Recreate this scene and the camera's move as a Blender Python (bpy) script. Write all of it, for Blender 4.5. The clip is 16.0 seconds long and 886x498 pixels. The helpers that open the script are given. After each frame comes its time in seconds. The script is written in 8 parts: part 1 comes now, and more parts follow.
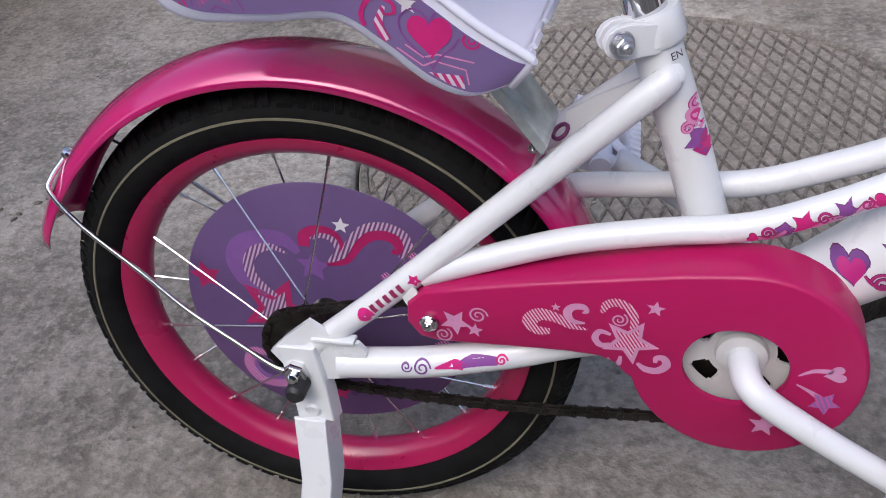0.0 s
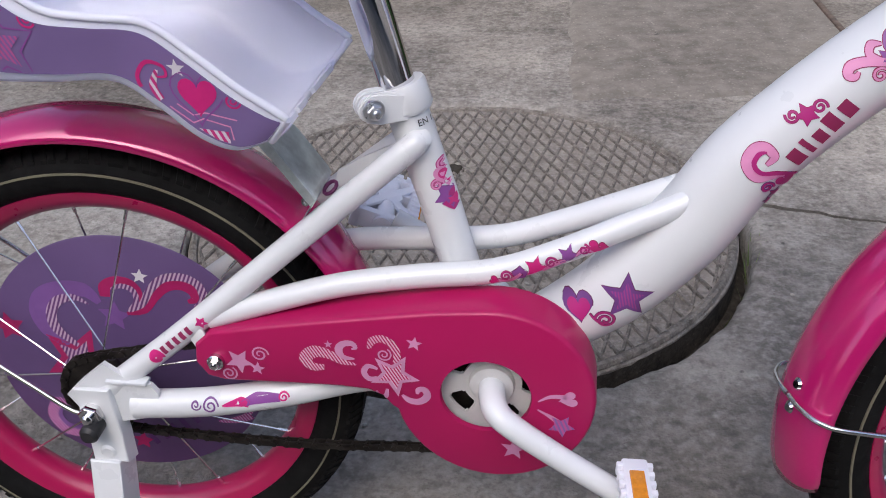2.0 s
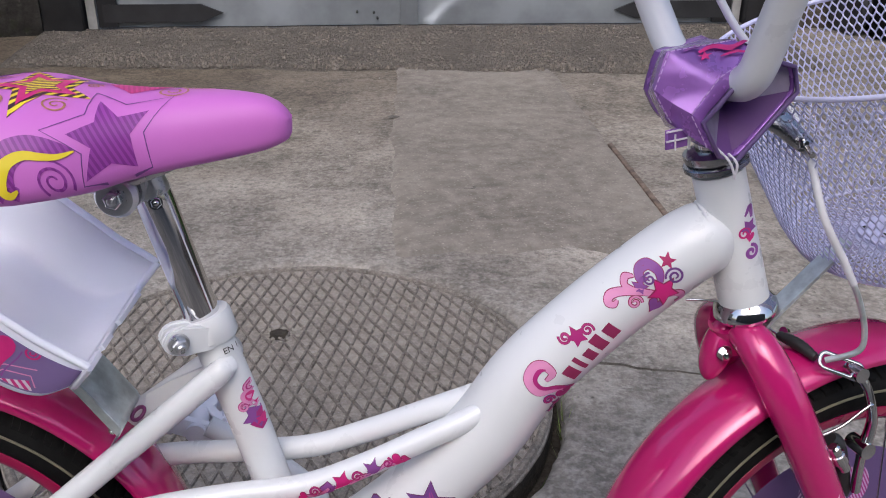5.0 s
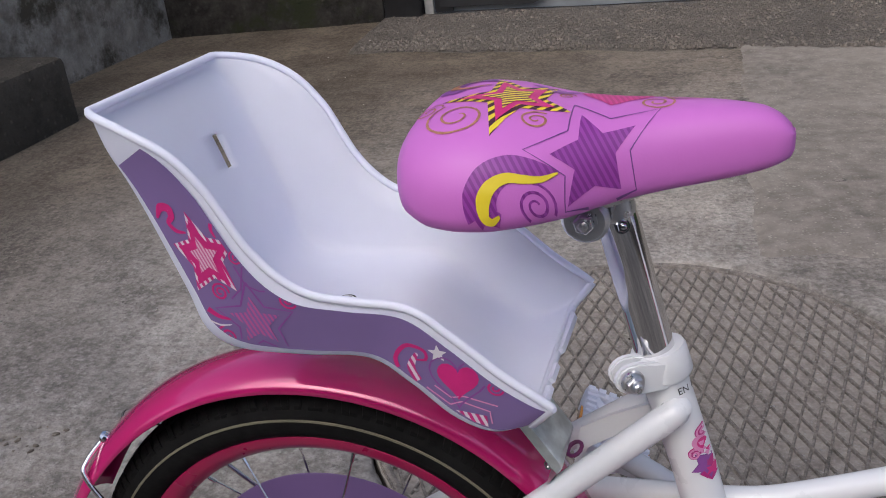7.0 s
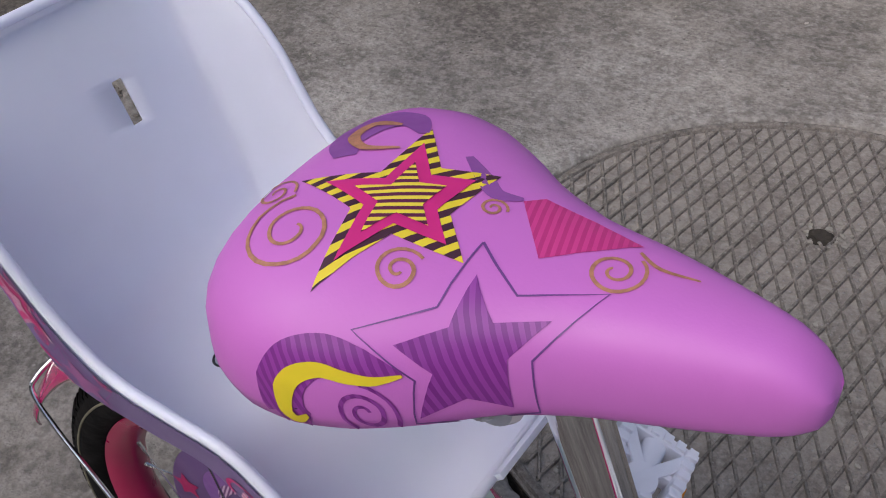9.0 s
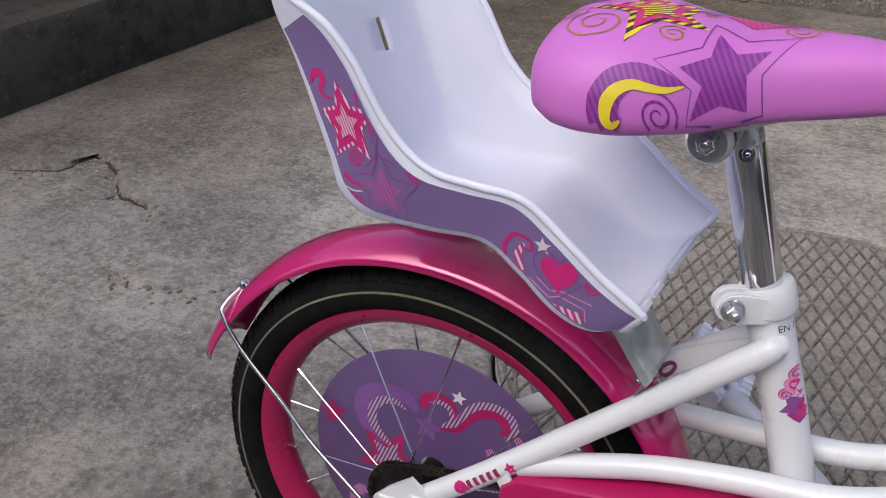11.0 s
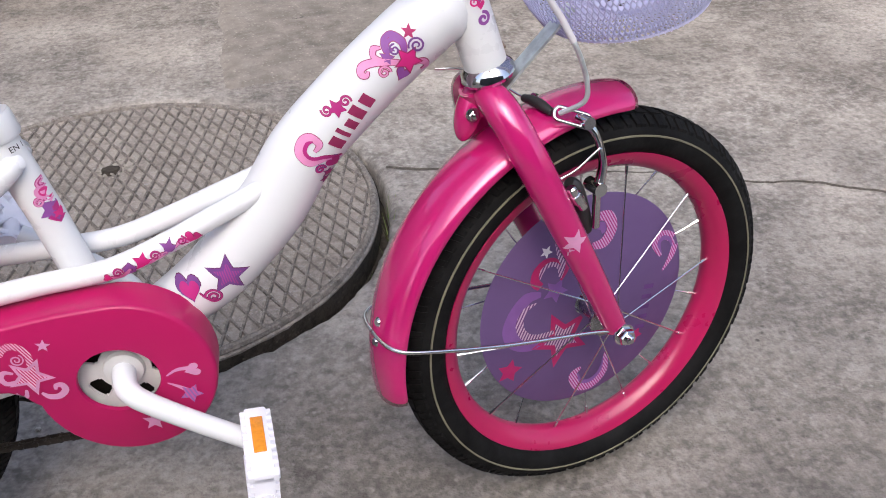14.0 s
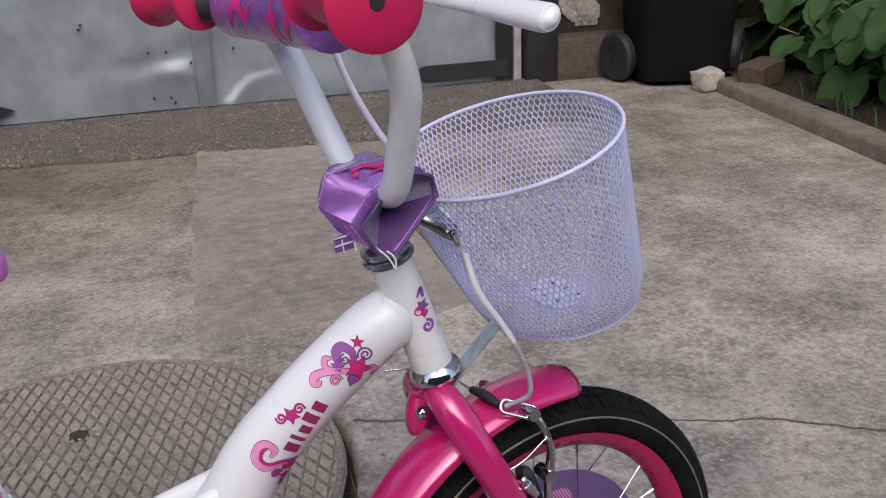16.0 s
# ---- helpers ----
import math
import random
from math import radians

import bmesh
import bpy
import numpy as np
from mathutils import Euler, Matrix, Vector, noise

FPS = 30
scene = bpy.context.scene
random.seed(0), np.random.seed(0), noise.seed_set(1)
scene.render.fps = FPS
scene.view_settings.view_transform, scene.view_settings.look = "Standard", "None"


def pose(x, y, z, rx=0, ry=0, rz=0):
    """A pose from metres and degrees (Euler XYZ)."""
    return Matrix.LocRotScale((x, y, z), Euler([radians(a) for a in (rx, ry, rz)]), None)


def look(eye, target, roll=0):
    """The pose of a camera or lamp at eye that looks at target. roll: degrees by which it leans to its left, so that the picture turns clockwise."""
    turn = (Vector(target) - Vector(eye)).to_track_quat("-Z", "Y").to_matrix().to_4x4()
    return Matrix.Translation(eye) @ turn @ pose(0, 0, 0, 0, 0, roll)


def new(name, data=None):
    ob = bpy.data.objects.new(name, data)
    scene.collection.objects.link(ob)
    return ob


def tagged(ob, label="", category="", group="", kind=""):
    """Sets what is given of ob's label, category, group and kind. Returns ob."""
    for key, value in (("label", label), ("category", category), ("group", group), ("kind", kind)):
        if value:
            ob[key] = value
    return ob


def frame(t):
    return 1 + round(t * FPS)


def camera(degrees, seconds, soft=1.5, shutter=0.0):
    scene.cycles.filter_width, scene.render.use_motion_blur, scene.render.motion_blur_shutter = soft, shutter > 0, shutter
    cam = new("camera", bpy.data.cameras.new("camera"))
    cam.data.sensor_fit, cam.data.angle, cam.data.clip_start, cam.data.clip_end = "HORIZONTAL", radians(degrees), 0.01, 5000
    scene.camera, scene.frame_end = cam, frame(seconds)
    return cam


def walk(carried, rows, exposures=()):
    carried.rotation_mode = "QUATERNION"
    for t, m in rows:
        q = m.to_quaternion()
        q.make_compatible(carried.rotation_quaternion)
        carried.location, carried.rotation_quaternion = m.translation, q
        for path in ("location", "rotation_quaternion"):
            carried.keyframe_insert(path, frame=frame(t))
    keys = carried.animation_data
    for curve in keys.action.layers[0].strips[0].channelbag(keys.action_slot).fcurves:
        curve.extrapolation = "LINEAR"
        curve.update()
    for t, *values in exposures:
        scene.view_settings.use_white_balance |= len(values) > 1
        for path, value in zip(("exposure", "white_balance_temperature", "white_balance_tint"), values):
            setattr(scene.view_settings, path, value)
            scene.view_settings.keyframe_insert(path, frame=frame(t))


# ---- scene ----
# ---- camera and walk ----
cam = camera(50.24, 16.0, soft=1.0)
PATH = [
    (0, (0.2762, -0.4884, 0.6636), (0.0598, 0.1137, 0.1834), -8.29),
    (0.5, (0.2979, -0.5283, 0.6587), (0.0826, 0.0774, 0.1826), -7.13),
    (1, (0.3163, -0.5432, 0.6658), (0.1134, 0.0898, 0.2206), -5.96),
    (1.5, (0.3388, -0.5480, 0.6677), (0.1703, 0.1089, 0.2433), -4.43),
    (2, (0.3575, -0.5521, 0.6740), (0.2426, 0.1169, 0.2506), -2.56),
    (2.5, (0.3693, -0.5574, 0.6798), (0.3067, 0.1213, 0.2610), -0.90),
    (3, (0.3833, -0.5581, 0.6915), (0.3496, 0.1256, 0.2775), -0.68),
    (3.2, (0.3899, -0.5573, 0.6996), (0.3719, 0.1259, 0.2837), -0.38),
    (5.3, (0.3843, -0.5480, 0.7564), (0.3997, 0.1787, 0.4222), 0.45),
    (5.5, (0.3703, -0.5416, 0.7557), (0.3610, 0.1832, 0.4172), 0.00),
    (6, (0.3238, -0.5231, 0.7502), (0.2056, 0.1858, 0.3988), -3.45),
    (6.5, (0.2870, -0.5097, 0.7516), (0.0860, 0.1816, 0.4028), -5.81),
    (7, (0.2716, -0.4830, 0.7549), (0.0442, 0.2012, 0.4083), -5.80),
    (7.5, (0.2691, -0.3723, 0.7433), (0.0132, 0.2902, 0.3750), -5.05),
    (8, (0.2659, -0.2167, 0.7570), (0.0154, 0.3607, 0.2632), -5.62),
    (8.2, (0.2734, -0.1810, 0.7914), (-0.0294, 0.3264, 0.2521), -8.62),
    (10.3, (0.3781, -0.2737, 0.8045), (-0.0299, 0.1775, 0.2849), -5.92),
    (10.5, (0.3623, -0.3328, 0.7802), (-0.0360, 0.1565, 0.2884), -4.42),
    (11, (0.3125, -0.5082, 0.7424), (-0.0384, 0.0986, 0.3568), -1.71),
    (11.5, (0.3054, -0.6030, 0.7275), (0.0663, 0.0614, 0.3514), -2.74),
    (12, (0.3401, -0.6318, 0.7125), (0.1676, 0.0277, 0.2938), -2.63),
    (12.5, (0.3735, -0.6380, 0.7114), (0.2830, 0.0119, 0.2538), -1.44),
    (13, (0.3934, -0.6414, 0.7240), (0.3817, 0.0096, 0.2592), 0.18),
    (13.5, (0.4279, -0.6442, 0.7336), (0.4898, 0.0110, 0.2788), -0.10),
    (14, (0.4570, -0.6501, 0.7425), (0.5683, 0.0025, 0.2932), -0.50),
    (14.5, (0.4727, -0.6559, 0.7613), (0.5961, 0.0027, 0.3242), -1.65),
    (15, (0.4787, -0.6549, 0.7865), (0.6092, 0.0368, 0.4063), -2.38),
    (15.5, (0.4800, -0.6591, 0.8103), (0.6220, 0.0623, 0.4950), -2.02),
    (16, (0.4824, -0.6517, 0.8244), (0.6292, 0.0762, 0.5266), -2.03),
]
EXPOSURE = [(0, 0.54), (1, 0.64), (2.5, 0.37), (3.2, 0.40), (5.3, 0.40), (6, 0.36), (7, 0.24), (7.5, 0.10), (8, 0.06), (8.2, 0.08), (10.3, 0.18), (10.5, 0.18), (11, 0.37),
            (11.5, 0.48), (12.5, 0.47), (13.5, 0.76), (14.5, 0.96), (15, 0.76), (15.5, 0.50), (16, 0.40)]
walk(cam, [(t, look(eye, target, roll)) for t, eye, target, roll in PATH], [(t, stops, 6000 + 250 * min(t / 13, 1), 13) for t, stops in EXPOSURE])

# ---- world, sun, exposure ----
SUN_EL, SUN_AZ = 50.0, 190.0   # degrees; azimuth clockwise from +y
world = bpy.data.worlds.new("sky")
scene.world = world
world.use_nodes = True
wn = world.node_tree.nodes
sky = wn.new("ShaderNodeTexSky")
sky.sky_type, sky.sun_disc = 'NISHITA', False
sky.sun_elevation, sky.sun_rotation = radians(SUN_EL), radians(SUN_AZ)
sky.air_density, sky.dust_density, sky.ozone_density = 1.0, 4.0, 1.0
world.node_tree.links.new(sky.outputs[0], wn["Background"].inputs[0])
wn["Background"].inputs[1].default_value = 0.15
sun_data = bpy.data.lights.new("sun", 'SUN')
sun_data.energy, sun_data.angle, sun_data.color = 0.75, radians(60), (1.0, 0.98, 0.96)
sun = new("sun", sun_data)
sd = Vector((math.sin(radians(SUN_AZ)) * math.cos(radians(SUN_EL)), math.cos(radians(SUN_AZ)) * math.cos(radians(SUN_EL)), math.sin(radians(SUN_EL))))
sun.matrix_world = look(sd * 10, (0, 0, 0))


# ---- materials ----
def node_mat(name):
    m = bpy.data.materials.new(name)
    m.use_nodes = True
    nt = m.node_tree
    return m, nt, nt.nodes["Principled BSDF"], nt.nodes.new("ShaderNodeTexCoord")


def mix_rgb(nt, fac, a, b):
    n = nt.nodes.new("ShaderNodeMix")
    n.data_type = 'RGBA'
    for sock, v in ((n.inputs[0], fac), (n.inputs[6], a), (n.inputs[7], b)):
        if isinstance(v, (int, float)):
            sock.default_value = v
        elif isinstance(v, tuple):
            sock.default_value = (*v, 1)
        else:
            nt.links.new(v, sock)
    return n.outputs[2]


def noise_fac(nt, tc, scale, detail=4.0, lo=0.35, hi=0.65, rough=0.55, coord="Object"):
    n = nt.nodes.new("ShaderNodeTexNoise")
    n.inputs["Scale"].default_value, n.inputs["Detail"].default_value, n.inputs["Roughness"].default_value = scale, detail, rough
    nt.links.new(tc.outputs[coord], n.inputs["Vector"])
    r = nt.nodes.new("ShaderNodeMapRange")
    r.inputs[1].default_value, r.inputs[2].default_value = lo, hi
    nt.links.new(n.outputs["Fac"], r.inputs[0])
    return r.outputs[0], n.outputs["Fac"]


def bump(nt, b, height, strength, dist):
    n = nt.nodes.new("ShaderNodeBump")
    n.inputs["Strength"].default_value, n.inputs["Distance"].default_value = strength, dist
    nt.links.new(height, n.inputs["Height"])
    nt.links.new(n.outputs[0], b.inputs["Normal"])
    return n


def surface(name, colour, rough=0.4, metal=0.0, coat=0.0, vary=0.12, scale=30.0, bump_s=0.15, bump_d=0.0004, bump_scale=300.0, sss=0.0, spec=0.5):
    """A painted, plastic or metal surface with faint patchiness and grain."""
    m, nt, b, tc = node_mat(name)
    f, _ = noise_fac(nt, tc, scale)
    dark = tuple(c * (1 - vary) for c in colour)
    light = tuple(min(c * (1 + vary), 1.0) for c in colour)
    nt.links.new(mix_rgb(nt, f, dark, light), b.inputs["Base Color"])
    g, raw = noise_fac(nt, tc, bump_scale, 3.0)
    rr = nt.nodes.new("ShaderNodeMapRange")
    rr.inputs[3].default_value, rr.inputs[4].default_value = rough * 0.9, min(rough * 1.12, 1)
    f2, _ = noise_fac(nt, tc, scale * 3)
    nt.links.new(f2, rr.inputs[0])
    nt.links.new(rr.outputs[0], b.inputs["Roughness"])
    b.inputs["Metallic"].default_value = metal
    b.inputs["Specular IOR Level"].default_value = spec
    b.inputs["Coat Weight"].default_value = coat
    b.inputs["Coat Roughness"].default_value = 0.08
    if sss:
        b.inputs["Subsurface Weight"].default_value = sss
        b.inputs["Subsurface Radius"].default_value = (0.012, 0.011, 0.013)
        b.inputs["Subsurface Scale"].default_value = 1.0
    if bump_s:
        bump(nt, b, raw, bump_s, bump_d)
    return m


def striped(name, a, c, direction, period, rough=0.45, share=0.5):
    """Two printed colours in fine straight stripes."""
    m, nt, b, tc = node_mat(name)
    d = nt.nodes.new("ShaderNodeVectorMath")
    d.operation = 'DOT_PRODUCT'
    d.inputs[1].default_value = Vector(direction).normalized() / period
    nt.links.new(tc.outputs["Object"], d.inputs[0])
    fr = nt.nodes.new("ShaderNodeMath")
    fr.operation = 'FRACT'
    nt.links.new(d.outputs["Value"], fr.inputs[0])
    gt = nt.nodes.new("ShaderNodeMath")
    gt.operation = 'GREATER_THAN'
    gt.inputs[1].default_value = share
    nt.links.new(fr.outputs[0], gt.inputs[0])
    nt.links.new(mix_rgb(nt, gt.outputs[0], a, c), b.inputs["Base Color"])
    b.inputs["Roughness"].default_value = rough
    return m


def concrete(name, base, stain, light, big=0.9, speck=60.0, bump_d=0.004, grit=1.0, moss=None, dark=0.6):
    m, nt, b, tc = node_mat(name)
    f1, _ = noise_fac(nt, tc, big, 6.0, 0.38, 0.66, 0.65)
    f2, r2 = noise_fac(nt, tc, big * 9, 8.0, 0.4, 0.7, 0.7)
    f3, r3 = noise_fac(nt, tc, speck, 5.0, 0.42, 0.68, 0.7)
    col = mix_rgb(nt, f1, base, stain)
    half = nt.nodes.new("ShaderNodeMath")
    half.operation = 'MULTIPLY'
    half.inputs[1].default_value = 0.85
    nt.links.new(f2, half.inputs[0])
    col = mix_rgb(nt, half.outputs[0], col, light)
    v = nt.nodes.new("ShaderNodeTexVoronoi")
    v.inputs["Scale"].default_value = speck * 1.6
    nt.links.new(tc.outputs["Object"], v.inputs["Vector"])
    vr = nt.nodes.new("ShaderNodeMapRange")
    vr.inputs[1].default_value, vr.inputs[2].default_value, vr.inputs[3].default_value, vr.inputs[4].default_value = 0.1, 0.35, 0.55, 0.0
    nt.links.new(v.outputs["Distance"], vr.inputs[0])
    mul = nt.nodes.new("ShaderNodeMath")
    mul.operation = 'MULTIPLY'
    nt.links.new(vr.outputs[0], mul.inputs[0])
    nt.links.new(f3, mul.inputs[1])
    col = mix_rgb(nt, mul.outputs[0], col, tuple(min(c * 1.9, 0.6) for c in light))
    fd, _ = noise_fac(nt, tc, speck * 0.45, 6.0, 0.52, 0.72, 0.75)
    hd = nt.nodes.new("ShaderNodeMath")
    hd.operation = 'MULTIPLY'
    hd.inputs[1].default_value = dark
    nt.links.new(fd, hd.inputs[0])
    col = mix_rgb(nt, hd.outputs[0], col, tuple(c * 0.45 for c in base))
    if moss:
        fm, _ = noise_fac(nt, tc, 5.0, 6.0, 0.5, 0.62, 0.7)
        col = mix_rgb(nt, fm, col, moss)
    nt.links.new(col, b.inputs["Base Color"])
    b.inputs["Roughness"].default_value = 0.92
    b.inputs["Specular IOR Level"].default_value = 0.3
    s = nt.nodes.new("ShaderNodeMath")
    s.operation = 'MULTIPLY_ADD'
    s.inputs[1].default_value = 0.6
    nt.links.new(r3, s.inputs[0])
    nt.links.new(r2, s.inputs[2])
    s2 = nt.nodes.new("ShaderNodeMath")
    s2.operation = 'ADD'
    nt.links.new(s.outputs[0], s2.inputs[0])
    nt.links.new(mul.outputs[0], s2.inputs[1])
    bump(nt, b, s2.outputs[0], min(grit, 1.0), bump_d)
    return m


def yard():
    """Old poured concrete: broad stains, worn light patches, sandy grain, dark pits and pale grit."""
    m, nt, b, tc = node_mat("yard_concrete")

    def scaled(fac, k):
        n = nt.nodes.new("ShaderNodeMath")
        n.operation = 'MULTIPLY'
        n.inputs[1].default_value = k
        nt.links.new(fac, n.inputs[0])
        return n.outputs[0]

    def spots(scale, near, far):
        v = nt.nodes.new("ShaderNodeTexVoronoi")
        v.inputs["Scale"].default_value = scale
        nt.links.new(tc.outputs["Object"], v.inputs["Vector"])
        r = nt.nodes.new("ShaderNodeMapRange")
        r.inputs[1].default_value, r.inputs[2].default_value, r.inputs[3].default_value, r.inputs[4].default_value = near, far, 1.0, 0.0
        nt.links.new(v.outputs["Distance"], r.inputs[0])
        return r.outputs[0]

    def times(a, c):
        n = nt.nodes.new("ShaderNodeMath")
        n.operation = 'MULTIPLY'
        nt.links.new(a, n.inputs[0])
        nt.links.new(c, n.inputs[1])
        return n.outputs[0]

    broad, rbroad = noise_fac(nt, tc, 2.3, 7.0, 0.40, 0.60, 0.65)
    blotch, _ = noise_fac(nt, tc, 8.0, 4.0, 0.47, 0.62, 0.55)
    patch, rp = noise_fac(nt, tc, 4.6, 8.0, 0.45, 0.58, 0.68)
    stain, _ = noise_fac(nt, tc, 3.7, 8.0, 0.50, 0.66, 0.70)
    crumb, rb = noise_fac(nt, tc, 27.0, 5.0, 0.45, 0.62, 0.68)
    hollow, _ = noise_fac(nt, tc, 38.0, 5.0, 0.53, 0.68, 0.68)
    coarse, rc = noise_fac(nt, tc, 92.0, 2.0, 0.46, 0.64, 0.6)
    sandy, _ = noise_fac(nt, tc, 71.0, 2.5, 0.50, 0.66, 0.6)
    grain, rg = noise_fac(nt, tc, 190.0, 2.0, 0.40, 0.66, 0.6)
    col = mix_rgb(nt, broad, (0.320, 0.298, 0.267), (0.150, 0.139, 0.123))
    col = mix_rgb(nt, scaled(patch, 0.80), col, (0.430, 0.405, 0.370))
    col = mix_rgb(nt, scaled(stain, 0.75), col, (0.108, 0.100, 0.089))
    col = mix_rgb(nt, scaled(blotch, 0.60), col, (0.132, 0.122, 0.108))
    col = mix_rgb(nt, scaled(crumb, 0.50), col, (0.440, 0.416, 0.382))
    col = mix_rgb(nt, scaled(hollow, 0.54), col, (0.108, 0.100, 0.090))
    col = mix_rgb(nt, scaled(coarse, 0.46), col, (0.460, 0.439, 0.408))
    col = mix_rgb(nt, scaled(sandy, 0.46), col, (0.122, 0.113, 0.103))
    col = mix_rgb(nt, scaled(grain, 0.22), col, (0.108, 0.100, 0.092))
    where, _ = noise_fac(nt, tc, 9.0, 4.0, 0.54, 0.66, 0.6)
    pits = times(spots(70.0, 0.08, 0.24), where)
    col = mix_rgb(nt, scaled(pits, 0.7), col, (0.080, 0.073, 0.064))
    grit, _ = noise_fac(nt, tc, 23.0, 4.0, 0.50, 0.62, 0.6)
    pale = times(spots(95.0, 0.10, 0.30), grit)
    col = mix_rgb(nt, scaled(pale, 0.42), col, (0.54, 0.52, 0.49))
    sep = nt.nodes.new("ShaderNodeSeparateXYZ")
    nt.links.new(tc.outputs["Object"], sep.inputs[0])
    ad = nt.nodes.new("ShaderNodeMath")
    ad.operation = 'MULTIPLY_ADD'
    ad.inputs[1].default_value = 0.9
    nt.links.new(rp, ad.inputs[0])
    # paler and warmer towards the garden; the y part paints the near shade's fall-off
    aim = nt.nodes.new("ShaderNodeVectorMath")
    aim.operation = 'DOT_PRODUCT'
    aim.inputs[1].default_value = (0.6, 0.8, 0)
    nt.links.new(tc.outputs["Object"], aim.inputs[0])
    nt.links.new(aim.outputs["Value"], ad.inputs[2])
    mr = nt.nodes.new("ShaderNodeMapRange")
    mr.inputs[1].default_value, mr.inputs[2].default_value = 0.85, 1.9
    nt.links.new(ad.outputs[0], mr.inputs[0])
    mm = nt.nodes.new("ShaderNodeMix")
    mm.data_type, mm.blend_type = 'RGBA', 'MULTIPLY'
    nt.links.new(mr.outputs[0], mm.inputs[0])
    nt.links.new(col, mm.inputs[6])
    mm.inputs[7].default_value = (1.15, 1.11, 1.055, 1)
    # browner towards the garage, with the buildings' soft shade worked into the colour
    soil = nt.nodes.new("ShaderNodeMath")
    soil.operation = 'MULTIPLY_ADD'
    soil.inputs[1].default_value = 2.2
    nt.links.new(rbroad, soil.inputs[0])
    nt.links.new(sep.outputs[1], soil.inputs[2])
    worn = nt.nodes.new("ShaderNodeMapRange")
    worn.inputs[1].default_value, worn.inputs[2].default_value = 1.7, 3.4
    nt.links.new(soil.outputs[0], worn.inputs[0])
    brown_shade = nt.nodes.new("ShaderNodeMix")
    brown_shade.data_type, brown_shade.blend_type = 'RGBA', 'MULTIPLY'
    nt.links.new(worn.outputs[0], brown_shade.inputs[0])
    nt.links.new(mm.outputs[2], brown_shade.inputs[6])
    brown_shade.inputs[7].default_value = (0.75, 0.72, 0.675, 1)
    cloud, rcloud = noise_fac(nt, tc, 3.1, 3.0, 0.36, 0.62, 0.5)
    tone = mix_rgb(nt, cloud, (1.13, 1.13, 1.12), (0.78, 0.775, 0.765))
    drift = nt.nodes.new("ShaderNodeMix")
    drift.data_type, drift.blend_type = 'RGBA', 'MULTIPLY'
    drift.inputs[0].default_value = 1.0
    nt.links.new(brown_shade.outputs[2], drift.inputs[6])
    nt.links.new(tone, drift.inputs[7])
    # soft shade on the near side of the yard, put into the concrete's colour
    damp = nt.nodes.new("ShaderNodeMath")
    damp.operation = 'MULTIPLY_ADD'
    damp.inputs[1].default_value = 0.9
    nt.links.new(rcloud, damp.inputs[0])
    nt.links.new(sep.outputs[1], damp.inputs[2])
    near_shade = nt.nodes.new("ShaderNodeMapRange")
    near_shade.inputs[1].default_value, near_shade.inputs[2].default_value = 0.95, 0.35
    nt.links.new(damp.outputs[0], near_shade.inputs[0])
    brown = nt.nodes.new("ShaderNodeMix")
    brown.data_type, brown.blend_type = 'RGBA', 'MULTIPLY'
    nt.links.new(near_shade.outputs[0], brown.inputs[0])
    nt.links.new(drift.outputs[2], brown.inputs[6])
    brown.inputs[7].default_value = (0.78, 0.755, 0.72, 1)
    # darker and browner towards the corner of the walls
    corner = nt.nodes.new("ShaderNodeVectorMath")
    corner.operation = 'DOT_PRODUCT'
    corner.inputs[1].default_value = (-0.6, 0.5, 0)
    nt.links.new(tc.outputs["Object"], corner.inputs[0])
    corner_reach = nt.nodes.new("ShaderNodeMath")
    corner_reach.operation = 'MULTIPLY_ADD'
    corner_reach.inputs[1].default_value = 0.7
    nt.links.new(rbroad, corner_reach.inputs[0])
    nt.links.new(corner.outputs["Value"], corner_reach.inputs[2])
    corner_fac = nt.nodes.new("ShaderNodeMapRange")
    corner_fac.inputs[1].default_value, corner_fac.inputs[2].default_value = 1.05, 1.75
    nt.links.new(corner_reach.outputs[0], corner_fac.inputs[0])
    corner_tone = nt.nodes.new("ShaderNodeMix")
    corner_tone.data_type, corner_tone.blend_type = 'RGBA', 'MULTIPLY'
    nt.links.new(corner_fac.outputs[0], corner_tone.inputs[0])
    nt.links.new(brown.outputs[2], corner_tone.inputs[6])
    corner_tone.inputs[7].default_value = (0.54, 0.50, 0.445, 1)
    nt.links.new(corner_tone.outputs[2], b.inputs["Base Color"])
    b.inputs["Roughness"].default_value = 0.9
    b.inputs["Specular IOR Level"].default_value = 0.3
    h = nt.nodes.new("ShaderNodeMath")
    h.operation = 'MULTIPLY_ADD'
    h.inputs[1].default_value = -0.9
    nt.links.new(pits, h.inputs[0])
    nt.links.new(rc, h.inputs[2])
    h2 = nt.nodes.new("ShaderNodeMath")
    h2.operation = 'MULTIPLY_ADD'
    h2.inputs[1].default_value = 0.35
    nt.links.new(rg, h2.inputs[0])
    nt.links.new(h.outputs[0], h2.inputs[2])
    h3 = nt.nodes.new("ShaderNodeMath")
    h3.operation = 'MULTIPLY_ADD'
    h3.inputs[1].default_value = 1.5
    nt.links.new(rb, h3.inputs[0])
    nt.links.new(h2.outputs[0], h3.inputs[2])
    h4 = nt.nodes.new("ShaderNodeMath")
    h4.operation = 'MULTIPLY_ADD'
    h4.inputs[1].default_value = 4.0
    nt.links.new(rp, h4.inputs[0])
    nt.links.new(h3.outputs[0], h4.inputs[2])
    bump(nt, b, h4.outputs[0], 0.9, 0.0032)
    return m


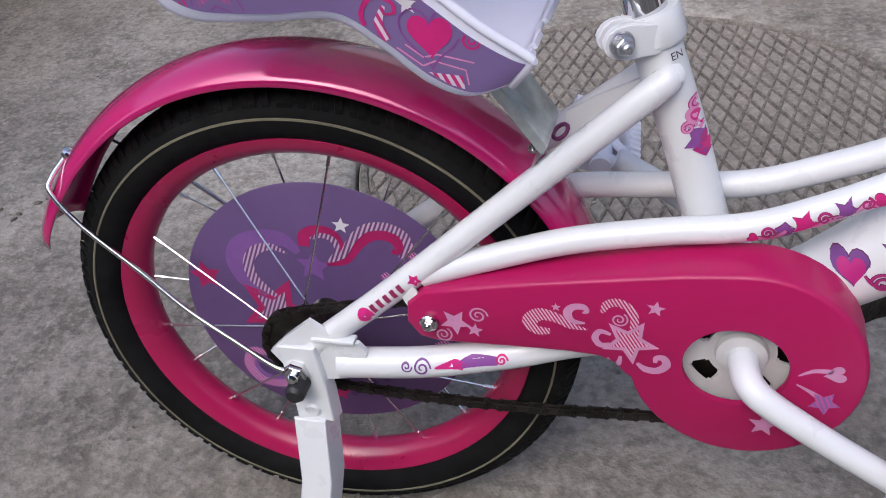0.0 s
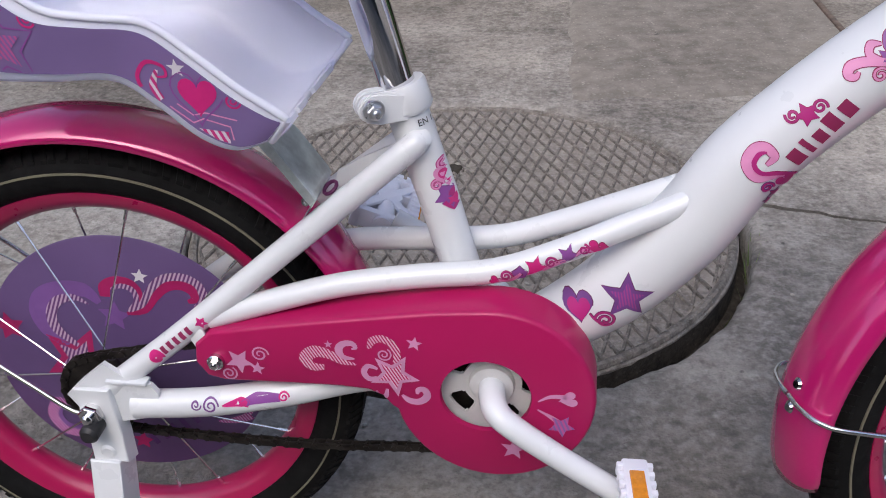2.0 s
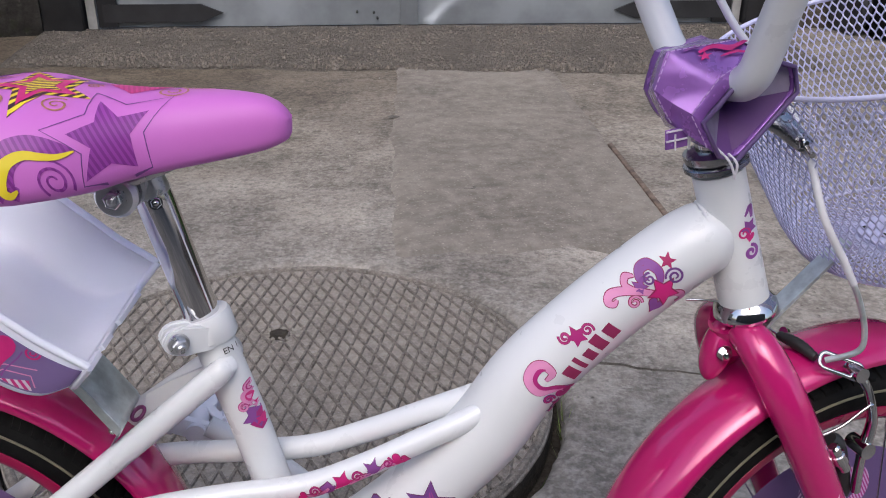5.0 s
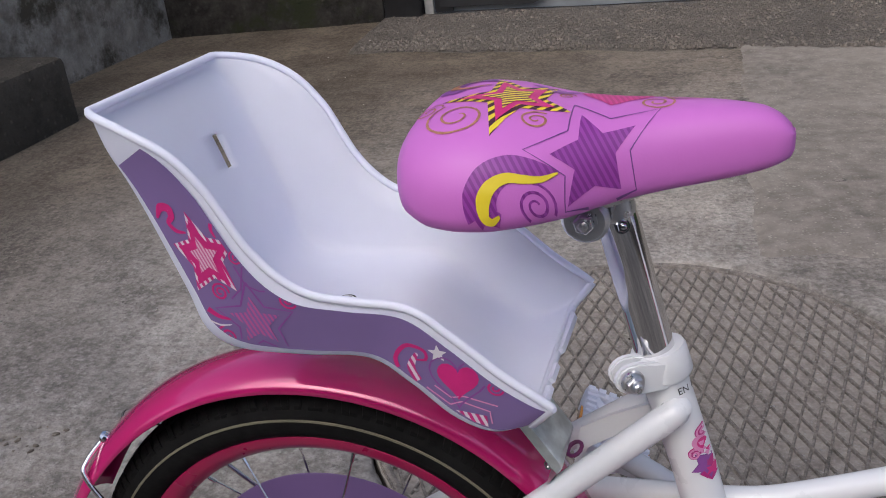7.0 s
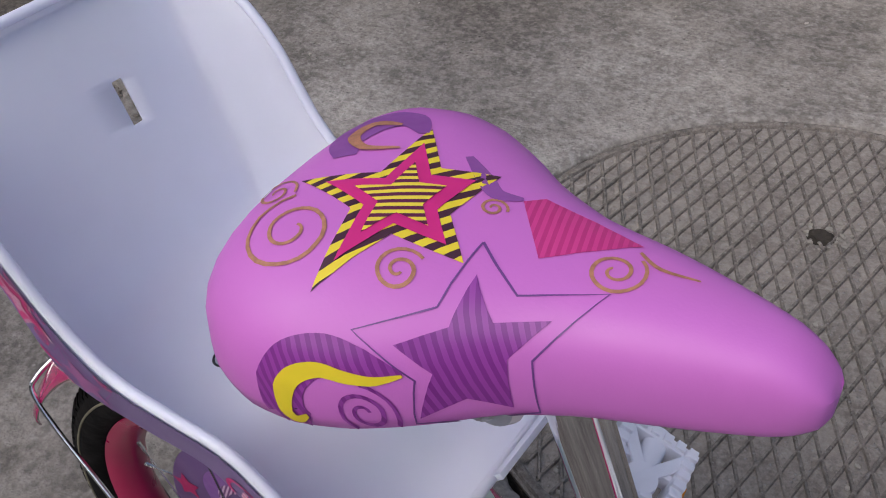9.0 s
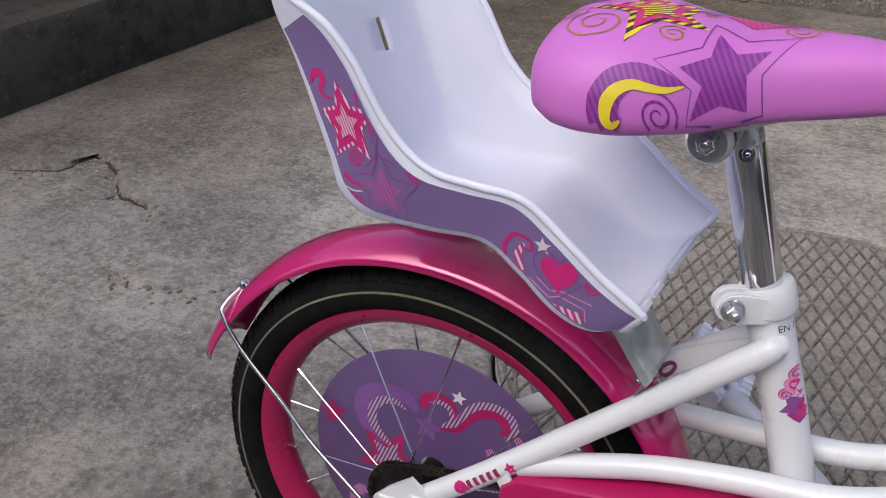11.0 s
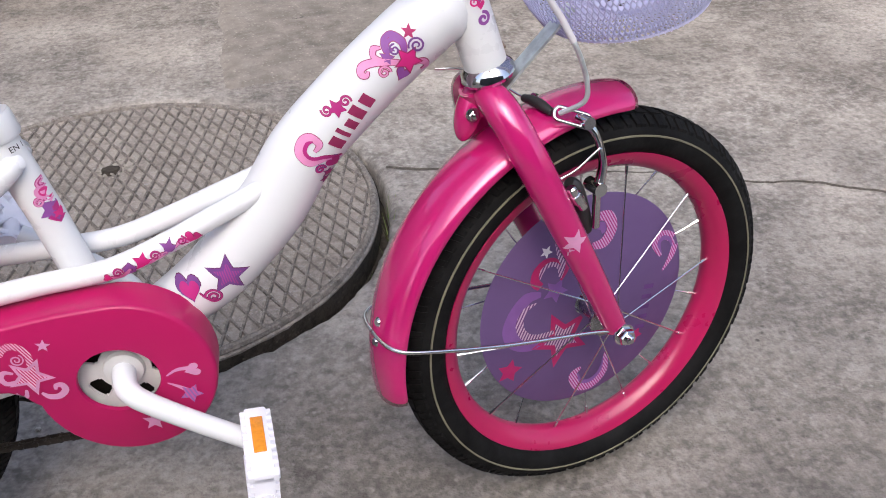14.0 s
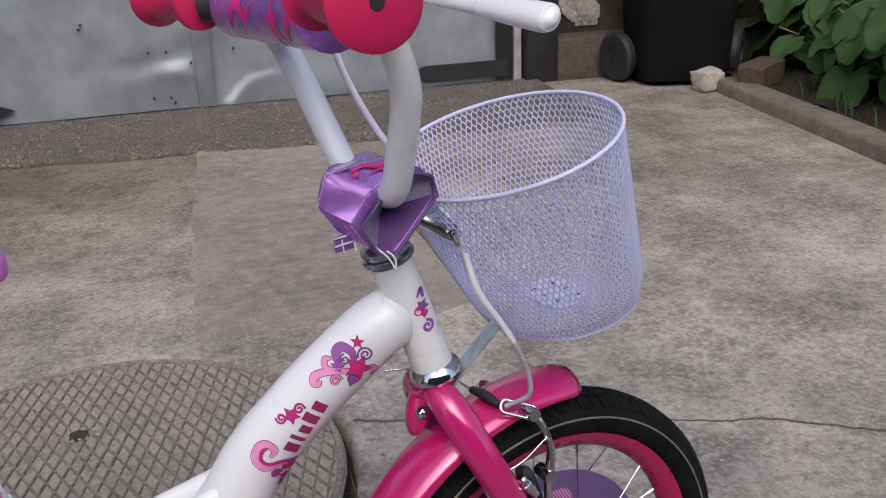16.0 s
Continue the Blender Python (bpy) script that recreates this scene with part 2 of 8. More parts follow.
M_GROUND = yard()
M_COVER = concrete("cast_cover", (0.355, 0.317, 0.272), (0.215, 0.190, 0.160), (0.50, 0.452, 0.395), 12.0, 110.0, 0.006)
M_RIB = concrete("cast_rib", (0.225, 0.200, 0.170), (0.12, 0.106, 0.088), (0.40, 0.360, 0.312), 14.0, 110.0, 0.005)
M_APRON = concrete("rough_aggregate", (0.172, 0.150, 0.122), (0.105, 0.090, 0.072), (0.25, 0.222, 0.185), 9.0, 60.0, 0.02)
M_WALL = concrete("stained_wall", (0.42, 0.385, 0.335), (0.16, 0.142, 0.118), (0.56, 0.525, 0.47), 1.6, 25.0, 0.008, moss=(0.10, 0.088, 0.066))
M_LEDGE = concrete("mossy_ledge", (0.068, 0.061, 0.050), (0.032, 0.029, 0.024), (0.125, 0.112, 0.092), 1.5, 30.0, 0.012)
M_KERB = concrete("kerb_concrete", (0.165, 0.14, 0.11), (0.095, 0.08, 0.062), (0.22, 0.194, 0.155), 1.5, 50.0, 0.008)
M_SOIL = concrete("garden_soil", (0.04, 0.03, 0.02), (0.02, 0.016, 0.011), (0.06, 0.047, 0.034), 3.0, 30.0, 0.02)
# dark colour standing for shade in the lifting hole and the slab crevice
M_HOLLOW = concrete("hollow_shade", (0.045, 0.038, 0.03), (0.02, 0.018, 0.014), (0.08, 0.068, 0.05), 9.0, 90.0, 0.004)
M_SLAB = concrete("smooth_slab", (0.246, 0.217, 0.181), (0.142, 0.125, 0.103), (0.315, 0.283, 0.240), 2.6, 75.0, 0.0022, dark=0.45)
M_CRACK = concrete("crack_dirt", (0.150, 0.136, 0.118), (0.09, 0.081, 0.069), (0.22, 0.20, 0.175), 20.0, 90.0, 0.004)
M_UNSEEN = concrete("unseen_wall_render", (0.10, 0.095, 0.088), (0.06, 0.057, 0.052), (0.14, 0.133, 0.124), 1.2, 30.0, 0.004)
M_WETDIRT = concrete("wet_dirt", (0.052, 0.044, 0.034), (0.022, 0.019, 0.015), (0.11, 0.093, 0.073), 9.0, 90.0, 0.004)
M_PLINTH = concrete("brown_plinth", (0.085, 0.068, 0.051), (0.04, 0.033, 0.025), (0.13, 0.108, 0.083), 3.0, 40.0, 0.012)
# near-black tones carry the deep shade of the wall corner, over the moss
M_WALLN = concrete("shaded_mossy_wall", (0.036, 0.032, 0.027), (0.014, 0.0125, 0.0105), (0.072, 0.066, 0.056), 2.4, 25.0, 0.012, moss=(0.03, 0.035, 0.016))
M_STONE = concrete("pale_stone", (0.42, 0.39, 0.33), (0.28, 0.25, 0.2), (0.5, 0.47, 0.4), 8.0, 60.0, 0.006)
M_BRICK = concrete("old_brick", (0.075, 0.05, 0.036), (0.04, 0.028, 0.02), (0.12, 0.085, 0.06), 8.0, 60.0, 0.006)
M_PLASTER = concrete("peeling_plaster", (0.5, 0.47, 0.42), (0.1, 0.08, 0.06), (0.6, 0.57, 0.52), 6.0, 20.0, 0.01)
M_WHITE = surface("white_enamel", (0.755, 0.775, 0.78), 0.30, 0, 0.35, 0.004, 12, 0.02, 0.0001, 40)
M_PEDAL = surface("white_pedal_plastic", (0.84, 0.845, 0.90), 0.42, 0, 0.1, 0.02, 14, 0.1, 0.0003, 120)
M_THREAD = surface("lilac_thread", (0.52, 0.36, 0.62), 0.7, 0, 0, 0.05, 60, 0.0)
M_PLASTIC = surface("white_plastic", (0.76, 0.785, 0.915), 0.5, 0, 0.0, 0.02, 14, 0.1, 0.0003, 120, sss=0.5)
M_PINK = surface("pink_plastic", (0.42, 0.009, 0.098), 0.36, 0, 0.04, 0.05, 10, 0.1, 0.0003, 150, spec=0.34)
M_FENDER = surface("pink_metallic_enamel", (0.54, 0.013, 0.152), 0.17, 0.15, 1.0, 0.05, 9, 0.06, 0.0002, 400)
M_RIM = surface("pink_rim_enamel", (0.41, 0.008, 0.082), 0.30, 0, 0.3, 0.05, 10, 0.05, 0.0002, 200)
M_TYRE = surface("black_rubber", (0.0075, 0.0074, 0.0073), 0.75, 0, 0, 0.35, 25, 0.4, 0.0008, 220, spec=0.14)
M_LINE = surface("cream_stripe", (0.18, 0.168, 0.112), 0.7, 0, 0, 0.15, 40, 0.2, 0.0003, 300)
M_CHROME = surface("chrome", (0.66, 0.66, 0.67), 0.07, 1.0, 0, 0.06, 25, 0.05, 0.0002, 60)
M_ZINC = surface("galvanised_steel", (0.66, 0.72, 0.71), 0.36, 0.75, 0, 0.2, 60, 0.15, 0.0003, 150)
M_DARKM = surface("dark_steel", (0.42, 0.42, 0.43), 0.25, 1.0, 0, 0.1, 60, 0.1, 0.0002, 150)
M_STEEL = surface("bright_steel", (0.60, 0.61, 0.62), 0.3, 0.9, 0, 0.12, 60, 0.1, 0.0002, 150)
M_SPOKE = surface("spoke_steel", (0.74, 0.74, 0.74), 0.2, 1.0, 0, 0.02, 8, 0.0)
M_BLACK = surface("black_plastic", (0.02, 0.02, 0.021), 0.5, 0, 0, 0.2, 30, 0.2, 0.0004, 150)
M_CHAIN = surface("oiled_chain", (0.035, 0.03, 0.026), 0.4, 0.7, 0, 0.4, 80, 0.2, 0.0004, 300)
M_DISC = surface("purple_disc", (0.118, 0.070, 0.186), 0.5, 0, 0, 0.05, 12, 0.08, 0.0003, 200)
M_PANEL = surface("purple_sticker", (0.212, 0.145, 0.33), 0.42, 0, 0, 0.04, 12, 0.05, 0.0002, 200)
M_SADDLE = surface("pink_vinyl", (0.58, 0.165, 0.55), 0.5, 0, 0, 0.03, 14, 0.25, 0.0003, 700)
M_D_PINK = surface("print_pink", (0.62, 0.02, 0.20), 0.42, 0, 0, 0.06, 60, 0.0)
M_D_LIGHT = surface("print_light_pink", (0.72, 0.28, 0.50), 0.45, 0, 0, 0.06, 60, 0.0)
M_D_PALE = surface("print_pale", (0.60, 0.27, 0.45), 0.5, 0, 0, 0.08, 60, 0.0)
M_D_PURPLE = surface("print_purple", (0.165, 0.055, 0.235), 0.42, 0, 0, 0.06, 60, 0.0)
M_D_VIOLET = surface("print_violet", (0.26, 0.075, 0.31), 0.42, 0, 0, 0.06, 60, 0.0)
M_D_LILAC = surface("print_lilac", (0.20, 0.088, 0.30), 0.5, 0, 0, 0.06, 60, 0.0)
M_D_RED = surface("print_red", (0.40, 0.012, 0.115), 0.5, 0, 0, 0.06, 60, 0.0)
M_D_WHITE = surface("print_white", (0.75, 0.72, 0.75), 0.45, 0, 0, 0.03, 60, 0.0)
M_D_MAGENTA = surface("print_magenta", (0.44, 0.022, 0.19), 0.42, 0, 0, 0.06, 60, 0.0)
M_D_WINE = surface("print_wine", (0.30, 0.025, 0.10), 0.45, 0, 0, 0.06, 60, 0.0)
M_D_WORD = surface("print_disc_word", (0.10, 0.035, 0.16), 0.5, 0, 0, 0.06, 60, 0.0)
M_D_DARK = surface("print_dark", (0.13, 0.02, 0.09), 0.5, 0, 0, 0.1, 60, 0.0)
M_D_YELLOW = surface("print_yellow", (0.78, 0.62, 0.025), 0.45, 0, 0, 0.04, 60, 0.0)
M_D_GOLD = surface("print_gold", (0.42, 0.19, 0.10), 0.5, 0, 0, 0.2, 300, 0.0)
M_D_SADDLEP = striped("print_saddle_purple", (0.20, 0.025, 0.23), (0.29, 0.05, 0.32), (1, 0.3, 0.5), 0.0032)
M_D_BAND = striped("print_yellow_black", (0.80, 0.64, 0.03), (0.06, 0.015, 0.03), (0.9, -0.5, 0.3), 0.0055)
M_D_FINE = striped("print_fine_yellow", (0.80, 0.64, 0.05), (0.12, 0.01, 0.05), (0.7, -0.9, 0.2), 0.0032)
M_D_REDSTRIPE = striped("print_red_stripe", (0.62, 0.05, 0.25), (0.50, 0.03, 0.19), (1, 0.3, 0), 0.003)
M_D_PSTRIPE = striped("print_pale_stripe", (0.56, 0.42, 0.54), (0.14, 0.045, 0.17), (1, 0, -0.45), 0.0031)
M_D_WSTRIPE = striped("print_white_stripe", (0.76, 0.66, 0.74), (0.60, 0.03, 0.22), (1, 0, 0.4), 0.0042)
M_D_LSTRIPE = striped("print_lilac_stripe", (0.50, 0.10, 0.30), (0.24, 0.13, 0.36), (1, 0, 0.4), 0.003)
M_D_CORE = striped("print_star_centre", (0.74, 0.46, 0.58), (0.60, 0.14, 0.32), (1, 0, 0.4), 0.0022)
M_D_TAIL = striped("print_tail_stripe", (0.56, 0.33, 0.56), (0.36, 0.03, 0.22), (1, 0, 0.55), 0.0024)
M_D_GSTRIPE = striped("print_guard_stripe", (0.70, 0.42, 0.55), (0.48, 0.012, 0.12), (1, 0, 0.55), 0.0021)
M_COVERBAG = surface("purple_satin_vinyl", (0.30, 0.125, 0.46), 0.26, 0.35, 0.3, 0.1, 25, 0.3, 0.002, 45)
M_BAGIN = surface("clear_grey_vinyl", (0.26, 0.235, 0.32), 0.22, 0, 0.3, 0.25, 30, 0.4, 0.003, 40)
M_BASKET = surface("lilac_white_coating", (0.62, 0.62, 0.84), 0.4, 0, 0.1, 0.04, 30, 0.0)
M_GRIP = surface("pink_rubber_grip", (0.52, 0.010, 0.088), 0.5, 0, 0, 0.06, 20, 0.2, 0.0005, 200)
M_GREYP = surface("pale_grey_plastic", (0.64, 0.64, 0.63), 0.4, 0.1, 0, 0.08, 30, 0.1, 0.0003, 200)
M_AMBER = surface("amber_reflector", (0.72, 0.26, 0.01), 0.2, 0, 0.4, 0.1, 300, 0.3, 0.0008, 400)
M_CABLE = surface("white_cable", (0.75, 0.75, 0.77), 0.4, 0, 0, 0.04, 30, 0.0)
M_DOOR = surface("grey_sheet_metal", (0.300, 0.325, 0.340), 0.38, 0.45, 0, 0.22, 5, 0.35, 0.02, 4)
M_DOORB = surface("black_tar_paint", (0.018, 0.018, 0.019), 0.5, 0, 0, 0.3, 12, 0.3, 0.003, 40)
M_FRAMEW = surface("worn_white_frame", (0.42, 0.42, 0.40), 0.5, 0.2, 0, 0.2, 15, 0.3, 0.002, 40)
M_BIN = surface("black_bin_plastic", (0.007, 0.0074, 0.0082), 0.65, 0, 0, 0.2, 8, 0.2, 0.002, 60, spec=0.06)
M_RUST = surface("rusty_strip", (0.17, 0.125, 0.095), 0.8, 0.1, 0, 0.4, 40, 0.5, 0.002, 150)
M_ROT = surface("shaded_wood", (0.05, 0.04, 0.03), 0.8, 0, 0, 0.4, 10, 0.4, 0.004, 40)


def leaf_mat(name, a, c):
    m, nt, b, tc = node_mat(name)
    f, raw = noise_fac(nt, tc, 14.0, 5.0)
    geo = nt.nodes.new("ShaderNodeNewGeometry")
    col = mix_rgb(nt, f, a, c)
    info = nt.nodes.new("ShaderNodeObjectInfo")
    col = mix_rgb(nt, info.outputs["Random"], col, tuple(v * 1.5 for v in c))
    col = mix_rgb(nt, geo.outputs["Random Per Island"], col, tuple(v * 1.3 for v in c))
    nt.links.new(col, b.inputs["Base Color"])
    b.inputs["Roughness"].default_value = 0.75
    b.inputs["Specular IOR Level"].default_value = 0.25
    b.inputs["Subsurface Weight"].default_value = 0.1
    bump(nt, b, raw, 0.4, 0.004)
    return m


def gravel_mat():
    """Small mixed stones, each its own brown or grey."""
    m, nt, b, tc = node_mat("embedded_gravel")
    f, raw = noise_fac(nt, tc, 160.0, 3.0)
    geo = nt.nodes.new("ShaderNodeNewGeometry")
    col = mix_rgb(nt, geo.outputs["Random Per Island"], (0.085, 0.072, 0.058), (0.28, 0.25, 0.208))
    col = mix_rgb(nt, f, col, (0.145, 0.124, 0.10))
    nt.links.new(col, b.inputs["Base Color"])
    b.inputs["Roughness"].default_value = 0.85
    b.inputs["Specular IOR Level"].default_value = 0.3
    return m


M_GRAVEL = gravel_mat()
M_LEAF = leaf_mat("broad_leaf", (0.010, 0.026, 0.007), (0.025, 0.056, 0.014))
M_STEM = leaf_mat("leaf_stem", (0.09, 0.14, 0.04), (0.14, 0.18, 0.06))


# ---- mesh helpers ----
def finish(name, bm, material, parent=None, label="", angle=38.0, xf=None):
    if xf is not None:
        bmesh.ops.transform(bm, matrix=xf, verts=bm.verts)
    bmesh.ops.recalc_face_normals(bm, faces=bm.faces)
    me = bpy.data.meshes.new(name)
    bm.to_mesh(me)
    bm.free()
    me.materials.append(material)
    for p in me.polygons:
        p.use_smooth = True
    me.set_sharp_from_angle(angle=radians(angle))
    ob = new(name, me)
    if parent is not None:
        ob.parent = parent
    if label:
        ob["label"] = label
    return ob


def part(name, bm, material, parent, label="", angle=38.0, xf=None):
    return finish(name, bm, material, parent, label, angle, xf)


def spline(pts, n=8):
    """Catmull-Rom through the points, n steps a span."""
    p = [Vector(q) for q in pts]
    if len(p) < 3:
        return [p[0].lerp(p[-1], i / n) for i in range(n + 1)]
    out = []
    for i in range(len(p) - 1):
        a, b, c, d = p[max(i - 1, 0)], p[i], p[i + 1], p[min(i + 2, len(p) - 1)]
        for k in range(n):
            t = k / n
            out.append(0.5 * ((2 * b) + (c - a) * t + (2 * a - 5 * b + 4 * c - d) * t * t + (3 * b - a - 3 * c + d) * t ** 3))
    out.append(p[-1])
    return out


def skin(bm, rings, closed=False, caps=True):
    vs = [[bm.verts.new(c) for c in r] for r in rings]
    n = len(vs[0])
    for a, b in zip(vs, vs[1:] + ([vs[0]] if closed else [])):
        for i in range(n):
            bm.faces.new((a[i], a[(i + 1) % n], b[(i + 1) % n], b[i]))
    if caps and not closed:
        bm.faces.new(vs[0])
        bm.faces.new(vs[-1][::-1])
    return vs


def tube(bm, pts, r, segs=12, closed=False, caps=True, flat=1.0):
    """A round tube along points; r a number or one for each point; flat squashes it."""
    pts = [Vector(p) for p in pts]
    n = len(pts)
    rs = [r] * n if isinstance(r, (int, float)) else r
    if not isinstance(r, (int, float)) and len(r) != n:
        rs = [float(q) for q in np.interp(np.linspace(0, 1, n), np.linspace(0, 1, len(r)), r)]
    rings, ref = [], None
    for i, p in enumerate(pts):
        a = pts[(i - 1) % n] if closed else pts[max(i - 1, 0)]
        b = pts[(i + 1) % n] if closed else pts[min(i + 1, n - 1)]
        t = (b - a).normalized()
        if ref is None:
            ref = t.orthogonal().normalized()
        ref = (ref - t * ref.dot(t)).normalized()
        side = t.cross(ref)
        rings.append([p + rs[i] * (ref * math.cos(k * math.tau / segs) + side * flat * math.sin(k * math.tau / segs)) for k in range(segs)])
    skin(bm, rings, closed, caps)


def rod(bm, a, b, r, segs=10):
    tube(bm, [a, b], r, segs)


def box(bm, centre, size, rot=None, bev=0.0):
    r = bmesh.ops.create_cube(bm, size=1.0)
    m = Matrix.Translation(centre) @ (rot.to_4x4() if rot is not None else Matrix()) @ Matrix.Diagonal((*size, 1))
    bmesh.ops.transform(bm, matrix=m, verts=r["verts"])
    if bev:
        es = list({e for v in r["verts"] for e in v.link_edges})
        bmesh.ops.bevel(bm, geom=es, offset=bev, segments=2, affect='EDGES', profile=0.5)


def revolve(bm, profile, segs=96, centre=(0, 0, 0), start=0.0, end=360.0):
    """Turns (radius, y) points about the y axis through centre; a closed profile loop."""
    whole = abs(end - start) >= 359.9
    n = segs if whole else segs + 1
    c = Vector(centre)
    rings = []
    for i in range(n):
        a = radians(start + (end - start) * i / segs)
        rings.append([c + Vector((r * math.cos(a), y, r * math.sin(a))) for r, y in profile])
    skin(bm, rings, whole, not whole)


def prism(bm, outline, y0, y1):
    """An (x, z) outline extruded from y0 to y1."""
    a = [bm.verts.new((x, y0, z)) for x, z in outline]
    b = [bm.verts.new((x, y1, z)) for x, z in outline]
    bm.faces.new(a)
    bm.faces.new(b[::-1])
    for i in range(len(a)):
        j = (i + 1) % len(a)
        bm.faces.new((a[i], b[i], b[j], a[j]))


def hexnut(bm, centre, r, h, axis=(0, -1, 0)):
    d = Vector(axis).normalized()
    c = Vector(centre)
    tube(bm, [c, c + d * h * 0.85, c + d * h], [r, r, r * 0.86], 6)
    tube(bm, [c - d * 0.0005, c + d * h * 0.18], r * 1.25, 18)
    tube(bm, [c + d * h, c + d * (h * 1.35), c + d * h * 1.5], [r * 0.5, r * 0.5, r * 0.3], 12)


# ---- flat shapes for prints: lists of (u, v) loops ----
def star(cx, cy, r, turn=90.0, inner=0.42):
    return [(cx + (r if k % 2 == 0 else r * inner) * math.cos(radians(turn + 36 * k)), cy + (r if k % 2 == 0 else r * inner) * math.sin(radians(turn + 36 * k))) for k in range(10)]


def heart(cx, cy, s, turn=0.0):
    out = []
    for k in range(28):
        t = math.tau * k / 28
        x = 0.95 * math.sin(t) ** 3
        y = (13 * math.cos(t) - 5 * math.cos(2 * t) - 2 * math.cos(3 * t) - math.cos(4 * t)) / 15
        c, sn = math.cos(radians(turn)), math.sin(radians(turn))
        out.append((cx + s * (x * c - y * sn), cy + s * (x * sn + y * c)))
    return out


def ribbon(pts, widths):
    """A band of quads along (u, v) points, as one loop."""
    p = [Vector((a, b)) for a, b in pts]
    n = len(p)
    w = [float(q) for q in np.interp(np.linspace(0, 1, n), np.linspace(0, 1, len(widths)), widths)]
    lft, rgt = [], []
    for i in range(n):
        d = (p[min(i + 1, n - 1)] - p[max(i - 1, 0)]).normalized()
        q = Vector((-d.y, d.x)) * w[i] * 0.5
        lft.append(tuple(p[i] + q))
        rgt.append(tuple(p[i] - q))
    return ("band", lft, rgt)


def spiral(cx, cy, r, turns=1.6, width=0.0015, start=0.0, way=1, tail=0.0):
    pts = []
    for k in range(int(turns * 22) + 1):
        t = k / (turns * 22)
        a = radians(start) + way * t * turns * math.tau
        rr = r * (1 - 0.86 * t)
        pts.append((cx + rr * math.cos(a), cy + rr * math.sin(a)))
    return ribbon(pts, [width, width * 1.2, width * 0.8])


def curl(pts, widths, n=6):
    return ribbon([(q.x, q.y) for q in spline([(a, b, 0) for a, b in pts], n)], widths)


def outline_star(cx, cy, r, w, turn=90.0, inner=0.42):
    loop = star(cx, cy, r, turn, inner)
    return [ribbon([loop[i], loop[(i + 1) % 10]], [w, w]) for i in range(10)]


from mathutils.bvhtree import BVHTree


def tree(ob):
    bm = bmesh.new()
    bm.from_mesh(ob.data)
    t = BVHTree.FromBMesh(bm)
    bm.free()
    return t


def printed(name, shapes, material, parent, bvh, origin, u, v, way, lift=0.0004, cell=0.006, label="", whole=False):
    """Thin printed films laid on a surface, one for each shape: (u, v) metres about origin, thrown along way onto it."""
    if len(shapes) > 1 and not whole:
        return [printed(name, [s], material, parent, bvh, origin, u, v, way, lift, cell, label) for s in shapes]
    bm = bmesh.new()
    for s in shapes:
        if isinstance(s, tuple) and s[0] == "band":
            a = [bm.verts.new((*q, 0)) for q in s[1]]
            b = [bm.verts.new((*q, 0)) for q in s[2]]
            for i in range(len(a) - 1):
                bm.faces.new((a[i], b[i], b[i + 1], a[i + 1]))
        else:
            vs = [bm.verts.new((*q, 0)) for q in s]
            es = [bm.edges.new((vs[i], vs[(i + 1) % len(vs)])) for i in range(len(vs))]
            bmesh.ops.triangle_fill(bm, edges=es, use_beauty=True)
    for _ in range(4):
        long = [e for e in bm.edges if e.calc_length() > cell]
        if not long:
            break
        bmesh.ops.subdivide_edges(bm, edges=long, cuts=1)
        bmesh.ops.triangulate(bm, faces=[f for f in bm.faces if len(f.verts) > 4])
    o, u, v, way = Vector(origin), Vector(u), Vector(v), Vector(way).normalized()
    gone = []
    for p in bm.verts:
        start = o + u * p.co.x + v * p.co.y - way * 0.12
        hit, n, _, _ = bvh.ray_cast(start, way)
        if hit is None or (hit - start).length > 0.2385:
            gone.append(p)
        else:
            if n.dot(way) > 0:
                n = -n
            p.co = hit + n * lift
    bmesh.ops.delete(bm, geom=gone, context='VERTS')
    if not bm.faces:
        bm.free()
        return None
    return part(name, bm, material, parent, label, 60.0)


def grown(loop, d):
    """The loop moved outwards by d."""
    n = len(loop)
    area = sum(loop[i][0] * loop[(i + 1) % n][1] - loop[(i + 1) % n][0] * loop[i][1] for i in range(n))
    k = d if area > 0 else -d
    out = []
    for i in range(n):
        a, b, c = Vector(loop[i - 1]), Vector(loop[i]), Vector(loop[(i + 1) % n])
        t = (b - a).normalized() + (c - b).normalized()
        t = t.normalized() if t.length > 1e-6 else (c - b).normalized()
        out.append((b.x + t.y * k, b.y - t.x * k))
    return out


def edged(name, shapes, material, rim, edge=0.0008, **kw):
    """A print with a darker printed line round each shape."""
    for s in shapes:
        if isinstance(s, tuple):
            side_a, side_b = ([Vector(q) for q in e] for e in s[1:])
            wider = [[], []]
            for a, b in zip(side_a, side_b):
                d = (a - b).normalized() * edge if (a - b).length > 1e-7 else Vector((0, 0))
                wider[0].append(tuple(a + d))
                wider[1].append(tuple(b - d))
            printed(name + "_edge", [("band", *wider)], rim, lift=0.0003, **kw)
        else:
            printed(name + "_edge", [grown(s, edge)], rim, lift=0.0003, **kw)
        printed(name, [s], material, lift=0.0007, **kw)


X, Z = (1, 0, 0), (0, 0, 1)
SIDE = dict(origin=(0, -0.12, 0), u=X, v=Z, way=(0, 1, 0))


# ---- the yard ----
HX, HY, HR = 0.186, 0.608, 0.384      # manhole: middle and radius


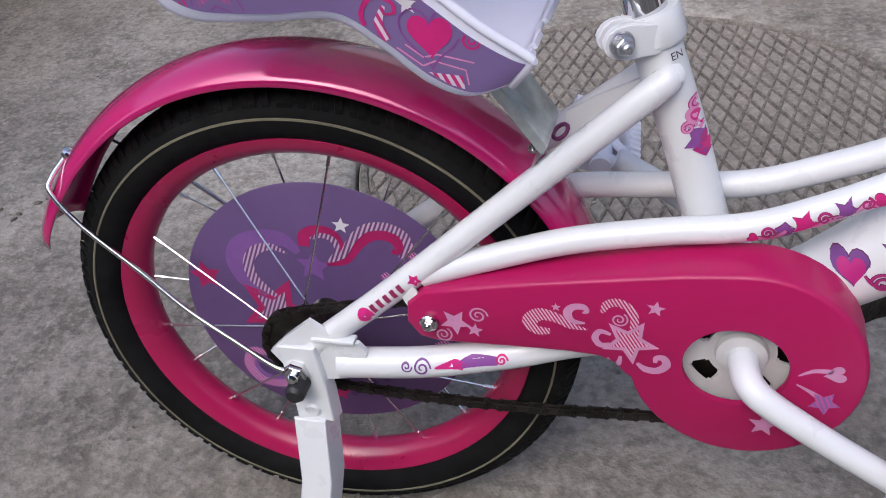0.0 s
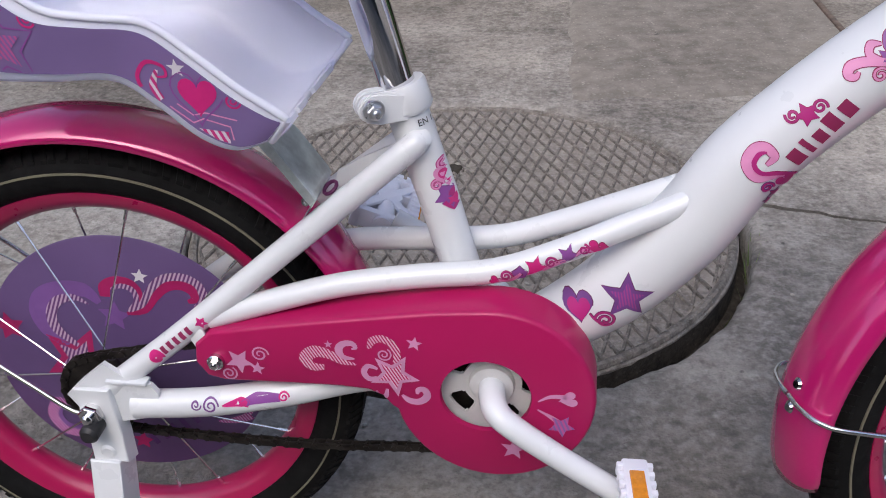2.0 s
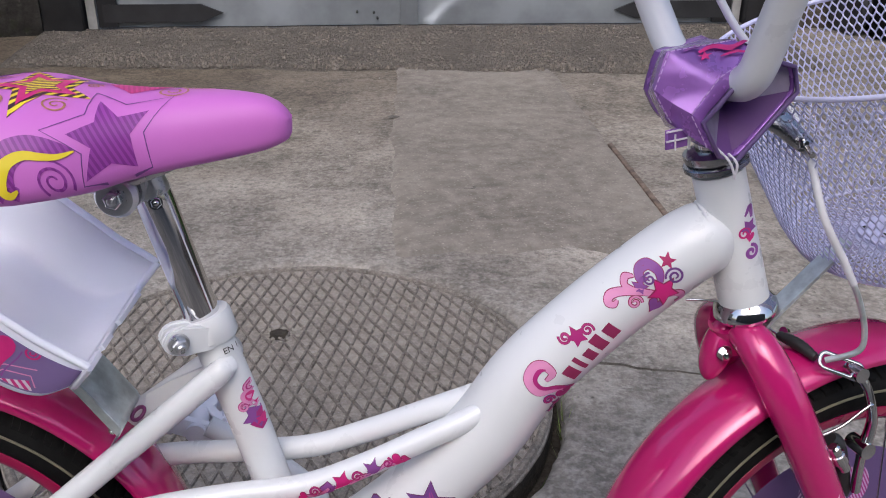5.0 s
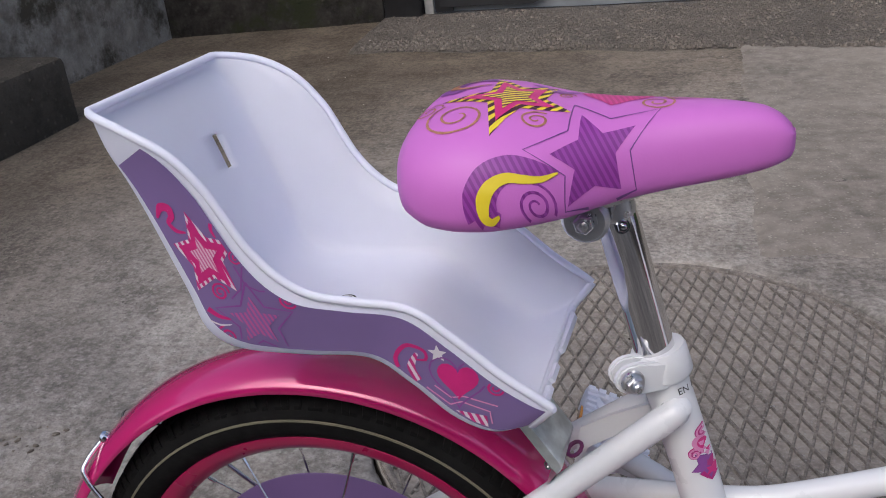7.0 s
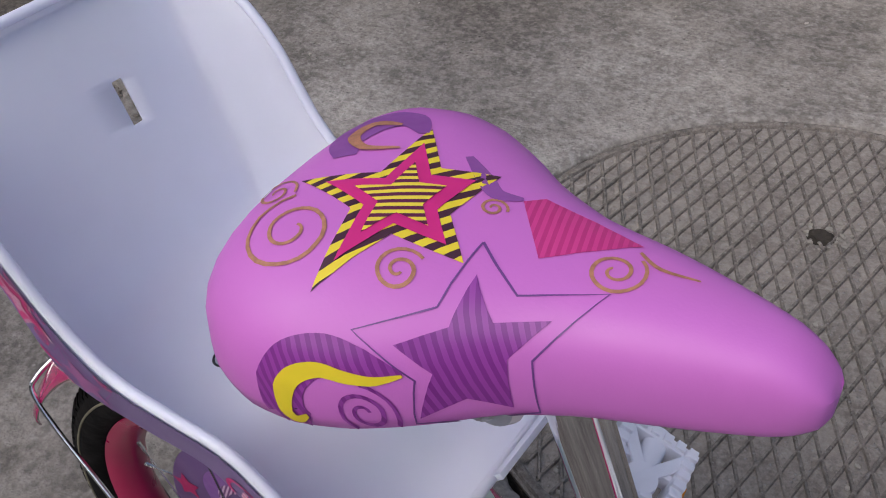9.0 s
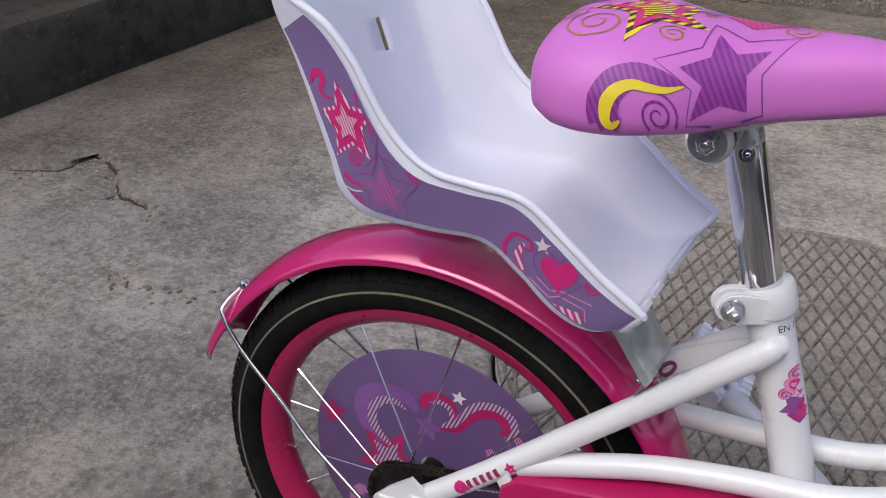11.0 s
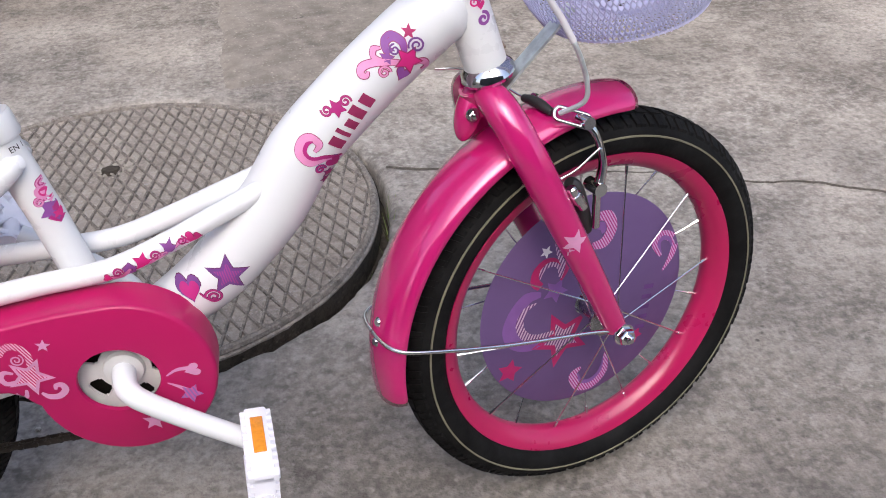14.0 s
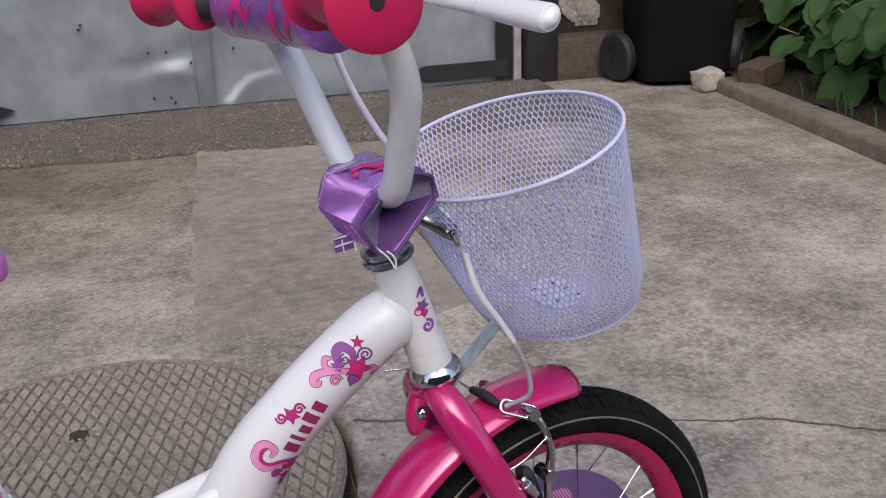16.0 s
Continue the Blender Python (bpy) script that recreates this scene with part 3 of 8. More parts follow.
def gap_width(a):
    """Width of the broken gap round the cover, by angle in degrees: wide towards the front right."""
    d = abs((a + 42 + 180) % 360 - 180)
    w = 0.004 + 0.021 * math.exp(-(d / 52.0) ** 2)
    return w * (1 + 0.6 * noise.noise(Vector((a * 0.09, 3.1, 0)))) + 0.007 * max(0, noise.noise(Vector((a * 0.35, 8.0, 1))))


def build_ground():
    bm = bmesh.new()
    seg = 300
    inner = [0.0, 0.2, 0.33, 0.365]
    outer = [0.0, 0.004, 0.012, 0.03, 0.06, 0.1, 0.16, 0.23, 0.31, 0.4, 0.5, 0.62, 0.76, 0.92, 1.1, 1.3, 1.55, 1.85, 2.2, 2.7, 3.5, 5, 8, 14, 30, 80, 250, 900]
    mid = bm.verts.new((HX, HY, -0.07))
    rows = []
    for r in inner[1:]:
        rows.append([bm.verts.new((HX + r * math.cos(math.tau * i / seg), HY + r * math.sin(math.tau * i / seg), -0.07)) for i in range(seg)])
    rows.append([bm.verts.new((HX + (HR + gap_width(360 * i / seg) - 0.004) * math.cos(math.tau * i / seg), HY + (HR + gap_width(360 * i / seg) - 0.004) * math.sin(math.tau * i / seg), -0.066)) for i in range(seg)])
    for k, o in enumerate(outer):
        row = []
        for i in range(seg):
            a = math.tau * i / seg
            r = HR + gap_width(360 * i / seg) + o
            x, y = HX + r * math.cos(a), HY + r * math.sin(a)
            h = 0.0
            if r < 6:
                h = 0.004 * noise.noise(Vector((x * 2.2, y * 2.2, 0.3))) + 0.0016 * noise.noise(Vector((x * 14, y * 14, 1.7)))
                near = math.exp(-((x - 0.35) ** 2 / 0.4 + (y / 0.12) ** 2))
                h = h * (1 - 0.8 * near) - 0.001
            if k == 0:
                h -= 0.008
            if k == 1:
                h -= 0.003
            row.append(bm.verts.new((x, y, h)))
        rows.append(row)
    for i in range(seg):
        bm.faces.new((mid, rows[0][i], rows[0][(i + 1) % seg]))
    for a, b in zip(rows, rows[1:]):
        for i in range(seg):
            j = (i + 1) % seg
            bm.faces.new((a[i], b[i], b[j], a[j]))
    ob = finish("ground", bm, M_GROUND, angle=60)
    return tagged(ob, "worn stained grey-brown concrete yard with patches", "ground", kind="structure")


build_ground()

# manhole cover with its diamond lattice
cover = bmesh.new()
tube(cover, [(HX, HY, -0.05), (HX, HY, -0.008), (HX, HY, -0.004)], [HR, HR, HR - 0.004], 128)
cover_ob = tagged(finish("manhole_cover", cover, M_COVER), "round cast manhole cover with a raised diamond lattice, set in concrete", "manhole cover")


def lattice(angle, pitch):
    """One family of raised ribs across the cover."""
    d = Vector((math.cos(radians(angle)), math.sin(radians(angle)), 0))
    n = Vector((-d.y, d.x, 0))
    k = int((HR - 0.02) / pitch)
    for i in range(-k, k + 1):
        off = i * pitch
        half = math.sqrt((HR - 0.016) ** 2 - off * off)
        bm = bmesh.new()
        rings = []
        steps = max(int(half / 0.03), 4)
        for s in range(steps + 1):
            t = -half + 2 * half * s / steps
            c = Vector((HX, HY, -0.0045)) + d * t + n * (off + 0.0012 * noise.noise(Vector((t * 20, off * 30, angle))))
            w = 0.0024 + 0.0011 * noise.noise(Vector((t * 40, off * 50, angle + 5)))
            h = 0.0038 + 0.0018 * noise.noise(Vector((t * 25, off * 20, angle + 9)))
            rings.append([c - n * w, c - n * w * 0.55 + Vector((0, 0, h)), c + n * w * 0.55 + Vector((0, 0, h)), c + n * w])
        vs = [[bm.verts.new(q) for q in r] for r in rings]
        for a, b in zip(vs, vs[1:]):
            for j in range(3):
                bm.faces.new((a[j], a[j + 1], b[j + 1], b[j]))
        part("rib", bm, M_RIB, cover_ob, angle=50)


lattice(120, 0.0212)
lattice(79, 0.0212)
bm = bmesh.new()
tube(bm, [(HX + (HR - 0.008) * math.cos(math.tau * i / 120), HY + (HR - 0.008) * math.sin(math.tau * i / 120), -0.004) for i in range(120)], 0.0062, 8, closed=True)
part("edge_ring", bm, M_RIB, cover_ob)
bm = bmesh.new()
lo, hi = [], []
for i in range(240):
    a = math.tau * i / 240
    e = 0.0012 + 0.0012 * noise.noise(Vector((i * 0.21, 1, 4)))
    top = -0.009 + 0.004 * noise.noise(Vector((i * 0.17, 5, 2))) + 0.002 * noise.noise(Vector((i * 0.9, 2, 2)))
    lo.append(bm.verts.new((HX + (HR + e) * math.cos(a), HY + (HR + e) * math.sin(a), -0.052)))
    hi.append(bm.verts.new((HX + (HR + e) * math.cos(a), HY + (HR + e) * math.sin(a), top)))
for i in range(240):
    j = (i + 1) % 240
    bm.faces.new((lo[i], lo[j], hi[j], hi[i]))
part("dirty_side", bm, M_WETDIRT, cover_ob, "side caked with dark damp dirt")
bm = bmesh.new()
rim = []
for k in range(18):
    a = math.tau * k / 18
    r = 0.0125 * (1 + 0.25 * noise.noise(Vector((k * 0.8, 4, 1))))
    rim.append((HX - 0.030 + r * math.cos(a), HY + 0.141 + 0.8 * r * math.sin(a)))
lip = [bm.verts.new((x, y, 0.0024)) for x, y in rim]
pit = [bm.verts.new((0.156 + (x - 0.156) * 0.7, 0.749 + (y - 0.749) * 0.7, 0.0016)) for x, y in rim]
base = [bm.verts.new((0.156 + (x - 0.156) * 1.35, 0.749 + (y - 0.749) * 1.35, -0.0040)) for x, y in rim]
for k in range(18):
    q = (k + 1) % 18
    bm.faces.new((base[k], base[q], lip[q], lip[k]))
    bm.faces.new((lip[k], lip[q], pit[q], pit[k]))
bm.faces.new(pit)
part("lift_hole", bm, M_HOLLOW, cover_ob, "lifting hole, its shaded depth drawn as a dark cap")
bm = bmesh.new()
rng = random.Random(8)
for k in range(46):
    a, r = rng.uniform(0, math.tau), 0.016 + abs(rng.gauss(0, 0.012))
    size = rng.uniform(0.0012, 0.0032)
    m = Matrix.Translation((0.158 + r * math.cos(a), 0.752 + 0.8 * r * math.sin(a), -0.0030 + size * 0.5)) @ Matrix.Rotation(rng.uniform(0, 6), 4, 'Z') @ Matrix.Diagonal((size * 1.3, size, size * 0.7, 1))
    bmesh.ops.create_icosphere(bm, subdivisions=1, radius=1.0, matrix=m)
for k in range(240):
    a, r = rng.uniform(0, math.tau), (HR - 0.02) * math.sqrt(rng.random())
    x, y = HX + r * math.cos(a), HY + r * math.sin(a)
    if noise.noise(Vector((x * 9, y * 9, 2))) < 0.05:
        continue
    size = rng.uniform(0.0010, 0.0030)
    bmesh.ops.create_icosphere(bm, subdivisions=1, radius=1.0, matrix=Matrix.Translation((x, y, -0.0032 + size * 0.4)) @ Matrix.Rotation(rng.uniform(0, 6), 4, 'Z') @ Matrix.Diagonal((size * 1.4, size, size * 0.6, 1)))
tagged(finish("grit", bm, M_STONE, angle=30), "pale crumbs of grit lying on the manhole cover", "grit", kind="stuff")


def strip_on_ground(name, pts, widths, material, label, category, lift=0.003):
    bm = bmesh.new()
    p = spline([(a, b, 0) for a, b in pts], 14)
    n = len(p)
    w = [float(q) for q in np.interp(np.linspace(0, 1, n), np.linspace(0, 1, len(widths)), widths)]
    rows = []
    for i in range(n):
        d = (p[min(i + 1, n - 1)] - p[max(i - 1, 0)]).normalized()
        s = Vector((-d.y, d.x, 0))
        j = 0.6 + 0.7 * abs(noise.noise(p[i] * 31))
        c = p[i] + s * (0.010 * noise.noise(p[i] * 17) + 0.004 * noise.noise(p[i] * 61))
        rows.append([c + s * w[i] * j * 0.5 + Vector((0, 0, -0.004)), c + Vector((0, 0, lift)), c - s * w[i] * j * 0.5 + Vector((0, 0, -0.004))])
    vs = [[bm.verts.new(q) for q in r] for r in rows]
    for a, b in zip(vs, vs[1:]):
        for k in range(2):
            bm.faces.new((a[k], a[k + 1], b[k + 1], b[k]))
    return tagged(finish(name, bm, material), label, category, kind="structure")


strip_on_ground("crack", [(0.59, 0.67), (0.643, 0.658), (0.70, 0.642), (0.83, 0.612), (1.0, 0.578), (1.15, 0.519), (1.22, 0.512), (1.31, 0.467), (1.4, 0.43), (1.7, 0.34)], [0.003, 0.0012, 0.0016, 0.0009, 0.0013, 0.0006], M_CRACK, "thin dark crack running across the concrete", "crack")
bm = bmesh.new()
rows = []
for i in range(61):
    y = 1.035 + 1.50 * i / 60
    lft = 0.318 - 0.028 * min(1.0, (y - 1.035) / 0.7) + 0.010 * noise.noise(Vector((3, y * 9, 0))) + 0.004 * noise.noise(Vector((3, y * 41, 0)))
    rgt = 0.905 - 0.055 * (y - 1.035) / 0.7 + 0.010 * noise.noise(Vector((9, y * 8, 0)))
    row = []
    for k in range(25):
        u = k / 24
        x = lft + (rgt - lft) * u
        edge = k in (0, 24) or i in (0, 60)
        yy = y + (0.045 * noise.noise(Vector((x * 7, 0, 5))) + 0.015 * noise.noise(Vector((x * 31, 0, 5)))) * max(0.0, 1 - i / 8)
        z = 0.004 * noise.noise(Vector((x * 2.2, y * 2.2, 0.3))) + 0.0012 * noise.noise(Vector((x * 9, y * 9, 4))) + 0.0032
        for dx, dy in ((0.303, 1.895), (0.483, 1.370)):
            z -= 0.0030 * math.exp(-((x - dx) / 0.022) ** 2 - ((y - dy) / 0.012) ** 2)
        row.append(bm.verts.new((x, yy, -0.005 if edge else z)))
    rows.append(row)
for a, b in zip(rows, rows[1:]):
    for k in range(24):
        bm.faces.new((a[k], a[k + 1], b[k + 1], b[k]))
tagged(finish("poured_slab", bm, M_SLAB, angle=60), "smoother brownish concrete slab let into the yard", "slab", kind="structure")
for dx, dy, r in ((0.303, 1.895, 0.018), (0.483, 1.370, 0.017)):
    bm = bmesh.new()
    ring = [bm.verts.new((dx + r * (1 + 0.3 * noise.noise(Vector((k * 0.9, dx, 2)))) * math.cos(math.tau * k / 14), dy + 0.55 * r * (1 + 0.3 * noise.noise(Vector((k * 0.7, dx, 6)))) * math.sin(math.tau * k / 14), 0.0028 + 0.004 * noise.noise(Vector((dx * 2.2, dy * 2.2, 0.3))))) for k in range(14)]
    mid_v = bm.verts.new((dx, dy, ring[0].co.z - 0.001))
    for k in range(14):
        bm.faces.new((ring[k], ring[(k + 1) % 14], mid_v))
    tagged(finish("pit_patch", bm, M_CRACK), "dark patch in a shallow pit of the slab", "dirt", kind="structure")
bm = bmesh.new()
box(bm, (0.866, 1.395, 0.0015), (0.013, 0.55, 0.009), Matrix.Rotation(radians(4.5), 3, 'Z'), 0.003)
tagged(finish("iron_strip", bm, M_RUST), "rusty flat iron strip let into the concrete", "iron strip")

bm = bmesh.new()
lo, hi = [], []
for i in range(200):
    a = math.tau * i / 200
    g = gap_width(360 * i / 200)
    lo.append(bm.verts.new((HX + (HR - 0.004) * math.cos(a), HY + (HR - 0.004) * math.sin(a), -0.046)))
    hi.append(bm.verts.new((HX + (HR + g + 0.002) * math.cos(a), HY + (HR + g + 0.002) * math.sin(a), -0.050 + 0.004 * noise.noise(Vector((i * 0.3, 0, 0))))))
for i in range(200):
    j = (i + 1) % 200
    bm.faces.new((lo[i], hi[i], hi[j], lo[j]))
tagged(finish("gap_dirt", bm, M_WETDIRT), "dark damp dirt in the gap round the manhole cover", "dirt", kind="structure")

# rough apron in front of the garage doors
DA, DB = Vector((-0.870, 2.95, 0)), Vector((1.620, 3.10, 0))
DD = (DB - DA).normalized()
DN = Vector((DD.y, -DD.x, 0))
bm = bmesh.new()
n = 70
rows = []
for i in range(n + 1):
    t = -0.12 + 2.64 * i / n
    base = DA + DD * t
    deep = 0.54 + 0.10 * min(t, 1.8) + 0.035 * noise.noise(Vector((t * 4, 0, 2))) + 0.02 * noise.noise(Vector((t * 15, 0, 5)))
    row = []
    for s, h in ((0.0, 0.012), (0.25, 0.012), (0.5, 0.011), (0.75, 0.009), (0.93, 0.006), (1.0, -0.004)):
        q = base + DN * deep * s
        hh = h + (0.004 * noise.noise(q * 9) + 0.003 * noise.noise(q * 30)) * (1 if h > 0 else 0)
        row.append(bm.verts.new((q.x, q.y, hh)))
    rows.append(row)
for a, b in zip(rows, rows[1:]):
    for k in range(5):
        bm.faces.new((a[k], a[k + 1], b[k + 1], b[k]))
tagged(finish("pavement", bm, M_APRON, angle=60), "rough exposed-aggregate concrete strip before the garage doors", "apron", kind="structure")

bm = bmesh.new()
rng = random.Random(77)
for i in range(6000):
    t, s = rng.uniform(-0.1, 2.5), rng.uniform(0.02, 0.97) ** 0.9
    deep = 0.54 + 0.10 * min(t, 1.8)
    q = DA + DD * t + DN * deep * s
    if noise.noise(q * 5) + noise.noise(q * 13) * 0.6 < rng.uniform(-0.75, 0.25):
        continue
    r = rng.uniform(0.003, 0.008) * (1.5 if rng.random() < 0.08 else 1)
    q.z = 0.0105 - 0.004 * s + 0.004 * noise.noise(q * 9)
    a = rng.uniform(0, math.tau)
    base = [bm.verts.new(q + Vector((r * rng.uniform(0.8, 1.3) * math.cos(a + k * 1.2566), r * rng.uniform(0.8, 1.3) * math.sin(a + k * 1.2566), -0.002))) for k in range(5)]
    top = [bm.verts.new(v.co + (q - v.co) * 0.42 + Vector((0, 0, r * rng.uniform(0.45, 0.8) + 0.002))) for v in base]
    for k in range(5):
        bm.faces.new((base[k], base[(k + 1) % 5], top[(k + 1) % 5], top[k]))
    bm.faces.new(top)
tagged(finish("gravel", bm, M_GRAVEL, angle=30), "brown and grey gravel set in the rough strip before the doors", "gravel", kind="stuff")


def slab(bm, a, b, thick, z0, z1, bev=0.006):
    """An upright slab from a to b on plan, its front face on the line, thick behind it."""
    a, b = Vector((*a, 0)), Vector((*b, 0))
    d = (b - a).normalized()
    nn = Vector((-d.y, d.x, 0))
    c = (a + b) / 2 + nn * thick / 2 + Vector((0, 0, (z0 + z1) / 2))
    box(bm, c, ((b - a).length, thick, z1 - z0), Matrix.Rotation(math.atan2(d.y, d.x), 3, 'Z'), bev)


def along(t, out=0.0, z=0.0):
    q = DA + DD * t + DN * out
    return Vector((q.x, q.y, z))


DW = (DB - DA).length
door = new("garage_door")
door.location = along(DW / 2, 0, 0)
door_inv = Matrix.Translation(-door.location)


def door_part(name, a, b, out0, out1, z0, z1, material, label="", bev=0.002):
    bm = bmesh.new()
    p, q = along(a, out1), along(b, out1)
    slab(bm, (p.x, p.y), (q.x, q.y), out1 - out0, z0, z1, bev)
    return part(name, bm, material, door, label, xf=door_inv)


def dented_leaf(a, b, name):
    bm = bmesh.new()
    nx, nz = 64, 60
    vs = []
    for i in range(nx + 1):
        col = []
        for k in range(nz + 1):
            t, z = a + (b - a) * i / nx, 0.016 + 2.03 * (k / nz) ** 1.7
            dent = 0.012 * noise.noise(Vector((t * 2.3, z * 2.6, 4))) + 0.007 * noise.noise(Vector((t * 6, z * 6, 9)))
            dent -= 0.02 * math.exp(-((t - 1.27) ** 2 / 0.012 + (z - 0.16) ** 2 / 0.02))
            dent -= 0.010 * math.exp(-((z - 0.21 + 0.03 * math.sin(t * 9)) / 0.035) ** 2) * math.exp(-((t - 1.02) / 0.16) ** 2)
            fold = z - float(np.interp(t, [1.276, 1.361, 1.471, 1.62], [0.008, 0.095, 0.118, 0.122]))
            if 1.27 < t < 1.62:
                dent += 0.016 * (max(0.0, 1 - abs(fold) / 0.03) if fold > 0 else max(0.0, 1 + fold / 0.09)) * (1.62 - t) / 0.35
            dent += 0.012 * math.exp(-((z - 0.150) / 0.03) ** 2) * math.exp(-((t - 1.12) / 0.07) ** 2)
            col.append(bm.verts.new(along(t, 0.004 + dent, z)))
        vs.append(col)
    for i in range(nx):
        for k in range(nz):
            bm.faces.new((vs[i][k], vs[i + 1][k], vs[i + 1][k + 1], vs[i][k + 1]))
    ob = part(name, bm, M_DOOR, door, "dented grey sheet-metal leaf", 80, xf=door_inv)
    sol = ob.modifiers.new("sheet", 'SOLIDIFY')
    sol.thickness, sol.offset = 0.004, -1
    return ob


dented_leaf(0.07, 1.195, "leaf")
dented_leaf(1.205, DW - 0.07, "leaf")
for t, s in ((0.09, 1), (DW - 0.09, -1)):
    for z in (0.068, 1.75):
        bm = bmesh.new()
        pts = [(0, -0.032), (0.35, -0.032), (0.43, 0.0), (0.35, 0.032), (0, 0.032)]
        f = [bm.verts.new(along(t + s * u, 0.026, z + v)) for u, v in pts]
        g = [bm.verts.new(along(t + s * u, 0.016, z + v)) for u, v in pts]
        bm.faces.new(f)
        bm.faces.new(g[::-1])
        for i in range(5):
            bm.faces.new((f[i], g[i], g[(i + 1) % 5], f[(i + 1) % 5]))
        part("strap_hinge", bm, M_DOORB, door, "black arrow-ended strap hinge", xf=door_inv)
    door_part("edge_band", min(t - 0.02 * s, t + 0.05 * s), max(t - 0.02 * s, t + 0.05 * s), 0.01, 0.024, 0.018, 2.05, M_DOORB, "black painted edge band")
door_part("seam_strip", 1.168, 1.232, 0.006, 0.02, 0.018, 2.05, M_DOOR)
for t in (0.045, DW - 0.045):
    door_part("frame_strip", t - 0.017, t + 0.017, -0.03, 0.012, 0.0, 2.1, M_FRAMEW, "worn pale frame strip")
bolts = [(1.009, 0.235), (1.073, 0.232), (1.007, 0.066), (1.069, 0.063), (1.082, 0.042), (0.781, 0.336), (0.790, 0.352), (1.157, 0.187), (1.315, 0.228)]
for t, z in bolts:
    bm = bmesh.new()
    tube(bm, [along(t, -0.012, z), along(t, 0.022, z), along(t, 0.024, z)], [0.0042, 0.0042, 0.002], 10)
    part("bolt", bm, M_DOORB, door, xf=door_inv)
tagged(door, "dented grey sheet-metal garage doors with black strap hinges", "garage door")

for nm, t0, t1 in (("doorpost", -0.12, 0.02), ("doorpost", DW - 0.02, DW + 0.12)):
    bm = bmesh.new()
    p, q = along(t0, 0.05), along(t1, 0.05)
    slab(bm, (p.x, p.y), (q.x, q.y), 0.14, -0.02, 2.2)
    tagged(finish(nm, bm, M_DOORB), "black tarred timber doorpost", "post", kind="structure")
# out of view; built up to 4.4 m to hold sky light off the doors
bm = bmesh.new()
p, q = along(-0.3, 0.06), along(DW + 0.3, 0.06)
slab(bm, (p.x, p.y), (q.x, q.y), 0.2, 2.1, 4.4)
tagged(finish("unseen_upper_wall", bm, M_WALL), "unseen stained concrete wall over the garage doors, added to block sky", "wall", kind="structure")

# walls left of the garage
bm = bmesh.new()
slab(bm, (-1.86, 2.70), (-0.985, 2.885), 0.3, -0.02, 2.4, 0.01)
tagged(finish("wall_north", bm, M_WALLN), "mossy concrete wall beside the garage, its deep shade in the colour", "wall", kind="structure")
bm = bmesh.new()
slab(bm, (-1.92, -1.0), (-1.80, 2.75), 0.3, -0.02, 1.3, 0.01)
tagged(finish("wall_west", bm, M_WALL), "stained grey concrete wall with dark streaks", "wall", kind="structure")
bm = bmesh.new()
slab(bm, (-1.62, -0.9), (-1.525, 1.74), 0.30, -0.02, 0.19, 0.02)
tagged(finish("ledge", bm, M_LEDGE), "low dark mossy concrete ledge along the wall", "ledge", kind="structure")

# unseen wall behind the camera, added to darken reflections and the near side
bm = bmesh.new()
slab(bm, (3.6, -2.9), (-3.2, -2.9), 0.3, -0.02, 2.3, 0.01)
tagged(finish("unseen_wall", bm, M_UNSEEN), "plain dark unseen wall, added to shape reflections and shade", "wall", kind="structure")

# right of the garage: plinth, wall, kerb, bed
bm = bmesh.new()
slab(bm, (1.735, 3.055), (3.6, 3.17), 0.4, -0.02, 0.172, 0.015)
tagged(finish("plinth", bm, M_PLINTH), "brown stained concrete plinth", "plinth", kind="structure")
# only the foot is seen; the upper part is added to block sky
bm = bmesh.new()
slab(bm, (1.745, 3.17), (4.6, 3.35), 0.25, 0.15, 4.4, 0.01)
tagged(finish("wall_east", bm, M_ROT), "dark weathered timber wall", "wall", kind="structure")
bm = bmesh.new()
pa, pd = Vector((1.76, 3.168, 0)), Vector((0.998, 0.063, 0))
pn = Vector((0.063, -0.998, 0))
for i in range(22):
    for k in range(70):
        u, z = i * 0.009, 0.2 + k * 0.009
        q = pa + pd * u + Vector((0, 0, z))
        if 1.3 * noise.noise(q * 9) + 0.6 * noise.noise(q * 26) + 0.35 - 1.1 * abs(u - 0.1) / 0.1 < 0:
            continue
        f = [q, q + pd * 0.009, q + pd * 0.009 + Vector((0, 0, 0.009)), q + Vector((0, 0, 0.009))]
        lo = [bm.verts.new(c) for c in f]
        hi = [bm.verts.new(c + pn * (0.012 + 0.004 * noise.noise(c * 20))) for c in f]
        bm.faces.new(hi)
        for a in range(4):
            bm.faces.new((lo[a], lo[(a + 1) % 4], hi[(a + 1) % 4], hi[a]))
tagged(finish("trim", bm, M_PLASTER), "strip of white peeling plaster on the wall", "plaster", kind="structure")
bm = bmesh.new()
n = 30
rows = []
for i in range(n + 1):
    t = i / n
    y = 2.66 - 4.1 * t
    x = 2.235 + 0.03 * t + 0.012 * noise.noise(Vector((t * 9, 1, 1)))
    j = 0.006 * noise.noise(Vector((t * 25, 2, 2)))
    rows.append([(x, y, -0.02), (x + 0.004, y, 0.036 + j), (x + 0.016, y, 0.048 + j), (x + 0.095, y, 0.052 + j), (x + 0.11, y, 0.044), (x + 0.115, y, -0.02)])
vs = [[bm.verts.new(q) for q in r] for r in rows]
for a, b in zip(vs, vs[1:]):
    for k in range(5):
        bm.faces.new((a[k], a[k + 1], b[k + 1], b[k]))
bm.faces.new(vs[0])
bm.faces.new(vs[-1][::-1])
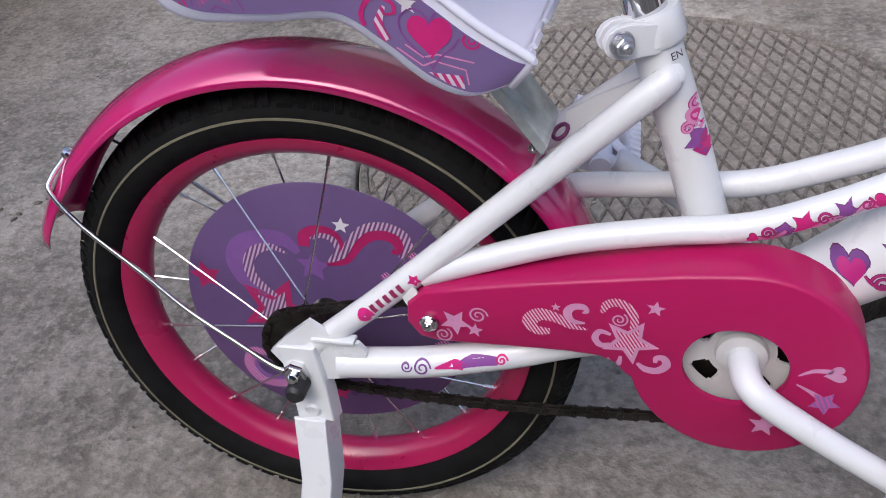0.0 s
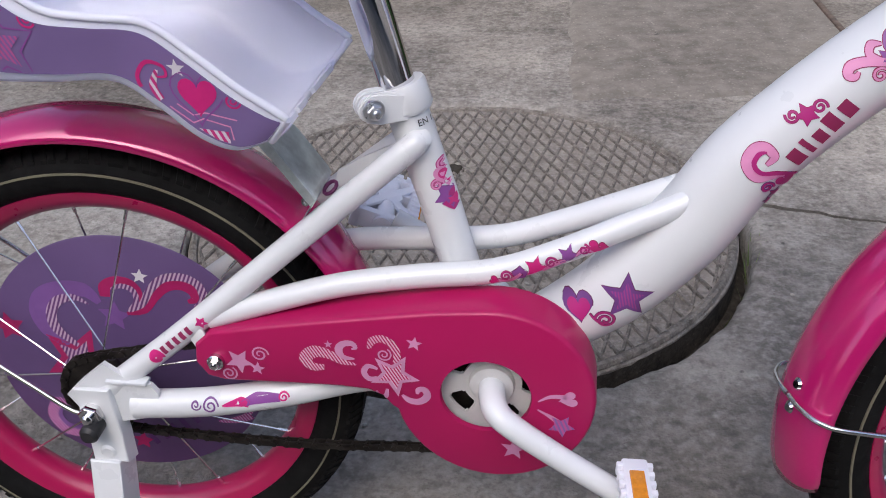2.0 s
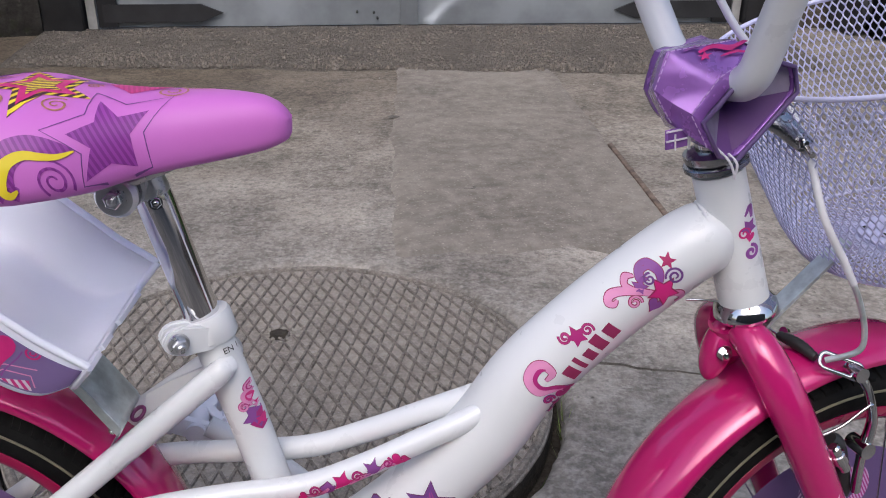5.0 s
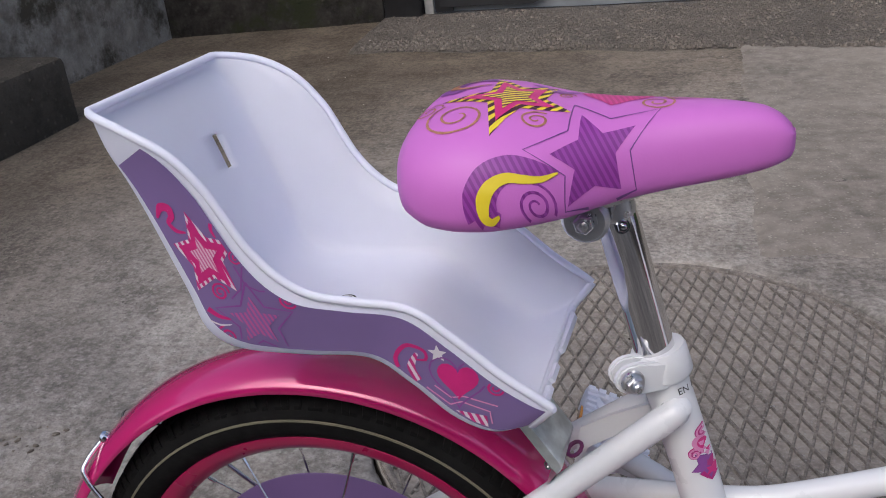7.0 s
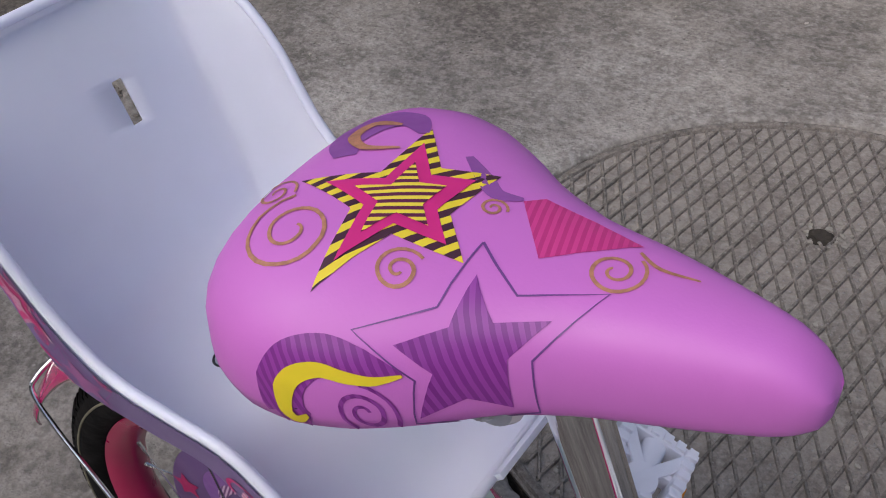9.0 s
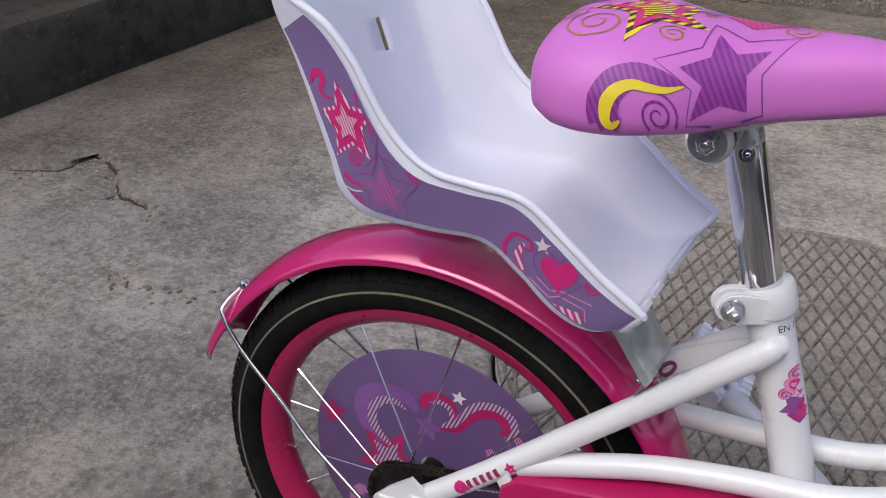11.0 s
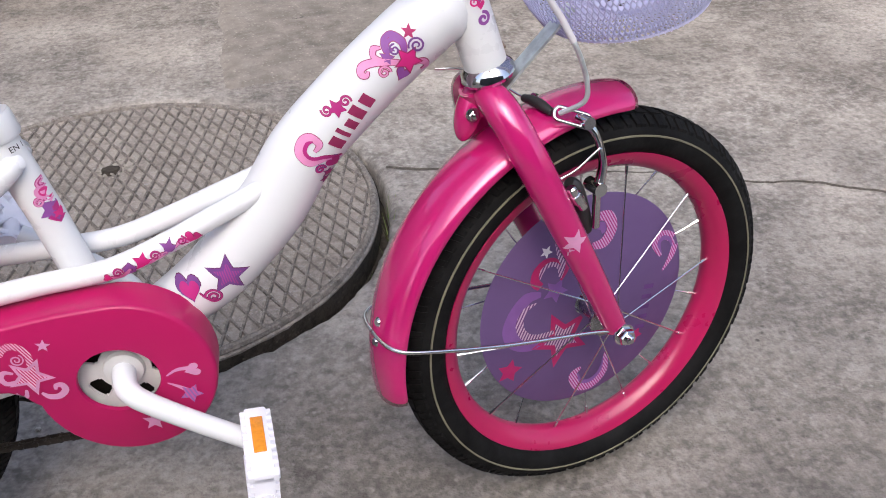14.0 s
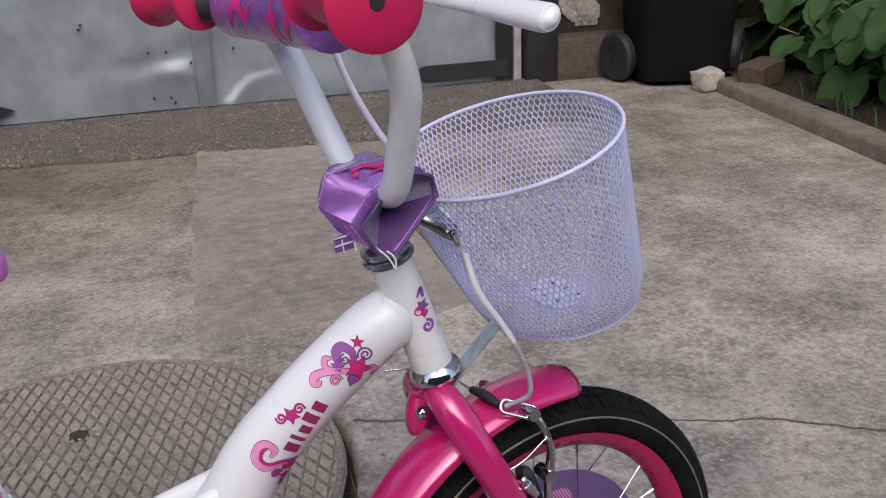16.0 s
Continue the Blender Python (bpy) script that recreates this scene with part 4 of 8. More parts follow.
tagged(finish("kerb", bm, M_KERB, angle=50), "low worn concrete kerb edging the garden bed", "kerb", kind="structure")
bm = bmesh.new()
nx = 26
vs = [[bm.verts.new((2.38 + 3.2 * i / nx, -1.4 + 4.9 * k / 40, 0.03 + 0.03 * noise.noise(Vector((i * 0.6, k * 0.6, 0))))) for k in range(41)] for i in range(nx + 1)]
for i in range(nx):
    for k in range(40):
        bm.faces.new((vs[i][k], vs[i + 1][k], vs[i + 1][k + 1], vs[i][k + 1]))
tagged(finish("garden_bed", bm, M_SOIL, angle=60), "dark soil of the garden bed", "soil", kind="structure")


def rough_block(name, centre, size, material, label, category, turn=0.0, amp=0.12, seed=0, square=0.4):
    bm = bmesh.new()
    bmesh.ops.create_icosphere(bm, subdivisions=4, radius=1.0)
    for v in bm.verts:
        c = v.co.copy()
        v.co = Vector([math.copysign(abs(k) ** square, k) for k in c]) * 0.5
        v.co *= 1 + amp * noise.noise(c * 1.4 + Vector((seed, 0, 0))) + amp * 0.35 * noise.noise(c * 5 + Vector((0, seed, 0)))
    m = Matrix.Translation(centre) @ Matrix.Rotation(radians(turn), 4, 'Z') @ Matrix.Diagonal((*size, 1))
    ob = finish(name, bm, material, angle=40, xf=m)
    return tagged(ob, label, category)


rough_block("stone", (2.222, 2.685, 0.040), (0.115, 0.09, 0.085), M_STONE, "pale rough stone lying beside the kerb", "stone", 12, 0.22, 3, 0.5)
rough_block("brick", (2.395, 2.60, 0.070), (0.22, 0.11, 0.09), M_BRICK, "dark weathered brick on the bed's edge", "brick", 38, 0.06, 7, 0.25)

# wheeled bin
bin_ob = new("wheeled_bin")
bin_ob.location = (2.205, 2.945, 0)
bin_ob.rotation_euler = (0, 0, radians(-9))
bm = bmesh.new()
rings = []
for z, w, d in ((0.02, 0.36, 0.34), (0.10, 0.38, 0.36), (0.5, 0.43, 0.42), (0.86, 0.48, 0.48), (0.88, 0.52, 0.52), (0.93, 0.52, 0.52)):
    ring = []
    for k in range(32):
        a = math.tau * k / 32
        c, s = math.cos(a), math.sin(a)
        e = 0.42
        ring.append(Vector((w / 2 * math.copysign(abs(c) ** e, c), d / 2 * math.copysign(abs(s) ** e, s), z)))
    rings.append(ring)
skin(bm, rings)
part("body", bm, M_BIN, bin_ob)
bm = bmesh.new()
box(bm, (0, 0, 0.95), (0.54, 0.56, 0.05), None, 0.018)
part("lid", bm, M_BIN, bin_ob)
for sx in (-1, 1):
    bm = bmesh.new()
    revolve(bm, [(0.045, -0.02), (0.085, -0.022), (0.098, -0.012), (0.098, 0.012), (0.085, 0.022), (0.045, 0.02)], 36)
    revolve(bm, [(0.0, -0.012), (0.05, -0.014), (0.05, 0.014), (0.0, 0.012)], 24)
    part("wheel", bm, M_BLACK, bin_ob, xf=Matrix.Translation((sx * 0.245, -0.02, 0.10)) @ Matrix.Rotation(radians(62 * sx), 4, 'Z'))
bm = bmesh.new()
rod(bm, (-0.25, 0.1, 0.10), (0.25, 0.1, 0.10), 0.012)
part("axle", bm, M_ZINC, bin_ob)
tagged(bin_ob, "black plastic wheeled bin standing by the wall", "bin")


# plants
def leaf_shape(bm, root, tip_dir, size, droop, seed):
    """A broad heart-shaped leaf with shallow lobes, folded on its veins and hanging from its stalk."""
    d = Vector(tip_dir).normalized()
    side = d.cross(Vector((0, 0, 1))).normalized()
    up = side.cross(d)
    n = 40
    rings = []
    for f in (0.0, 0.35, 0.7, 1.0):
        ring = []
        for k in range(n):
            a = math.tau * (k + 0.5) / n - math.pi
            lobe = abs(math.cos(2.5 * a))
            r = size * (0.50 + 0.10 * math.cos(a) + 0.11 * lobe ** 0.7 + 0.02 * math.sin(17 * a + seed)) * (1 - 0.75 * max(0, (abs(a) - 2.5) / 0.64) ** 2) * f
            u, v = r * math.cos(a), r * math.sin(a)
            h = 0.10 * size * f * (1 - lobe) + 0.12 * abs(v) + 0.06 * size * noise.noise(Vector((u / size * 3, v / size * 3, seed)))
            q = Vector(root) + d * (u + 0.1 * size) + side * v + up * h
            q.z -= droop * 0.6 * size * (u / size + 0.4) ** 2
            ring.append(q)
        rings.append(ring)
    c = bm.verts.new(sum(rings[0], Vector()) / n)
    vs = [[bm.verts.new(q) for q in ring] for ring in rings[1:]]
    for k in range(n):
        j = (k + 1) % n
        bm.faces.new((c, vs[0][k], vs[0][j]))
        for a, b in zip(vs, vs[1:]):
            bm.faces.new((a[k], b[k], b[j], a[j]))


def plant(x, y, height, count, leaf, seed):
    rng = random.Random(seed)
    ob = new("leafy_plant")
    ob.location = (x, y, 0.03)
    st = bmesh.new()
    leaves = []
    for i in range(count):
        a = rng.uniform(0, math.tau)
        h = height * rng.uniform(0.16, 1.0)
        out = rng.uniform(0.08, 0.26) * (0.6 + height)
        tip = Vector((out * math.cos(a), out * math.sin(a), h))
        tube(st, spline([(0, 0, 0), (tip.x * 0.35, tip.y * 0.35, h * 0.65), tip], 5), [0.006, 0.003], 6)
        leaves.append((tip, (math.cos(a), math.sin(a), rng.uniform(-1.6, -0.25)), leaf * rng.uniform(0.6, 1.3), rng.uniform(0.2, 0.7), rng.uniform(0, 50)))
    part("stalk", st, M_STEM, ob)
    for tip, d, s, dr, sd_ in leaves:
        bm = bmesh.new()
        leaf_shape(bm, tip, d, s, dr, sd_)
        part("leaf", bm, M_LEAF, ob, angle=80)
    return tagged(ob, "broad-leaved green plant in the garden bed", "plant", group="plants in the bed")


rng = random.Random(5)
for i, (px_, py_, hh) in enumerate([(2.78, 2.98, 0.50), (2.88, 2.55, 0.42), (2.72, 2.26, 0.34), (3.0, 2.85, 0.62), (2.95, 2.25, 0.5), (2.68, 1.95, 0.36), (3.25, 2.55, 0.6),
                                   (2.80, 3.15, 0.7), (3.1, 3.2, 0.75), (3.4, 2.95, 0.7), (2.72, 1.55, 0.32), (3.05, 1.85, 0.46), (3.4, 2.2, 0.6), (2.76, 2.72, 0.30)]):
    plant(px_, py_, hh, 30 if hh > 0.3 else 16, 0.135, i + 11)
bm = bmesh.new()
for i in range(420):
    x, y = 2.40 + 1.1 * rng.random() ** 1.6, rng.uniform(0.9, 3.1)
    a, h, w = rng.uniform(0, math.tau), rng.uniform(0.03, 0.09), rng.uniform(0.002, 0.005)
    d = Vector((math.cos(a), math.sin(a), 0))
    s = Vector((-d.y, d.x, 0)) * w
    p = Vector((x, y, 0.02))
    q, r = p + d * h * 0.25 + Vector((0, 0, h * 0.7)), p + d * h * 0.7 + Vector((0, 0, h))
    v = [bm.verts.new(c) for c in (p - s, p + s, q + s * 0.7, q - s * 0.7, r)]
    bm.faces.new(v[:4])
    bm.faces.new((v[3], v[2], v[4]))
tagged(finish("grass", bm, M_LEAF, angle=80), "short green grass and weeds along the kerb", "grass", kind="stuff")
bm = bmesh.new()
for i in range(16):
    a = radians(rng.gauss(-14, 7))
    r = HR + 0.012 + rng.uniform(0, 0.012)
    p = Vector((HX + r * math.cos(a), HY + r * math.sin(a), -0.03))
    d = Vector((rng.uniform(-1, 1), rng.uniform(-1, 1), 0)).normalized()
    h = rng.uniform(0.02, 0.045)
    s = Vector((-d.y, d.x, 0)) * 0.0012
    v = [bm.verts.new(c) for c in (p - s, p + s, p + d * h * 0.4 + Vector((0, 0, h)))]
    bm.faces.new(v)
tagged(finish("weeds", bm, M_STEM, angle=80), "tiny weeds in the gap beside the manhole cover", "weeds", kind="stuff")
bm = bmesh.new()
for i in range(150):
    x, y = rng.uniform(-1.3, 2.0), rng.uniform(-0.3, 2.4)
    if (x - HX) ** 2 + (y - HY) ** 2 < (HR + 0.05) ** 2:
        continue
    r = rng.uniform(0.0012, 0.0032)
    m = Matrix.Translation((x, y, r * 0.4)) @ Matrix.Rotation(rng.uniform(0, 6), 4, 'Z') @ Matrix.Diagonal((r * 1.3, r, r * 0.7, 1))
    bmesh.ops.create_icosphere(bm, subdivisions=1, radius=1.0, matrix=m)
lines = [[(-1.60, 0.50), (-1.383, 0.551), (-1.292, 0.563), (-1.225, 0.591), (-1.196, 0.622), (-1.208, 0.689), (-1.127, 0.669), (-1.081, 0.649), (-1.029, 0.59), (-0.966, 0.57), (-0.915, 0.559), (-0.864, 0.501)],
         [(-0.80, 0.365), (-0.778, 0.354), (-0.735, 0.35), (-0.703, 0.354), (-0.669, 0.368), (-0.619, 0.383)]]
for path, height in zip(lines, (0.014, 0.006)):
    bm_edge = bmesh.new()
    p = spline([(a, b, 0) for a, b in path], 16)
    rows = []
    for i, c in enumerate(p):
        u = i / (len(p) - 1)
        taper = min(1.0, 4 * u, 4 * (1 - u))
        j = height * taper * (0.8 + 0.5 * noise.noise(c * 14))
        c = c + Vector((0.014 * noise.noise(c * 23), 0.014 * noise.noise(c * 23 + Vector((7, 0, 0))) + 0.006 * noise.noise(c * 70), 0))
        back = Vector((0.22, 0.975, 0))
        rows.append([bm_edge.verts.new(c + back * s + Vector((0, 0, z - 0.004 * (1 - taper) + (0.0012 * noise.noise((c + back * s) * 45) if z > 0 else 0)))) for s, z in
                     ((-0.002, -0.003), (0.001, 0.6 * j), (0.005, j), (0.02, 0.92 * j), (0.05, 0.72 * j), (0.10, 0.45 * j), (0.17, 0.2 * j), (0.26, -0.003))])
    for a, b in zip(rows, rows[1:]):
        for k in range(7):
            bm_edge.faces.new((a[k], b[k], b[k + 1], a[k + 1]))
    tagged(finish("broken_slab", bm_edge, M_GROUND, angle=25), "broken raised edge of an old concrete slab", "slab edge", kind="structure")
    # a dark strip paints the shadow line at the foot of the step
    if height > 0.01:
        strip_on_ground("crack", [(a + 0.002, b - 0.004) for a, b in path[2:-1]], [0.002, height, 0.5 * height, 1.3 * height, 0.4 * height, 0.9 * height, 0.002], M_HOLLOW, "dark strip for the shadowed crevice under the broken slab edge", "crack", 0.0015)
crumbs = bmesh.new()
for path in lines:
    p = spline([(a, b, 0) for a, b in path], 12)
    for i in range(len(p)):
        q = rng.choice(p) + Vector((rng.gauss(0, 0.022), rng.gauss(0, 0.016), 0))
        r = rng.uniform(0.002, 0.005) * rng.uniform(0.4, 1.0)
        m = Matrix.Translation((q.x, q.y, r * 0.1)) @ Matrix.Rotation(rng.uniform(0, 6), 4, 'Z') @ Matrix.Rotation(rng.uniform(-0.4, 0.4), 4, 'X') @ Matrix.Diagonal((r * 1.5, r, r * 0.6, 1))
        bmesh.ops.create_icosphere(crumbs, subdivisions=1, radius=1.0, matrix=m)
tagged(finish("rubble", crumbs, M_GRAVEL, angle=20), "crumbled concrete bits along a broken crack", "rubble", kind="stuff")
tagged(finish("gravel", bm, M_STONE), "loose grit and small stones on the concrete", "gravel", kind="stuff")


# ---- the bicycle: own frame, x forward, z up, rear axle over the origin; it leans a little on its far stabiliser ----
bike = new("bicycle")
bike.rotation_euler = (-math.atan(0.0449), 0, 0)
tagged(bike, "white and pink children's bicycle with a doll seat and mesh basket", "bicycle")
RW = Matrix.Translation((-0.003, 0, 0.1985)) @ Matrix.Rotation(0.08, 4, 'Z')
FW = Matrix.Translation((0.709, 0.0175, 0.1995)) @ Matrix.Rotation(0.290, 4, 'Z') @ Matrix.Rotation(-0.038, 4, 'X') @ Matrix.Scale(0.982, 4)
STEER = 0.30


def bar(f, l, z):
    """A place on the steered handlebar: f ahead of the steering axis, l to its left, at height z."""
    c, s = math.cos(STEER), math.sin(STEER)
    return Vector((0.607 - 0.3054 * (z - 0.445) + f * c - l * s, f * s + l * c, z))


def wheel(name, m, hub_half, spin, label):
    bm = bmesh.new()
    revolve(bm, [(0.1420, -0.0025), (0.1432, -0.0065), (0.1475, -0.0115), (0.1525, -0.0155), (0.1592, -0.0172), (0.161, -0.0150), (0.161, 0.0150), (0.1592, 0.0172), (0.1525, 0.0155), (0.1475, 0.0115), (0.1432, 0.0065), (0.1420, 0.0025)], 128)
    w = part(name, bm, M_RIM, bike, label, xf=m)
    bm = bmesh.new()
    prof = [(0.158, -0.0150)]
    for k in range(19):
        a = radians(-118 + 236 * k / 18)
        prof.append((0.1740 + 0.0205 * math.cos(a), 0.0240 * math.sin(a)))
    prof.append((0.158, 0.0150))
    revolve(bm, prof, 128)
    part("tyre", bm, M_TYRE, w, "black rubber tyre", 60, xf=m)
    bm = bmesh.new()
    for k in range(144):
        a0 = 2.5 * k + 0.5 * math.sin(k * 2.1)
        for lane, (ya, yb, ra, rb) in enumerate(((-0.0205, -0.0125, 0.1855, 0.1925), (-0.0105, -0.0012, 0.1932, 0.1945), (0.0012, 0.0105, 0.1945, 0.1932), (0.0125, 0.0205, 0.1925, 0.1855))):
            if lane in (1, 2) and k % 2:
                continue
            off, long = (0.8, 3.6) if lane in (1, 2) else (0.0, 1.55)
            q = []
            for r_up in (0.0, 0.0030):
                for a, (y, r) in ((a0 + off, (ya, ra)), (a0 + off + long, (ya, ra)), (a0 + off + long + 0.9, (yb, rb)), (a0 + off + 0.9, (yb, rb))):
                    rr = r - 0.0012 + r_up
                    q.append(bm.verts.new((rr * math.cos(radians(a)), y, rr * math.sin(radians(a)))))
            for f in ((0, 1, 2, 3), (4, 5, 6, 7), (0, 1, 5, 4), (1, 2, 6, 5), (2, 3, 7, 6), (3, 0, 4, 7)):
                bm.faces.new([q[i] for i in f])
    tread = part("tread", bm, M_TYRE, w, "knobbly tyre tread", 20, xf=m)
    tread["kind"] = "stuff"
    for s in (-1, 1):
        bm = bmesh.new()
        revolve(bm, [(0.1766, s * 0.0236), (0.1768, s * 0.0244), (0.1782, s * 0.0243), (0.1784, s * 0.0232)], 128)
        part("sidewall_stripe", bm, M_LINE, w, "thin cream stripe", xf=m)
    bm = bmesh.new()
    revolve(bm, [(0.0, -hub_half), (0.006, -hub_half), (0.006, -0.034), (0.0175, -0.033), (0.0175, -0.030), (0.010, -0.027), (0.0095, 0.027), (0.0175, 0.030), (0.0175, 0.033), (0.006, 0.034), (0.006, hub_half), (0.0, hub_half)], 28)
    part("hub", bm, M_CHAIN if m is RW else M_DARKM, w, "dark oily hub" if m is RW else "dull steel hub", xf=m)
    for k in range(20):
        s = -1 if k % 2 == 0 else 1
        a = radians(spin + 18 * k)
        cross = radians(46 if (k // 2) % 2 == 0 else -46)
        p0 = Vector((0.0160 * math.cos(a + cross), s * 0.0315, 0.0160 * math.sin(a + cross)))
        p1 = Vector((0.1435 * math.cos(a), s * 0.003, 0.1435 * math.sin(a)))
        bm = bmesh.new()
        rod(bm, p0, p1, 0.0008, 6)
        rod(bm, p1.lerp(p0, 0.07), p1, 0.0015, 6)
        part("spoke", bm, M_SPOKE, w, xf=m)
    bm = bmesh.new()
    revolve(bm, [(0.0125, 0.0004), (0.1125, 0.0025), (0.114, 0.0035), (0.1125, 0.0045), (0.0125, 0.0024)], 96)
    disc = part("spoke_disc", bm, M_DISC, w, "purple printed plastic spoke disc", xf=m)
    return w, disc


rear, rdisc = wheel("rear_wheel", RW, 0.062, 7, "pink-rimmed rear wheel")
front, fdisc = wheel("front_wheel", FW, 0.050, 40, "pink-rimmed front wheel turned aside")


def disc_prints(disc, w, m, turn):
    """The same print on both discs; turn: how far the wheel has rolled."""
    t = tree(disc)
    rot = m @ Matrix.Rotation(radians(-turn), 4, 'Y')
    o = rot @ Vector((0, -0.02, 0))
    r3 = rot.to_3x3()
    kw = dict(parent=w, bvh=t, origin=o, u=r3 @ Vector(X), v=r3 @ Vector(Z), way=r3 @ Vector((0, 1, 0)))
    printed("star_print", [star(-0.0945, 0.0300, 0.0140, 96, 0.5)], M_D_RED, **kw)
    printed("swirl_print", [curl([(-0.0140, 0.0540), (-0.0240, 0.0655), (-0.0420, 0.0665), (-0.0590, 0.0600), (-0.0665, 0.0450), (-0.0620, 0.0270), (-0.0480, 0.0130)], [0.005, 0.013, 0.015, 0.0155, 0.015, 0.013, 0.005])], M_D_LILAC, **kw)
    printed("burst_print", [star(-0.0420, -0.0010, 0.0340, 62, 0.45)], M_D_RED, **kw)
    printed("burst_stripe", [star(-0.0420, -0.0010, 0.0210, 62, 0.45)], M_D_PSTRIPE, lift=0.0007, **kw)
    printed("striped_swirl", [curl([(-0.0230, 0.0530), (-0.0340, 0.0590), (-0.0480, 0.0555), (-0.0560, 0.0430), (-0.0540, 0.0280), (-0.0400, 0.0130)], [0.001, 0.006, 0.0085, 0.009, 0.009, 0.004])], M_D_PSTRIPE, lift=0.0007, **kw)
    printed("ribbon_print", [curl([(-0.0080, 0.0600), (-0.0065, 0.0690), (0.0025, 0.0740), (0.0130, 0.0720), (0.0185, 0.0650), (0.0175, 0.0555), (0.0095, 0.0470)], [0.008, 0.010, 0.009, 0.009, 0.008, 0.006, 0.002]), curl([(0.0070, 0.0445), (0.0215, 0.0480), (0.0320, 0.0610), (0.0430, 0.0700), (0.0550, 0.0710), (0.0630, 0.0655), (0.0640, 0.0580), (0.0580, 0.0555)], [0.003, 0.007, 0.009, 0.010, 0.010, 0.009, 0.007, 0.003])], M_D_RED, **kw)
    printed("ribbon_stripe", [curl([(-0.0020, 0.0670), (0.0065, 0.0700), (0.0150, 0.0665), (0.0170, 0.0570), (0.0095, 0.0480)], [0.002, 0.0045, 0.005, 0.0045, 0.002]), curl([(0.0085, 0.0465), (0.0205, 0.0530), (0.0295, 0.0665), (0.0410, 0.0765), (0.0560, 0.0780), (0.0680, 0.0715), (0.0710, 0.0590), (0.0640, 0.0505)], [0.002, 0.0055, 0.0065, 0.007, 0.007, 0.007, 0.007, 0.004])], M_D_PSTRIPE, lift=0.0007, **kw)
    printed("white_star", [star(0.0230, 0.0785, 0.0070, 80, 0.45), star(-0.0165, -0.0830, 0.0042, 70, 0.45)], M_D_WHITE, **kw)
    printed("lilac_star", [star(-0.0040, 0.0420, 0.0140, 80, 0.5)], M_D_LILAC, **kw)
    printed("small_star", [star(-0.0050, -0.0870, 0.0095, 80, 0.5)], M_D_RED, **kw)
    printed("tail_curl", [curl([(-0.0344, -0.0649), (-0.0525, -0.0789), (-0.0706, -0.0758), (-0.0781, -0.0610), (-0.0714, -0.0462), (-0.0602, -0.0485)], [0.003, 0.010, 0.012, 0.012, 0.010, 0.003]), curl([(0.0762, -0.0500), (0.0825, -0.0350), (0.0917, -0.0330), (0.0970, -0.0431), (0.0945, -0.0560), (0.0813, -0.0627), (0.0650, -0.0645)], [0.003, 0.009, 0.010, 0.010, 0.009, 0.007, 0.002]), curl([(0.0718, 0.0544), (0.0808, 0.0409), (0.0737, 0.0278), (0.0585, 0.0257), (0.0489, 0.0363)], [0.006, 0.012, 0.012, 0.012, 0.006])], M_D_TAIL, **kw)
    printed("tail_core", [curl([(-0.0400, -0.0660), (-0.0540, -0.0740), (-0.0680, -0.0710), (-0.0730, -0.0600), (-0.0670, -0.0500)], [0.001, 0.004, 0.005, 0.004, 0.001]), curl([(0.0790, -0.0480), (0.0850, -0.0380), (0.0920, -0.0380), (0.0945, -0.0460), (0.0900, -0.0560)], [0.001, 0.004, 0.005, 0.004, 0.001]), curl([(0.0640, 0.0500), (0.0700, 0.0400), (0.0650, 0.0330)], [0.003, 0.009, 0.003])], M_D_LILAC, lift=0.0007, **kw)
    for k in range(5):
        a = Vector((0.006, -0.0915)).lerp(Vector((0.0515, -0.0640)), k / 4.6)
        d, nn = Vector((0.856, 0.517)), Vector((-0.517, 0.856))
        printed("word_bar", [[tuple(a), tuple(a + d * 0.0050), tuple(a + d * 0.0050 + nn * 0.012), tuple(a + nn * 0.012)]], M_D_WORD, **kw)


disc_prints(rdisc, rear, RW, 0)
disc_prints(fdisc, front, FW, 50)


def fender(name, m, a0, a1, label, shift=(0, 0), flare=0.0):
    bm = bmesh.new()
    rows = []
    n = 60
    for i in range(n + 1):
        a = radians(a0 + (a1 - a0) * i / n)
        row = []
        for k in range(15):
            b = radians(-82 + 164 * k / 14)
            deg = a0 + (a1 - a0) * i / n
            r = 0.2000 + 0.0195 * math.cos(b) ** 0.8 + flare * max(0.0, (deg - 128) / 33) ** 2
            taper = 1.0 if 1 < i < n - 1 else (0.94 if i in (1, n - 1) else 0.84)
            row.append(bm.verts.new((shift[0] + r * math.cos(a), 0.0325 * taper * math.sin(b), shift[1] + r * math.sin(a))))
        rows.append(row)
    for a, b in zip(rows, rows[1:]):
        for k in range(14):
            bm.faces.new((a[k], a[k + 1], b[k + 1], b[k]))
    ob = part(name, bm, M_FENDER, bike, label, 60, xf=m)
    sol = ob.modifiers.new("sheet", 'SOLIDIFY')
    sol.thickness, sol.offset = 0.0012, -1
    return ob


rear_fender = fender("rear_mudguard", RW, 160, 12, "glossy pink rear mudguard", (0, 0), 0.007)
front_fender = fender("front_mudguard", FW, 188, 83, "glossy pink front mudguard", (-0.001, 0.001))


def wire(name, pts, r, parent, material=M_SPOKE, label="", xf=None, n=8):
    bm = bmesh.new()
    tube(bm, spline(pts, n), r, 8)
    return part(name, bm, material, parent, label, 60, xf=xf)


